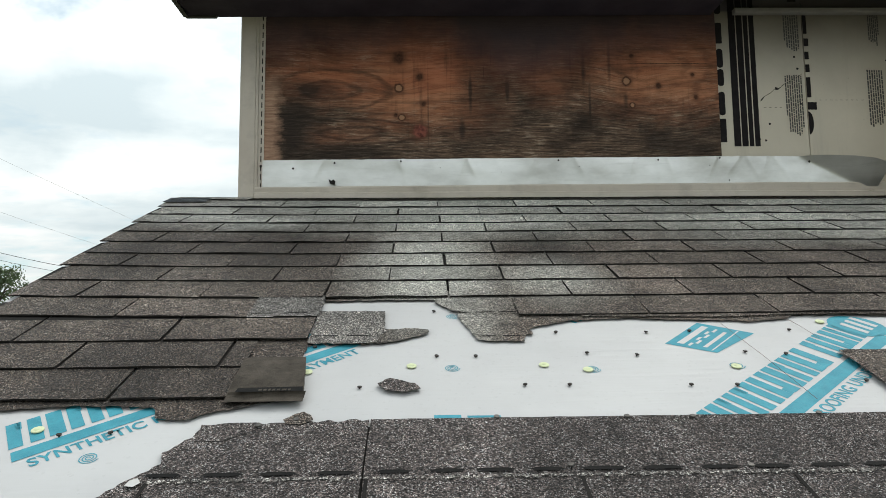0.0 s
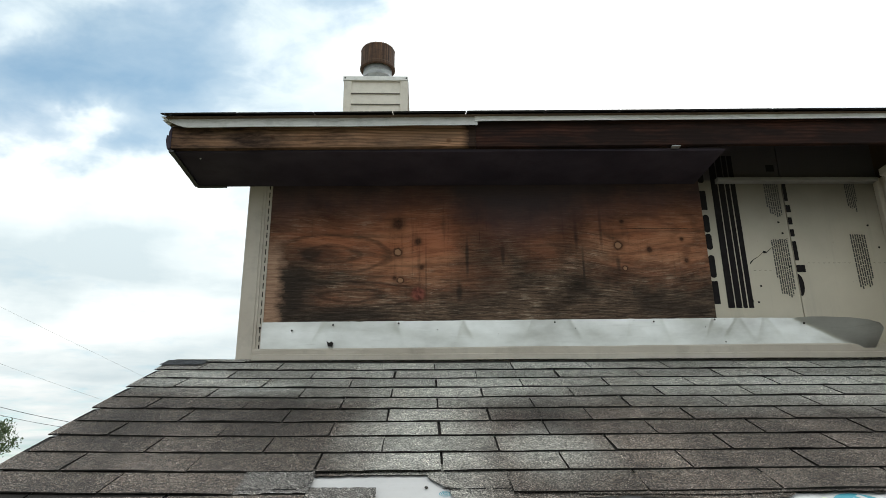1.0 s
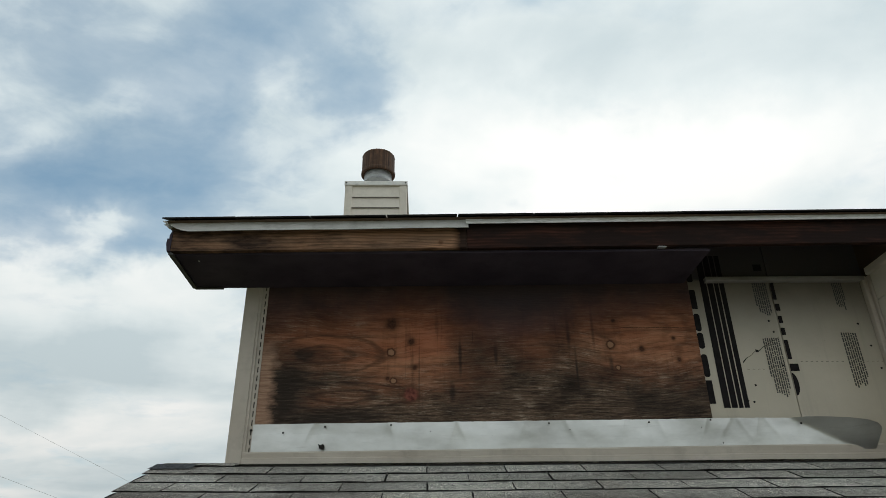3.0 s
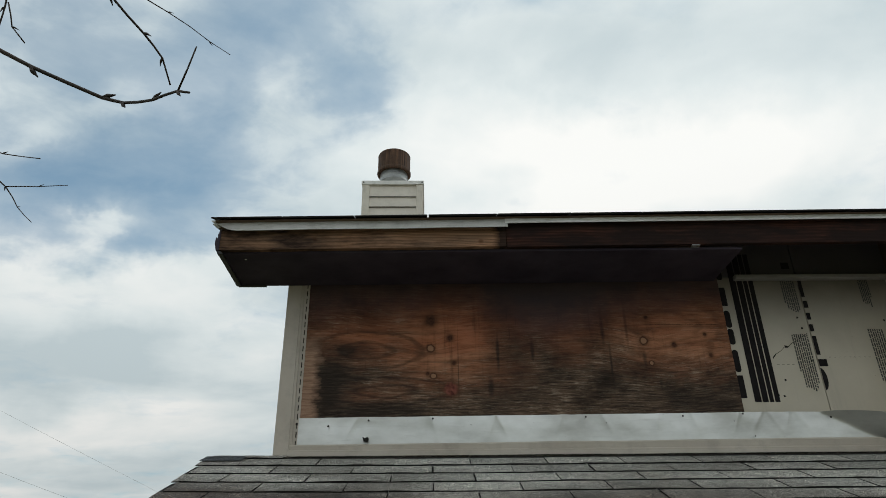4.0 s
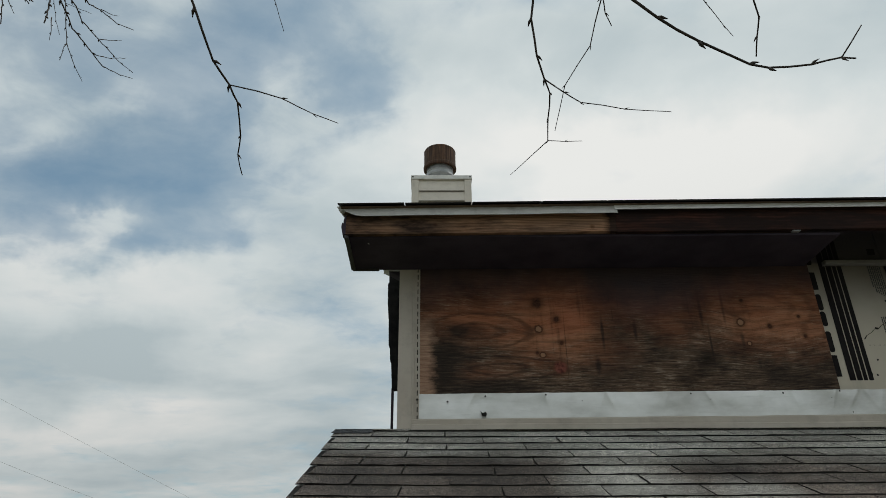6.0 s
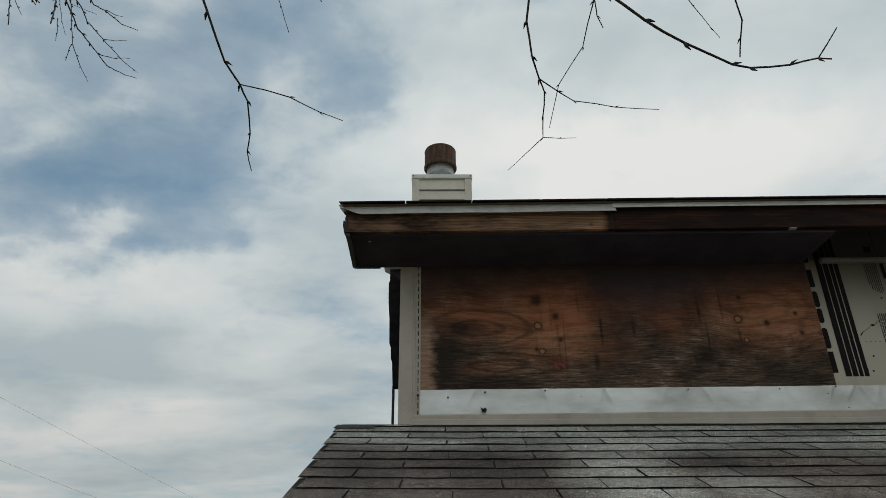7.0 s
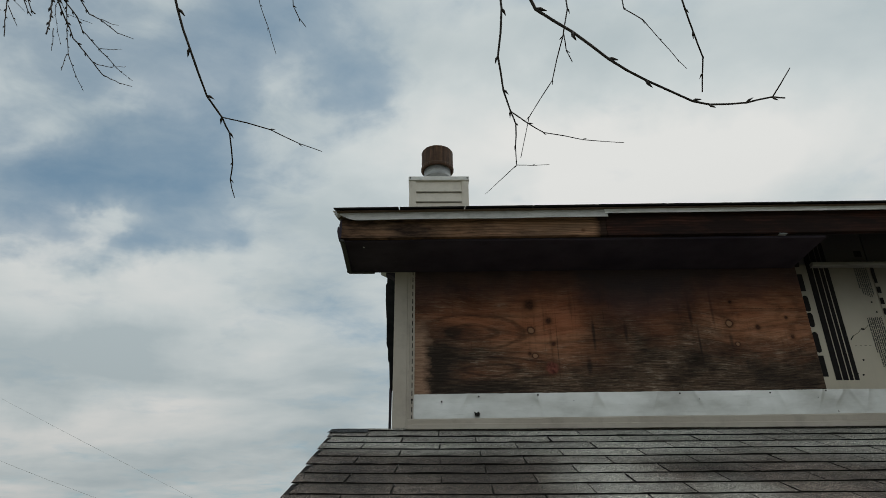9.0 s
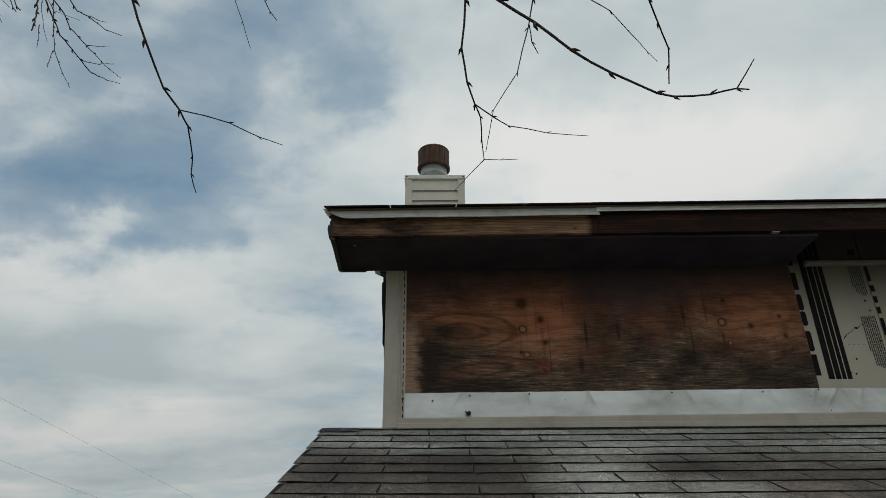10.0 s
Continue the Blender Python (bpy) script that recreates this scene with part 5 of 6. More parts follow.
cap_bm = bmesh.new()
lathe([(0.0001, 0.0032), (0.004, 0.0032), (0.005, 0.0022), (0.0094, 0.0018), (0.0100, 0.0008), (0.0099, 0.0)], (0, 0), 20, cap_bm)
cap_me = bpy.data.meshes.new("cap_nail")
cap_bm.to_mesh(cap_me)
cap_bm.free()
cap_me.materials.append(M_CAP)
for u, v in ((0.066, -1.410), (0.320, -1.412), (0.400, -1.434), (0.687, -1.428), (-0.524, -1.625), (0.973, -1.209), (-0.129, -1.430)):
    ob = tagged(new("cap_nail", cap_me), "yellow-green plastic cap nail in the underlayment", "nail", "cap nails")
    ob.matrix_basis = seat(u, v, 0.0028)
    hd = new("nail_head", flat_me)
    hd.parent = ob
    hd.matrix_basis = pose(0, 0, 0.0002) @ Matrix.Diagonal((0.45, 0.45, 0.40, 1))

# ---------------------------------------------------------------- upper wall
WALL = 3.004
wb = bmesh.new()
add_box(wb, (-0.56, WALL + 0.014, 4.10), (6.4, WALL + 0.13, 5.60))
tagged(link_mesh("wall_front", wb, M_DECK), "stripped timber wall of the upper storey", "wall", kind="structure")
wb = bmesh.new()
prof = [(3.0, 4.3), (8.6, 4.0), (8.6, 7.70), (3.02, 5.58)]
a = [wb.verts.new((-0.60, y, z)) for y, z in prof]
b = [wb.verts.new((-0.50, y, z)) for y, z in prof]
wb.faces.new(a)
wb.faces.new(b[::-1])
for i in range(4):
    wb.faces.new((a[i], b[i], b[(i + 1) % 4], a[(i + 1) % 4]))
bmesh.ops.recalc_face_normals(wb, faces=wb.faces)
tagged(link_mesh("wall_side", wb, M_FELT), "felt-covered side wall behind the corner post", "wall", kind="structure")

ply = bmesh.new()
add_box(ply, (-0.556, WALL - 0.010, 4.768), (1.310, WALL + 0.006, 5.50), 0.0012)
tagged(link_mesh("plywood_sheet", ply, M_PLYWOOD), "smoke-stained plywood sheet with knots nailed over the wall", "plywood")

# coated sheathing boards with printed marks
DARK = WALL - 0.0012


def flat_mark(name, x0, x1, z0, z1, parent, mat=M_BLACK_PRINT, r=0.0, lean=0.0):
    """A printed block on the wall board, with rounded corners where r is given."""
    bm = bmesh.new()
    pts = []
    if r > 0:
        for cx, cz, s in ((x1 - r, z0 + r, -90), (x1 - r, z1 - r, 0), (x0 + r, z1 - r, 90), (x0 + r, z0 + r, 180)):
            for k in range(4):
                t = radians(s + 30 * k)
                pts.append((cx + r * math.cos(t), cz + r * math.sin(t)))
    else:
        pts = [(x0, z0), (x1, z0), (x1 + lean, z1), (x0 + lean, z1)]
    bm.faces.new([bm.verts.new((x, DARK, z)) for x, z in pts])
    return part(name, bm, mat, parent)


def text_block(x0, x1, z0, z1, lines, parent, seed):
    """Unreadable upright lines of print as broken bars."""
    r = random.Random(seed)
    w = (x1 - x0) / lines
    for i in range(lines):
        bm = bmesh.new()
        z = z1 - r.uniform(0, 0.004)
        end = z0 + (r.uniform(0.0, 0.35) * (z1 - z0) if i in (0, lines - 1) else r.uniform(0, 0.02))
        while z > end:
            h = r.uniform(0.006, 0.022)
            bm.faces.new([bm.verts.new((x, DARK, zz)) for x, zz in ((x0 + w * i, max(z - h, end)), (x0 + w * i + 0.62 * w, max(z - h, end)), (x0 + w * i + 0.62 * w, z), (x0 + w * i, z))])
            z -= h + r.uniform(0.0015, 0.0032)
        part("print_line", bm, M_TEXT_GREY, parent)


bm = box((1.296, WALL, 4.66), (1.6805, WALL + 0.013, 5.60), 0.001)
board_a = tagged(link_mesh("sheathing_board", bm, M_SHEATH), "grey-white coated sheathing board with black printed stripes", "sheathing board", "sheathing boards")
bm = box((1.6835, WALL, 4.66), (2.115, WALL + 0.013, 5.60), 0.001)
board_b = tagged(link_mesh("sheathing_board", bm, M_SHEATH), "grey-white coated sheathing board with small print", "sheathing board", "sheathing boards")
for x0, x1 in ((1.3690, 1.3975), (1.4020, 1.4275), (1.4320, 1.4505), (1.4555, 1.4770)):
    flat_mark("stripe", x0, x1, 4.836, 5.530, board_a)
for z0, z1, r in ((5.272, 5.362, 0.004), (5.168, 5.250, 0.013), (5.090, 5.163, 0.013), (4.966, 5.066, 0.012), (4.853, 4.952, 0.002), (5.40, 5.47, 0.01)):
    flat_mark("print_block", 1.312, 1.3395, z0, z1, board_a, M_BLACK_PRINT, r)
for z0, z1, w in ((5.315, 5.41, 0.016), (5.262, 5.295, 0.020), (5.205, 5.238, 0.018), (5.150, 5.183, 0.018), (5.042, 5.128, 0.018)):
    flat_mark("print_block", 1.684, 1.684 + w, z0, z1, board_b, M_BLACK_PRINT, 0.002)
flat_mark("print_block", 1.684, 1.722, 4.990, 5.022, board_b)
flat_mark("print_block", 1.625, 1.662, 5.455, 5.487, board_a, M_TAR)
bm = bmesh.new()
bm.faces.new([bm.verts.new((1.684 + 0.021 * math.sin(t), DARK, 4.934 - 0.049 * math.cos(t))) for t in np.linspace(0, math.pi, 14)])
part("print_block", bm, M_BLACK_PRINT, board_b)
text_block(1.602, 1.668, 5.236, 5.404, 7, board_a, 1)
text_block(1.594, 1.669, 4.879, 5.138, 8, board_a, 2)
text_block(1.962, 2.010, 5.263, 5.404, 6, board_b, 3)
text_block(1.942, 2.012, 4.915, 5.161, 7, board_b, 4)
for x0, x1, z, brd in ((1.50, 1.580, 4.998, board_a), (1.735, 1.93, 5.030, board_b), (2.02, 2.09, 5.030, board_b)):
    x = x0
    while x < x1:
        flat_mark("dash", x, x + 0.010, z, z + 0.0016, brd, M_TEXT_GREY)
        x += 0.022
# crack across the first board
crack = bmesh.new()
cp = [(1.488, 5.028), (1.505, 5.046), (1.530, 5.060), (1.552, 5.080), (1.566, 5.078), (1.590, 5.098), (1.625, 5.116), (1.668, 5.142)]
for (x0, z0), (x1, z1), w in zip(cp, cp[1:], (0.004, 0.0015, 0.0016, 0.006, 0.002, 0.0012, 0.0012)):
    crack.faces.new([crack.verts.new((x, DARK, z)) for x, z in ((x0, z0 - w), (x1, z1 - w * 0.7), (x1, z1 + w * 0.7), (x0, z0 + w))])
part("crack", crack, M_TAR, board_a, "ragged crack")
for x, z in ((1.640, 5.215), (1.650, 5.165), (1.52, 4.93), (1.475, 4.865), (1.50, 4.86), (1.655, 5.015), (2.03, 5.20), (2.06, 5.10), (2.075, 5.0)):
    bm = bmesh.new()
    bm.faces.new([bm.verts.new((x + 0.005 * math.cos(t) * (1 + 0.3 * math.sin(3 * t + x * 9)), DARK, z + 0.005 * math.sin(t))) for t in np.linspace(0, 2 * math.pi, 9)[:-1]])
    part("nail_hole", bm, M_TAR, board_a if x < 1.68 else board_b)

# metal flashing strip, dented, with its far end torn out and bent
fm = bmesh.new()
nx, nz = 440, 14
cols = []
for i in range(nx + 1):
    x = -0.5400 + 2.4900 * i / nx
    col = []
    for k in range(nz + 1):
        t = k / nz
        top = 4.790 - 0.0055 * max(0.0, 1.4 - x) - 0.050 * max(0.0, (x - 1.68) / 0.31) ** 1.6
        z = 4.660 + (top - 4.660) * t
        free = min(1.0, t * 1.6)
        y = WALL - 0.0195 - free * (0.0022 * noise.noise(Vector((x * 3.0 + 0.6 * t, t * 0.9, 2.0))) + 0.0010 * noise.noise(Vector((x * 7.0, t * 1.6, 5.0))) + 0.0035 * max(0.0, noise.noise(Vector((x * 8.0 + t * 1.5, t * 1.3, 9.0)))) * t)
        for cx, lean, wid in ((0.245, 0.5, 0.030), (0.30, -0.7, 0.022), (0.93, 0.4, 0.028), (1.255, 0.6, 0.016), (1.44, -0.9, 0.020), (1.47, 0.5, 0.030), (-0.33, 0.8, 0.05), (0.02, -0.6, 0.04), (0.52, 0.6, 0.05), (0.74, -0.9, 0.03), (1.10, -0.5, 0.035), (1.33, 1.2, 0.018), (1.56, -1.1, 0.03)):
            y -= free * 0.0042 * math.exp(-abs((x - cx) - lean * 0.08 * (t - 0.5)) / (0.45 * wid)) * t
        over = t - 1.0 + (x - 1.62) / 0.28
        if over > 0.0:
            y -= 0.085 * min(over, t)
        if k == nz:
            z += 0.0012 * noise.noise(Vector((x * 30.0, 1.0, 4.0)))
        # torn end: slanting, with a rounded upper corner
        if x > 1.85:
            x_torn = x - (x - 1.85) / 0.100 * (0.012 * (1.0 - t) + 0.030 * max(0.0, t - 0.70) ** 2 / 0.09)
        else:
            x_torn = x
        col.append(fm.verts.new((x_torn, y, z)))
    cols.append(col)
for i in range(nx):
    for k in range(nz):
        fm.faces.new((cols[i][k], cols[i + 1][k], cols[i + 1][k + 1], cols[i][k + 1]))
def flashing_material():
    k = Mat("zinc_flashing", 0.34, 0.88, 0.5)
    tone = k.ramp(k.noise(3.0, 5.0, 0.6, k.scaled((1.0, 1.0, 2.0))), (0.32, (0.46, 0.45, 0.425)), (0.50, (0.62, 0.615, 0.59)), (0.68, (0.75, 0.745, 0.725)))
    wipes = k.ramp(k.noise(1.0, 5.0, 0.65, k.scaled((7.0, 1.0, 60.0), loc=(1, 0, 3))), (0.55, 0.0), (0.75, 0.35))
    col = k.mix(wipes, tone, (0.42, 0.41, 0.39))
    col = k.mix(k.ramp(k.noise(70.0, 4.0, 0.7), (0.66, 0.0), (0.78, 0.5)), col, (0.30, 0.27, 0.23))
    k.color(col)
    k.rough(k.math("ADD", 0.27, k.math("MULTIPLY", k.noise(5.0, 5.0, 0.6), 0.24)))
    return k.m


M_FLASH = flashing_material()
flash = thing("wall_flashing", "dented galvanised flashing strip along the wall foot, torn at one end", "flashing")
part("metal_strip", fm, M_FLASH, flash, "", True)
hole = bmesh.new()
for x, z, r in ((-0.445, 4.755, 0.0042), (-0.278, 4.776, 0.0040), (-0.010, 4.780, 0.0040), (0.150, 4.752, 0.0020), (0.635, 4.778, 0.0038), (0.72, 4.752, 0.0020), (1.048, 4.776, 0.0040), (1.305, 4.782, 0.0040), (1.680, 4.765, 0.0050), (1.262, 4.752, 0.0022), (1.34, 4.690, 0.003)):
    x, z = x + 0.028 - 0.024 * (x + 0.45), z - 0.0065 * max(0.0, 1.4 - x)
    nb = bmesh.new()
    pts = [nb.verts.new((x + r * math.cos(t), WALL - 0.0315, z + r * math.sin(t))) for t in np.linspace(0, 2 * math.pi, 11)[:-1]]
    mid = nb.verts.new((x, WALL - 0.0345, z))
    for i in range(10):
        nb.faces.new((pts[i], pts[(i + 1) % 10], mid))
    part("nail_head", nb, M_NAIL_DARK, flash, "dark nail head")
hb = bmesh.new()
hb.faces.new([hb.verts.new((-0.262 + x, WALL - 0.0315, 4.681 + z)) for x, z in ((-0.010, 0.000), (0.008, -0.004), (0.012, 0.010), (0.004, 0.018), (-0.004, 0.012), (-0.016, 0.020), (-0.012, 0.010))])
part("tear_hole", hb, M_TAR, flash, "small ragged hole")

# starter trim below the flashing
def trim_wobble(x, y, z):
    return Vector((0, 0.0012 * noise.noise(Vector((x * 4, z * 9, 1))), 0.0020 * noise.noise(Vector((x * 3.0, 2, 0))) - (0.0055 * max(0.0, 2.1 - x) if z > 4.665 else 0.0)))


st_prof = [(WALL - 0.020, 4.625), (WALL - 0.028, 4.625), (WALL - 0.028, 4.646), (WALL - 0.022, 4.650), (WALL - 0.024, 4.680), (WALL - 0.020, 4.686), (WALL - 0.004, 4.686), (WALL - 0.004, 4.625)]
tagged(link_mesh("starter_trim", extrude_profile(st_prof, "x", -0.5705, 2.105, 60, trim_wobble), M_BEIGE), "beige vinyl starter strip along the roof line", "trim", kind="structure")

# corner post of vinyl with its nailing flange
post = thing("corner_post", "beige vinyl outside corner post with a slotted nailing flange", "corner trim", at=(-0.60, WALL - 0.02, 4.615))
base = Vector(post.location)


def local(bm, org):
    for v in bm.verts:
        v.co -= org
    return bm


pp = bmesh.new()
add_box(pp, (-0.633, WALL - 0.024, 4.618), (-0.571, WALL + 0.062, 5.400), 0.002)
part("post_body", local(pp, base), M_BEIGE, post)
pp = bmesh.new()
add_box(pp, (-0.5725, WALL - 0.020, 4.640), (-0.560, WALL - 0.002, 5.395), 0.0015)
part("channel", local(pp, base), M_BEIGE, post)
pp = bmesh.new()
add_box(pp, (-0.560, WALL - 0.0142, 4.640), (-0.537, WALL - 0.0112, 5.395), 0.0006)
flange = part("nailing_flange", local(pp, base), M_BEIGE, post, "thin flange with nail slots")
z = 4.665
while z < 5.38:
    pp = box((-0.5495, WALL - 0.0150, z), (-0.5455, WALL - 0.0138, z + 0.0235))
    part("slot", local(pp, base), M_TAR, flange, "dark nail slot")
    z += 0.0365
nb = bmesh.new()
lathe([(0.0001, 0.002), (0.005, 0.0016), (0.0055, 0.0)], (0, 0), 10, nb)
for v in nb.verts:
    v.co = Vector((-0.5475 + v.co.x, WALL - 0.0152 - v.co.z, 4.757 + v.co.y)) - base
part("nail_head", nb, M_NAIL_DARK, post)

# channel over the sheathing, inside corner post and the return wall
jp = [(WALL - 0.030, 5.394), (WALL - 0.033, 5.397), (WALL - 0.033, 5.411), (WALL - 0.030, 5.414), (WALL - 0.002, 5.414), (WALL - 0.002, 5.394)]
tagged(link_mesh("trim_channel", extrude_profile(jp, "x", 1.388, 2.100, 12, lambda x, y, z: Vector((0, 0, 0.004 * (x - 1.4)))), M_SHADED), "beige vinyl channel fixed across the sheathing", "trim", kind="structure")
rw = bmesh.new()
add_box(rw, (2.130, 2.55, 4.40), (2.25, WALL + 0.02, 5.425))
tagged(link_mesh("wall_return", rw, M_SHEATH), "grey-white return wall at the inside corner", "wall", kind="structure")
ic = thing("inside_corner_trim", "beige vinyl inside corner trim", "corner trim", kind="structure")
part("channel", box((2.092, WALL - 0.030, 4.62), (2.112, WALL - 0.001, 5.415), 0.003), M_BEIGE, ic)
part("corner_face", box((2.112, WALL - 0.046, 4.62), (2.1290, WALL - 0.001, 5.415), 0.003), M_BEIGE, ic)
part("return_channel", box((2.098, 2.56, 5.412), (2.129, WALL - 0.047, 5.445), 0.003), M_CREAM, ic)
sd = bmesh.new()
for k in range(6):
    add_box(sd, (2.118, 2.56, 4.66 + 0.127 * k), (2.1295, WALL - 0.048, 4.66 + 0.124 * (k + 1) + 0.003 * k), 0.002)
part("siding", sd, M_CREAM, ic, "cream siding boards")

# ---------------------------------------------------------------- upper eave
FY = 2.632


def rise(x):
    return 0.0135 * (x + 0.2)


def lift_x(x, y, z):
    return Vector((0, 0.0014 * noise.noise(Vector((x * 2.5, z * 7, 3))), rise(x) + 0.0016 * noise.noise(Vector((x * 4.0, z * 3, 0)))))


fb = extrude_profile([(FY, 5.382), (FY, 5.474), (FY + 0.022, 5.474), (FY + 0.022, 5.382)], "x", -0.850, 0.309, 30, lift_x)
tagged(link_mesh("fascia_board", fb, M_FASCIA), "weathered brown fascia board under the eave", "fascia", "fascia boards")
fb = extrude_profile([(FY + 0.001, 5.380), (FY + 0.001, 5.486), (FY + 0.023, 5.486), (FY + 0.023, 5.380)], "x", 0.311, 6.4, 70, lift_x)
tagged(link_mesh("fascia_board", fb, M_FASCIA_DARK), "smoke-blackened fascia board under the eave", "fascia", "fascia boards")

# drip edges: the left one wider and bent, the right one narrow and white


def drip_wobble(x, y, z):
    low = max(0.0, (5.487 - z) / 0.026)
    bend = max(0.0, (-0.775 - x) / 0.087)
    return Vector((0, -0.004 * low * (0.5 + noise.noise(Vector((x * 3.0, 5, 0)))), rise(x) + 0.026 * bend * bend * low + 0.0012 * noise.noise(Vector((x * 8.0, 1, 0)))))


dp = [(FY - 0.012, 5.509), (FY - 0.017, 5.485), (FY - 0.020, 5.464), (FY - 0.027, 5.456), (FY - 0.0255, 5.4545), (FY - 0.018, 5.463), (FY - 0.014, 5.485), (FY - 0.009, 5.5075), (FY + 0.05, 5.525), (FY + 0.05, 5.5265)]
tagged(link_mesh("drip_edge", extrude_profile(dp, "x", -0.862, 0.316, 60, drip_wobble), M_GREY_METAL), "grey metal drip edge bent up at its end", "drip edge", "drip edges")
dp = [(FY - 0.016, 5.509), (FY - 0.018, 5.491), (FY - 0.024, 5.477), (FY - 0.0225, 5.4755), (FY - 0.015, 5.487), (FY - 0.012, 5.5075), (FY + 0.05, 5.525), (FY + 0.05, 5.5265)]
tagged(link_mesh("drip_edge", extrude_profile(dp, "x", 0.306, 6.4, 90, lambda x, y, z: Vector((0, 0.0015 * noise.noise(Vector((x * 2, 0, 7))), rise(x) + 0.001 * noise.noise(Vector((x * 5.0, 1, 0)))))), M_WHITE_METAL), "white metal drip edge along the eave", "drip edge", "drip edges")

# soffit: a dark board closes the left part, the right part is open to the deck
sf = bmesh.new()
add_box(sf, (-0.846, FY + 0.024, 5.372), (1.285, WALL - 0.026, 5.382))
for v in sf.verts:
    v.co.z += 0.6 * rise(v.co.x)
tagged(link_mesh("soffit_board", sf, M_SOOT), "smoke-blackened soffit board under the eave", "soffit")
se = thing("soffit_end", "torn metal end cover of the eave box", "soffit trim")
part("side_trim", extrude_profile([(-0.857, 5.360), (-0.838, 5.358), (-0.838, 5.366), (-0.852, 5.372), (-0.852, 5.470), (-0.857, 5.470)], "y", FY + 0.002, WALL - 0.040, 8, lambda t, p, q: Vector((0.004 * noise.noise(Vector((t * 9, q * 5, 0))), 0, 0))), M_DARK_TRIM, se, "dark grey metal side trim")
part("back_lip", box((-0.852, WALL - 0.043, 5.360), (-0.728, WALL - 0.026, 5.374), 0.002), M_DARK_TRIM, se)
part("back_bracket", extrude_profile([(-0.821, 6.063), (-0.780, 6.042), (-0.600, 6.039), (-0.600, 6.074), (-0.821, 6.074)], "y", 4.44, 4.54, 2), M_GREY_METAL, se, "light metal bracket on the side wall")
part("corbel", extrude_profile([(-0.780, 6.040), (-0.738, 6.017), (-0.705, 5.997), (-0.682, 5.964), (-0.600, 5.964), (-0.600, 6.038)], "y", 4.45, 4.53, 2), M_SOOT, se, "small dark corbel on the side wall")
tm = bmesh.new()
tp = [(-0.862, 5.372), (-0.850, 5.372), (-0.850, 5.462), (-0.856, 5.455), (-0.861, 5.440), (-0.860, 5.425), (-0.867, 5.430), (-0.869, 5.405)]
v0 = [tm.verts.new((x, FY - 0.004, z)) for x, z in tp]
v1 = [tm.verts.new((x, FY + 0.03, z)) for x, z in tp]
tm.faces.new(v0)
tm.faces.new(v1[::-1])
for i in range(len(tp)):
    tm.faces.new((v0[i], v0[(i + 1) % len(tp)], v1[(i + 1) % len(tp)], v1[i]))
bmesh.ops.recalc_face_normals(tm, faces=tm.faces)
part("torn_tip", tm, M_SOOT, se, "ragged dark torn edge")
tt = bmesh.new()
for q in (((-0.893, 5.498), (-0.850, 5.506), (-0.850, 5.500), (-0.880, 5.494)), ((-0.884, 5.482), (-0.848, 5.500), (-0.846, 5.490), (-0.872, 5.478))):
    vs = [tt.verts.new((x, FY - 0.02 + 0.012 * i, z)) for i, (x, z) in enumerate(q)]
    tt.faces.new(vs)
bmesh.ops.solidify(tt, geom=tt.faces[:], thickness=0.0015)
part("bent_tip", tt, M_WHITE_METAL, se, "bent bright metal tip")
# white disc painted as the light that shows through a small soffit hole
fk = bmesh.new()
fk.faces.new([fk.verts.new((-0.758 + 0.004 * math.cos(t), 2.705 + 0.004 * math.sin(t), 5.3660)) for t in np.linspace(0, -2 * math.pi, 9)[:-1]])
part("nail_head", fk, M_WHITE_METAL, se, "white disc standing in for light through a soffit hole")
mc = bmesh.new()
add_box(mc, (1.070, FY - 0.002, 5.3895), (1.104, FY + 0.021, 5.3935), 0.001)
tagged(link_mesh("metal_clip", mc, M_DULL_ZINC), "small bright metal clip hanging under the fascia", "clip")

# upper roof: deck and shingles seen edge-on
UP = 0.40
urm = extrude_profile([(FY - 0.030, 5.502), (8.2, 5.502 + UP * (8.2 - FY + 0.03)), (13.4, 5.51 + UP * 5.6 - 2.1), (13.4, 5.47 + UP * 5.6 - 2.1), (8.2, 5.480 + UP * (8.2 - FY)), (FY + 0.026, 5.490)], "x", -0.872, 6.6, 40, lambda x, y, z: Vector((0, 0, rise(x))))
upper = thing("roof_upper", "upper roof with dark shingles above the eave", "roof", kind="structure")
part("deck", urm, M_DECK, upper, "timber roof deck")
first = bmesh.new()
x = -0.885
while x < 6.6:
    w = rng.uniform(0.275, 0.300)
    z = 5.5030 + rise(x) + rng.uniform(-0.0006, 0.0006)
    q = []
    for dx in (0, w):
        for y, dz in ((FY - 0.046 + rng.uniform(-0.003, 0.003), 0.0), (FY - 0.046, 0.0055), (FY + 0.20, 0.0055 + UP * 0.246), (FY + 0.20, UP * 0.246)):
            q.append(first.verts.new((x + dx, y, z + dz + rise(dx) - rise(0))))
    for i in range(4):
        first.faces.new((q[i], q[(i + 1) % 4], q[4 + (i + 1) % 4], q[4 + i]))
    first.faces.new(q[:4])
    first.faces.new(q[4:][::-1])
    x += w + 0.005
bmesh.ops.recalc_face_normals(first, faces=first.faces)
tagged(part("shingle_edge", first, M_TAR, upper, "dark shingle edge over the drip metal"), kind="stuff")
ur = bmesh.new()
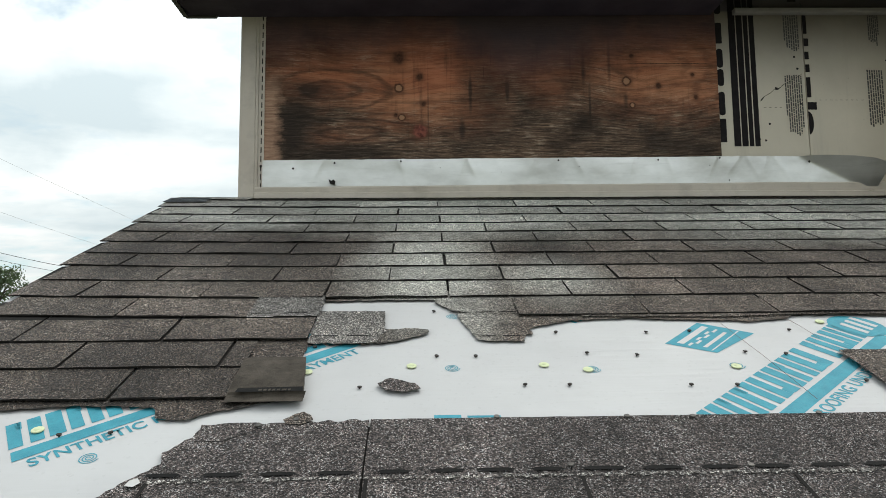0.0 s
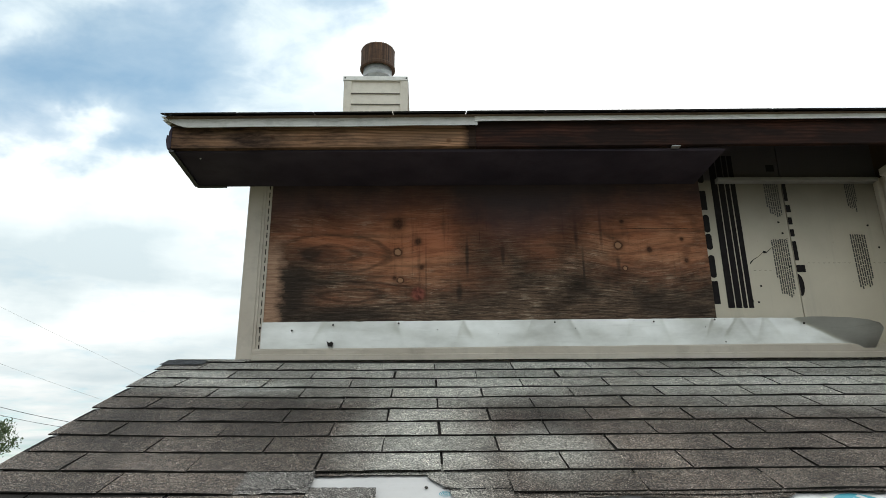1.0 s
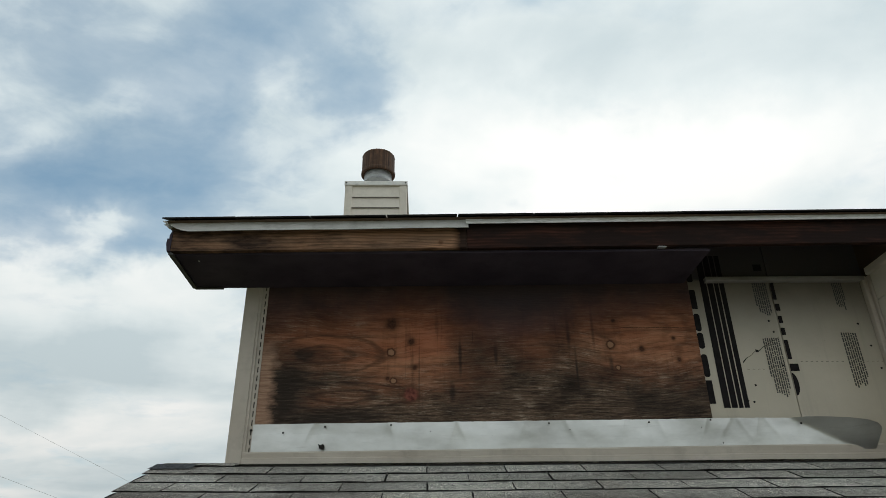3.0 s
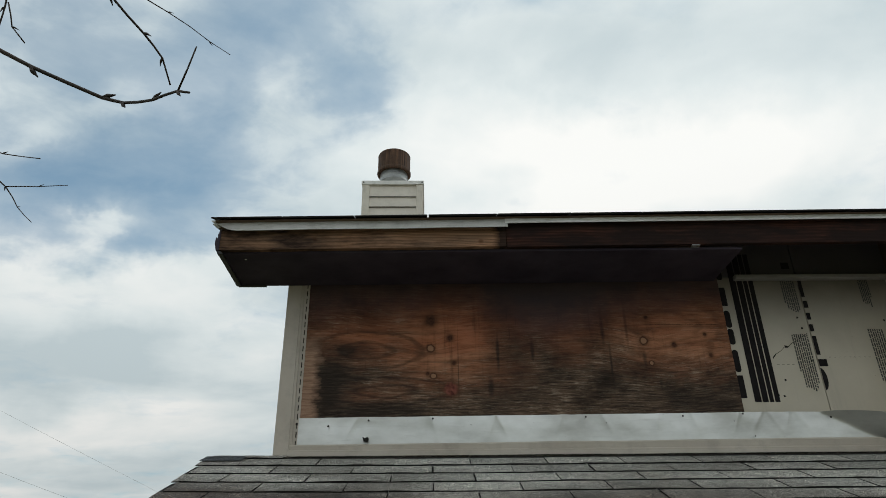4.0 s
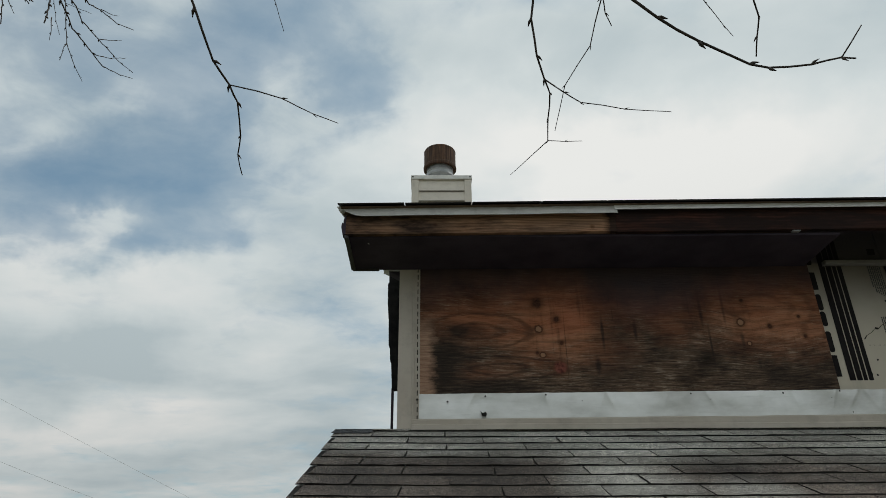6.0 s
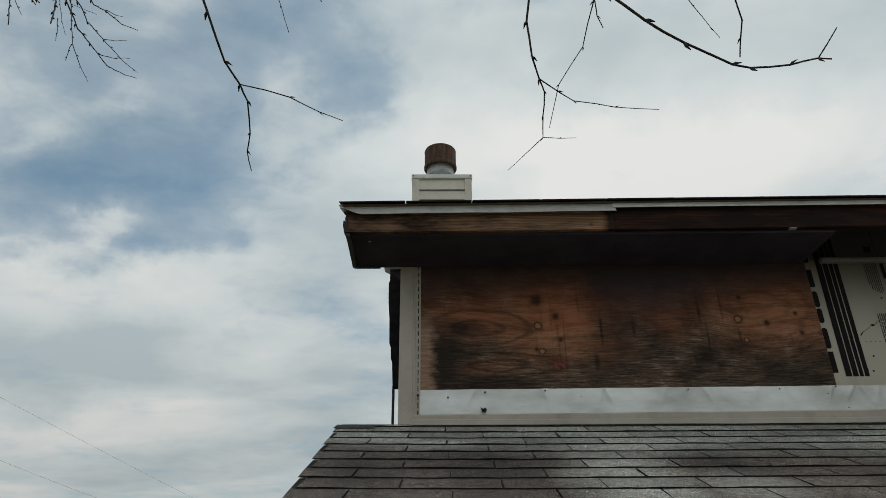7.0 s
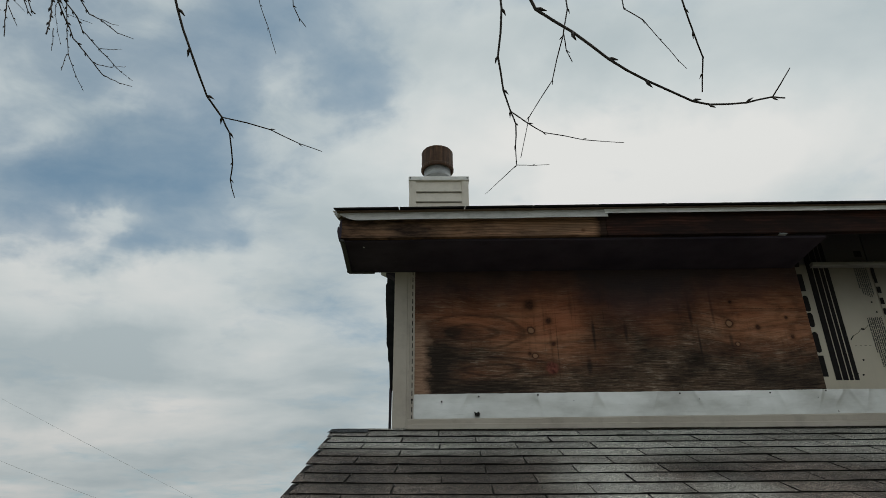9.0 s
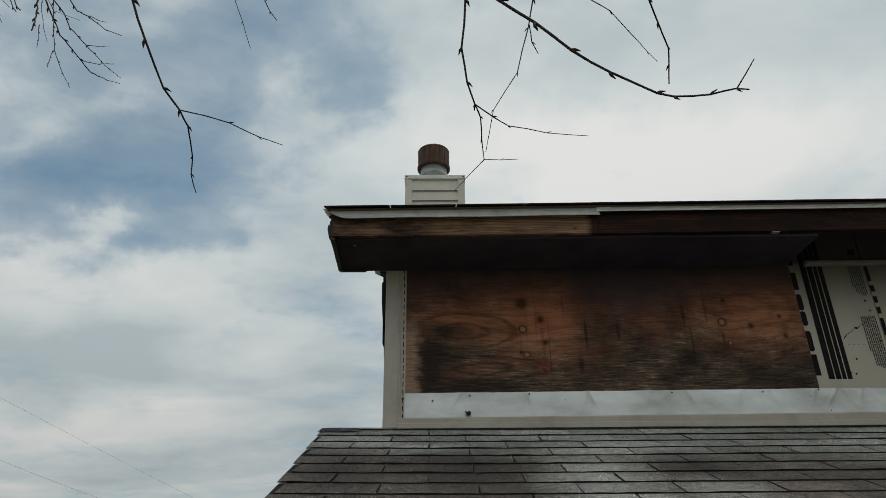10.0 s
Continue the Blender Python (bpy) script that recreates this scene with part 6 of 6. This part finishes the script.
for r in range(40):
    y0 = FY + 0.03 + 0.135 * r
    k = -0.885 + (0.15 if r % 2 else 0.0)
    while k < 6.5:
        z0 = 5.504 + UP * (y0 - FY + 0.03) + rise(k)
        q = [ur.verts.new(c) for c in ((k, y0, z0 + 0.012), (k + 0.297, y0, z0 + 0.012), (k + 0.297, y0 + 0.15, z0 + 0.006 + UP * 0.15), (k, y0 + 0.15, z0 + 0.006 + UP * 0.15))]
        ur.faces.new(q)
        k += 0.304
tagged(part("shingle_field", ur, M_SHINGLE, upper, "weathered upper roof shingles"), kind="stuff")

# ---------------------------------------------------------------- chimney chase
CX0, CX1, CY0, CY1 = -0.688, -0.052, 6.32, 6.98
ch = thing("chimney_chase", "cream sided chimney chase with a round rusted vent cap", "chimney", at=(CX0, CY0, 6.9))
cb = Vector(ch.location)
part("core", local(box((CX0 + 0.02, CY0 + 0.02, 6.75), (CX1 - 0.02, CY1 - 0.02, 7.97)), cb), M_CREAM, ch)
edges = [7.985, 7.848] + [7.848 - 0.123 * k for k in range(1, 9)]
for zt, z in zip(edges, edges[1:]):
    bm = bmesh.new()
    vs = [bm.verts.new(p) for p in ((CX0 + 0.07, CY0 - 0.002, z), (CX1 - 0.07, CY0 - 0.002, z), (CX1 - 0.07, CY0 + 0.016, zt), (CX0 + 0.07, CY0 + 0.016, zt), (CX0 + 0.07, CY0 + 0.0195, z + 0.003), (CX1 - 0.07, CY0 + 0.0195, z + 0.003))]
    bm.faces.new([vs[i] for i in (0, 1, 2, 3)])
    bm.faces.new([vs[i] for i in (4, 5, 1, 0)])
    part("siding_board", local(bm, cb), M_CREAM, ch)
    # grey strip added as the shade under the board's lower edge
    part("siding_gap", local(box((CX0 + 0.07, CY0 + 0.001, z - 0.0045), (CX1 - 0.07, CY0 + 0.018, z - 0.0005)), cb), M_SHADED, ch)
    for sx, ex in ((CX0 + 0.012, CX0 + 0.019), (CX1 - 0.019, CX1 - 0.012)):
        part("siding_board", local(box((sx, CY0 + 0.07, z + 0.004), (ex, CY1 - 0.07, zt)), cb), M_CREAM, ch)
for x0 in (CX0, CX1 - 0.075):
    for y0 in (CY0 - 0.004, CY1 - 0.075):
        part("corner_board", local(box((x0, y0, 6.75), (x0 + 0.075, y0 + 0.075, 7.985), 0.003), cb), M_CREAM, ch)
cover = part("chase_cover", local(box((CX0 - 0.008, CY0 - 0.012, 7.985), (CX1 + 0.008, CY1 + 0.010, 8.034), 0.004), cb), M_WHITE_METAL, ch, "white metal chase cover")
for x in (CX0 + 0.012, CX1 - 0.012):
    nb = bmesh.new()
    lathe([(0.0001, 0.004), (0.008, 0.003), (0.009, 0.0)], (0, 0), 8, nb)
    for v in nb.verts:
        v.co = Vector((x + v.co.x, CY0 - 0.012 - v.co.z, 8.012 + v.co.y)) - cb
    part("screw", nb, M_NAIL_DARK, cover)
PX, PY = -0.380, 6.66
pipe = lathe([(0.150, 8.03), (0.150, 8.205), (0.1545, 8.207), (0.1545, 8.215), (0.150, 8.217), (0.150, 8.262), (0.153, 8.264), (0.153, 8.270), (0.150, 8.272), (0.150, 8.38)], (PX, PY), 40)
part("vent_pipe", local(pipe, cb), M_DULL_ZINC, ch, "galvanised vent pipe", True)
capm = lathe([(0.130, 8.325), (0.174, 8.314), (0.184, 8.322), (0.184, 8.348), (0.177, 8.358), (0.177, 8.542), (0.180, 8.549), (0.172, 8.566), (0.12, 8.576), (0.001, 8.579)], (PX, PY), 72, None, 0.012)
part("vent_cap", local(capm, cb), M_RUST, ch, "rusted ribbed vent cap")

# ---------------------------------------------------------------- burnt frame behind the house
fr = thing("felt_frame", "black felt-covered timber frame standing behind the house", "frame", at=(-0.80, 6.9, 3.9))
fo = Vector(fr.location)
fe = bmesh.new()
outl = [(-0.45, 5.86), (-0.88, 5.86), (-0.893, 6.15), (-0.905, 6.17), (-0.910, 6.30), (-0.925, 6.34), (-0.930, 6.60), (-0.945, 6.80), (-0.948, 7.02), (-0.935, 7.04), (-0.94, 7.30), (-0.45, 7.36)]
v0 = [fe.verts.new(Vector((x, 6.90, z)) - fo) for x, z in outl]
v1 = [fe.verts.new(Vector((x, 6.96, z)) - fo) for x, z in outl]
fe.faces.new(v0)
fe.faces.new(v1[::-1])
for i in range(len(outl)):
    fe.faces.new((v0[i], v0[(i + 1) % len(outl)], v1[(i + 1) % len(outl)], v1[i]))
bmesh.ops.recalc_face_normals(fe, faces=fe.faces)
part("felt_panel", fe, M_FELT, fr, "ragged black felt")
part("post", local(box((-0.885, 6.91, 2.9), (-0.860, 6.95, 5.88), 0.003), fo), M_SOOT, fr)
part("rail", local(box((-0.862, 6.912, 5.16), (-0.45, 6.948, 5.24), 0.003), fo), M_GREY_METAL, fr)

# ---------------------------------------------------------------- bare trees
trng = random.Random(5)


def twig(points, r0, r1, parent, buds=True, name="twig"):
    """A thin shoot through a few control points, bent a little between them, with buds on alternate sides."""
    pts = [Vector(p) for p in points]
    path = []
    for a, b in zip(pts, pts[1:]):
        n = max(2, int((b - a).length / 0.018))
        n = min(n, 9)
        for i in range(n):
            w = (b - a).length * 0.018
            path.append(a.lerp(b, i / n) + (Vector((trng.uniform(-w, w), trng.uniform(-w, w), trng.uniform(-w, w))) if i else Vector()))
    path.append(pts[-1])
    n = len(path)
    radii = [0.78 * (r0 + (r1 - r0) * i / (n - 1)) for i in range(n)]
    bm = tube(path, radii, 6)
    if buds:
        side = 1
        for i in range(2, n - 1, 2):
            d = (path[i + 1] - path[i]).normalized()
            s = d.cross(Vector((0, 1, 0))).normalized() * side
            side = -side
            r = radii[i]
            tip = path[i] + d * (4.5 * r + 0.002) + s * (3.0 * r + 0.001)
            tube([path[i], path[i] + d * 2.0 * r + s * 2.0 * r, tip], [1.1 * r, 1.3 * r, 0.25 * r], 5, bm)
    ob = part(name, bm, M_TWIG, parent, "", True)
    return ob


near_tree = thing("bare_tree", "leafless tree whose thin budded twigs hang over the roof", "tree", at=(-1.75, -2.2, 0.0))
to = Vector(near_tree.location)


def rel(points, org):
    return [tuple(Vector(p) - org) for p in points]


part("trunk", tube(rel([(-1.75, -2.2, -0.1), (-1.73, -2.18, 1.2), (-1.78, -2.1, 2.6), (-1.70, -2.0, 4.2), (-1.66, -1.9, 6.4), (-1.75, -1.8, 8.5)], to), [0.19, 0.15, 0.13, 0.105, 0.07, 0.03], 14), M_BARK, near_tree, "grey-brown trunk", True)
part("limb", tube(rel([(-1.70, -2.0, 4.2), (-1.45, -1.3, 4.75), (-1.05, -0.5, 5.05), (-0.72, 0.10, 5.12), (-0.40, 0.36, 5.10), (-0.12, 0.46, 5.02), (0.15, 0.52, 4.98)], to), [0.055, 0.042, 0.030, 0.020, 0.014, 0.008, 0.003], 10), M_BARK, near_tree, "", True)
part("limb", tube(rel([(-1.66, -1.9, 6.2), (-1.1, -1.2, 7.0), (-0.4, -0.9, 7.5)], to), [0.05, 0.03, 0.008], 8), M_BARK, near_tree, "", True)
part("limb", tube(rel([(-1.70, -1.95, 5.2), (-2.4, -2.3, 6.2), (-2.9, -2.5, 7.3)], to), [0.05, 0.03, 0.008], 8), M_BARK, near_tree, "", True)
twig(rel([(-0.74, 0.12, 5.12), (-0.735, 0.36, 4.75), (-0.7141, 0.475, 4.5091), (-0.7034, 0.495, 4.4768), (-0.691, 0.527, 4.4433), (-0.6798, 0.5474, 4.4322), (-0.6745, 0.5612, 4.4227), (-0.6787, 0.5974, 4.4087), (-0.6863, 0.62, 4.4024), (-0.685, 0.6394, 4.3904)], to), 0.003, 0.0007, near_tree)
twig(rel([(-0.6798, 0.5474, 4.4322), (-0.6302, 0.553, 4.4207), (-0.6019, 0.565, 4.4119), (-0.5795, 0.577, 4.41)], to), 0.0009, 0.0005, near_tree)
twig(rel([(-0.42, 0.34, 5.1), (-0.4, 0.42, 4.8), (-0.3902, 0.495, 4.5318), (-0.3944, 0.515, 4.4855), (-0.3886, 0.533, 4.4564), (-0.3805, 0.547, 4.4399), (-0.3744, 0.557, 4.4311), (-0.3658, 0.6291, 4.4271), (-0.3817, 0.675, 4.4339), (-0.3949, 0.7211, 4.4438)], to), 0.0028, 0.0004, near_tree)
twig(rel([(-0.3805, 0.547, 4.4399), (-0.3625, 0.548, 4.4247), (-0.3463, 0.5539, 4.4177), (-0.3108, 0.538, 4.3974), (-0.2744, 0.5236, 4.3835)], to), 0.001, 0.0004, near_tree)
twig(rel([(-0.3658, 0.6291, 4.4271), (-0.3449, 0.64, 4.4338), (-0.3247, 0.6458, 4.4387)], to), 0.0006, 0.0004, near_tree)
twig(rel([(-0.3, 0.4, 5.07), (-0.305, 0.46, 4.8), (-0.3202, 0.5, 4.5374), (-0.3254, 0.512, 4.5099), (-0.3371, 0.53, 4.4667), (-0.3619, 0.5452, 4.4309), (-0.3685, 0.5779, 4.4023)], to), 0.0022, 0.0004, near_tree)
twig(rel([(-0.3242, 0.512, 4.5146), (-0.3214, 0.52, 4.4981), (-0.3142, 0.5283, 4.49)], to), 0.0008, 0.0006, near_tree)
twig(rel([(-0.6, 0.22, 5.11), (-0.47, 0.41, 4.72), (-0.363, 0.455, 4.49), (-0.3291, 0.459, 4.4653), (-0.2972, 0.4622, 4.4347), (-0.2621, 0.4709, 4.4169), (-0.2181, 0.48, 4.3998), (-0.2037, 0.4785, 4.3948), (-0.1778, 0.4622, 4.384), (-0.1592, 0.4516, 4.3821), (-0.1507, 0.4478, 4.3778)], to), 0.0034, 0.0009, near_tree)
twig(rel([(-0.1592, 0.4516, 4.3821), (-0.1465, 0.4358, 4.4015)], to), 0.0008, 0.0006, near_tree)
twig(rel([(-0.26, 0.42, 5.06), (-0.29, 0.46, 4.74), (-0.2663, 0.485, 4.522), (-0.2407, 0.505, 4.527), (-0.2151, 0.532, 4.5258), (-0.1748, 0.5679, 4.5155)], to), 0.0018, 0.0004, near_tree)
twig(rel([(-0.15, 0.45, 5.03), (-0.22, 0.42, 4.72), (-0.2284, 0.435, 4.4697), (-0.2155, 0.455, 4.4619), (-0.2006, 0.477, 4.451), (-0.1945, 0.497, 4.4477), (-0.1919, 0.5108, 4.4361)], to), 0.0018, 0.0008, near_tree)
twig(rel([(-0.66, 0.16, 5.12), (-0.7, 0.6, 4.95), (-0.7471, 0.82, 4.8708), (-0.7316, 0.83, 4.8306), (-0.7188, 0.8491, 4.7909)], to), 0.0018, 0.0006, near_tree)
twig(rel([(-0.62, 0.2, 5.12), (-0.64, 0.55, 4.95), (-0.6601, 0.7, 4.7454), (-0.6508, 0.705, 4.7266), (-0.6411, 0.7102, 4.7147)], to), 0.0017, 0.0007, near_tree)

far_tree = thing("bare_tree", "leafless tree with fine drooping twigs beside the house", "tree", at=(-4.6, 1.2, 0.0))
to = Vector(far_tree.location)
part("trunk", tube(rel([(-4.6, 1.2, -0.1), (-4.55, 1.25, 2.0), (-4.6, 1.3, 4.0), (-4.5, 1.35, 6.0), (-4.55, 1.4, 9.0)], to), [0.17, 0.14, 0.12, 0.09, 0.03], 14), M_BARK, far_tree, "grey-brown trunk", True)
part("limb", tube(rel([(-4.5, 1.32, 5.2), (-3.6, 1.5, 6.4), (-2.7, 1.7, 6.75), (-2.0, 1.9, 6.65), (-1.75, 1.95, 6.45)], to), [0.05, 0.035, 0.02, 0.010, 0.004], 9), M_BARK, far_tree, "", True)
part("limb", tube(rel([(-4.55, 1.38, 6.8), (-5.3, 0.9, 7.8), (-6.0, 0.6, 9.0)], to), [0.05, 0.03, 0.008], 8), M_BARK, far_tree, "", True)
twig(rel([(-1.75, 1.95, 6.45), (-1.774, 1.818, 6.043), (-1.784, 1.762, 5.863), (-1.762, 1.755, 5.763), (-1.744, 1.731, 5.676)], to), 0.006, 0.003, far_tree)
twig(rel([(-1.85, 1.93, 6.52), (-1.806, 1.834, 6.075), (-1.787, 1.793, 5.895), (-1.757, 1.856, 5.823), (-1.745, 1.872, 5.79), (-1.706, 1.96, 5.758), (-1.684, 2.003, 5.736), (-1.655, 2.074, 5.756), (-1.633, 2.13, 5.786)], to), 0.006, 0.0014, far_tree)
twig(rel([(-1.9, 1.92, 6.56), (-1.823, 1.857, 6.114), (-1.79, 1.83, 5.934), (-1.764, 1.887, 5.909), (-1.746, 1.913, 5.865), (-1.713, 1.985, 5.847), (-1.673, 2.062, 5.82), (-1.636, 2.13, 5.814)], to), 0.005, 0.0012, far_tree)
twig(rel([(-1.78, 1.95, 6.48), (-1.78, 1.917, 6.19), (-1.78, 1.903, 6.01), (-1.758, 1.942, 5.978), (-1.74, 1.99, 5.998), (-1.706, 2.062, 5.999), (-1.69, 2.102, 6.02), (-1.674, 2.13, 6.032)], to), 0.005, 0.0016, far_tree)
twig(rel([(-1.8, 1.94, 6.5), (-1.792, 1.87, 6.125), (-1.789, 1.84, 5.945), (-1.753, 1.846, 5.786), (-1.735, 1.851, 5.712), (-1.718, 1.82, 5.598)], to), 0.004, 0.0014, far_tree)
twig(rel([(-1.734, 1.851, 5.704), (-1.712, 1.877, 5.646), (-1.687, 1.921, 5.592)], to), 0.0022, 0.001, far_tree)
twig(rel([(-2.1, 1.87, 6.66), (-1.902, 1.691, 5.888), (-1.817, 1.614, 5.708), (-1.793, 1.611, 5.596), (-1.783, 1.61, 5.551)], to), 0.004, 0.002, far_tree)
twig(rel([(-1.809, 1.616, 5.685), (-1.786, 1.625, 5.641), (-1.771, 1.632, 5.614)], to), 0.0022, 0.001, far_tree)
twig(rel([(-2.05, 1.89, 6.65), (-1.866, 1.717, 5.918), (-1.787, 1.643, 5.738), (-1.767, 1.65, 5.696), (-1.756, 1.656, 5.682)], to), 0.004, 0.002, far_tree)
twig(rel([(-2, 1.9, 6.65), (-1.845, 1.725, 5.925), (-1.779, 1.65, 5.745), (-1.762, 1.656, 5.707), (-1.755, 1.67, 5.704)], to), 0.004, 0.0022, far_tree)
twig(rel([(-1.712, 1.99, 5.851), (-1.698, 2.036, 5.888), (-1.683, 2.084, 5.935)], to), 0.0022, 0.001, far_tree)
twig(rel([(-1.703, 1.968, 5.759), (-1.686, 2.023, 5.792), (-1.661, 2.102, 5.862)], to), 0.0022, 0.001, far_tree)
twig(rel([(-1.74, 1.993, 6.003), (-1.721, 2.041, 6.024), (-1.711, 2.069, 6.046)], to), 0.0022, 0.001, far_tree)
twig(rel([(-1.76, 1.95, 6.46), (-1.774, 1.832, 6.037), (-1.78, 1.782, 5.857), (-1.755, 1.796, 5.751), (-1.742, 1.816, 5.706)], to), 0.0022, 0.001, far_tree)
twig(rel([(-1.755, 1.772, 5.741), (-1.731, 1.762, 5.631)], to), 0.0022, 0.001, far_tree)
twig(rel([(-2.3, 1.82, 6.68), (-1.984, 1.666, 5.873), (-1.849, 1.6, 5.693), (-1.815, 1.604, 5.651)], to), 0.0022, 0.001, far_tree)
twig(rel([(-2.2, 1.85, 6.67), (-1.924, 1.692, 5.899), (-1.806, 1.625, 5.719), (-1.773, 1.645, 5.69)], to), 0.0022, 0.001, far_tree)
twig(rel([(-1.8, 1.94, 6.5), (-1.792, 1.846, 6.089), (-1.788, 1.806, 5.909), (-1.774, 1.843, 5.878), (-1.761, 1.895, 5.908), (-1.745, 1.955, 5.942)], to), 0.0022, 0.001, far_tree)

# ---------------------------------------------------------------- distance: leafy tree tops and utility lines


def leafy_tree(name, base, height, spread, seed, label):
    r = random.Random(seed)
    t = thing(name, label, "tree", at=base)
    part("trunk", tube([(0, 0, -0.1), (0.1, 0, height * 0.3), (-0.1, 0.1, height * 0.6), (0, 0, height * 0.85)], [0.25, 0.2, 0.14, 0.05], 10), M_BARK, t, "", True)
    crown = bmesh.new()
    for b in range(26):
        a = r.uniform(0, 2 * math.pi)
        el = r.uniform(-0.15, 1.0)
        reach = spread * r.uniform(0.55, 1.0)
        tip = Vector((math.cos(a) * reach * math.cos(el), math.sin(a) * reach * math.cos(el), height * 0.66 + reach * 0.75 * math.sin(el)))
        root = Vector((0, 0, height * r.uniform(0.45, 0.75)))
        mid = root.lerp(tip, 0.55) + Vector((0, 0, r.uniform(0.0, 0.25)))
        tube([root, mid, tip], [0.05, 0.03, 0.008], 5, crown)
        for c in range(5):
            o = root.lerp(tip, r.uniform(0.55, 1.05)) + Vector((r.uniform(-1, 1), r.uniform(-1, 1), r.uniform(-0.6, 0.8))) * spread * 0.14
            for l in range(30):
                p = o + Vector((r.gauss(0, 1), r.gauss(0, 1), r.gauss(0, 0.75))) * spread * 0.085
                d = Vector((r.uniform(-1, 1), r.uniform(-1, 1), r.uniform(-1, 1))).normalized()
                e = d.orthogonal().normalized()
                s = r.uniform(0.05, 0.10)
                f = crown.faces.new([crown.verts.new(q) for q in (p - d * s, p + e * s * 0.45, p + d * s, p - e * s * 0.45)])
                f.material_index = 1
    part("crown", crown, [M_BARK, M_LEAF], t, "thin green crown")
    return t


leafy_tree("street_tree", (-22.9, 38.0, 0.0), 9.5, 2.0, 3, "distant green tree behind the roof edge")
leafy_tree("street_tree", (-25.5, 41.0, 0.0), 6.6, 2.2, 8, "distant green tree near the utility line")
POLE = (-30.0, 38.0)
pl = thing("utility_pole", "distant wooden utility pole with crossarm", "utility pole", at=(POLE[0], POLE[1], 0))
part("pole", tube([(0, 0, -0.2), (0, 0, 17.5)], [0.17, 0.11], 10), M_BARK, pl)
part("crossarm", box((-0.08, -1.2, 13.2), (0.08, 1.2, 13.35), 0.01), M_BARK, pl)
P2 = (2.0, 46.0)
pl2 = thing("utility_pole", "distant wooden utility pole behind the house", "utility pole", at=(P2[0], P2[1], 0))
part("pole", tube([(0, 0, -0.2), (0, 0, 9.5)], [0.17, 0.11], 10), M_BARK, pl2)
for i, (a, b, r) in enumerate((((-0.511, 0.855, 0.0905), (-0.455, 0.887, 0.0770), 0.014), ((-0.511, 0.856, 0.0815), (-0.464, 0.883, 0.0708), 0.011), ((-0.516, 0.828, 0.218), (-0.305, 0.945, 0.115), 0.0065), ((-0.508, 0.848, 0.148), (-0.409, 0.906, 0.111), 0.0075))):
    eye = Vector((0.08, 0.28, 4.15)) if i < 2 else Vector((-0.54, -0.04, 3.98))
    A, B = eye + Vector(a) * 45.0, eye + Vector(b) * 45.0
    d = B - A
    top = Vector((POLE[0], POLE[1], (13.3, 12.6, 16.8, 15.6)[i]))
    pts = [top] + [A + d * t + Vector((0, 0, 0.10 * (t * t - t))) for t in np.linspace(-0.2, 2.4 if i < 2 else 1.5, 14)]
    tagged(link_mesh("utility_wire", tube(pts, r, 5), M_WIRE if i < 2 else M_CABLE), "thin black overhead cable in the distance", "cable", "overhead cables")
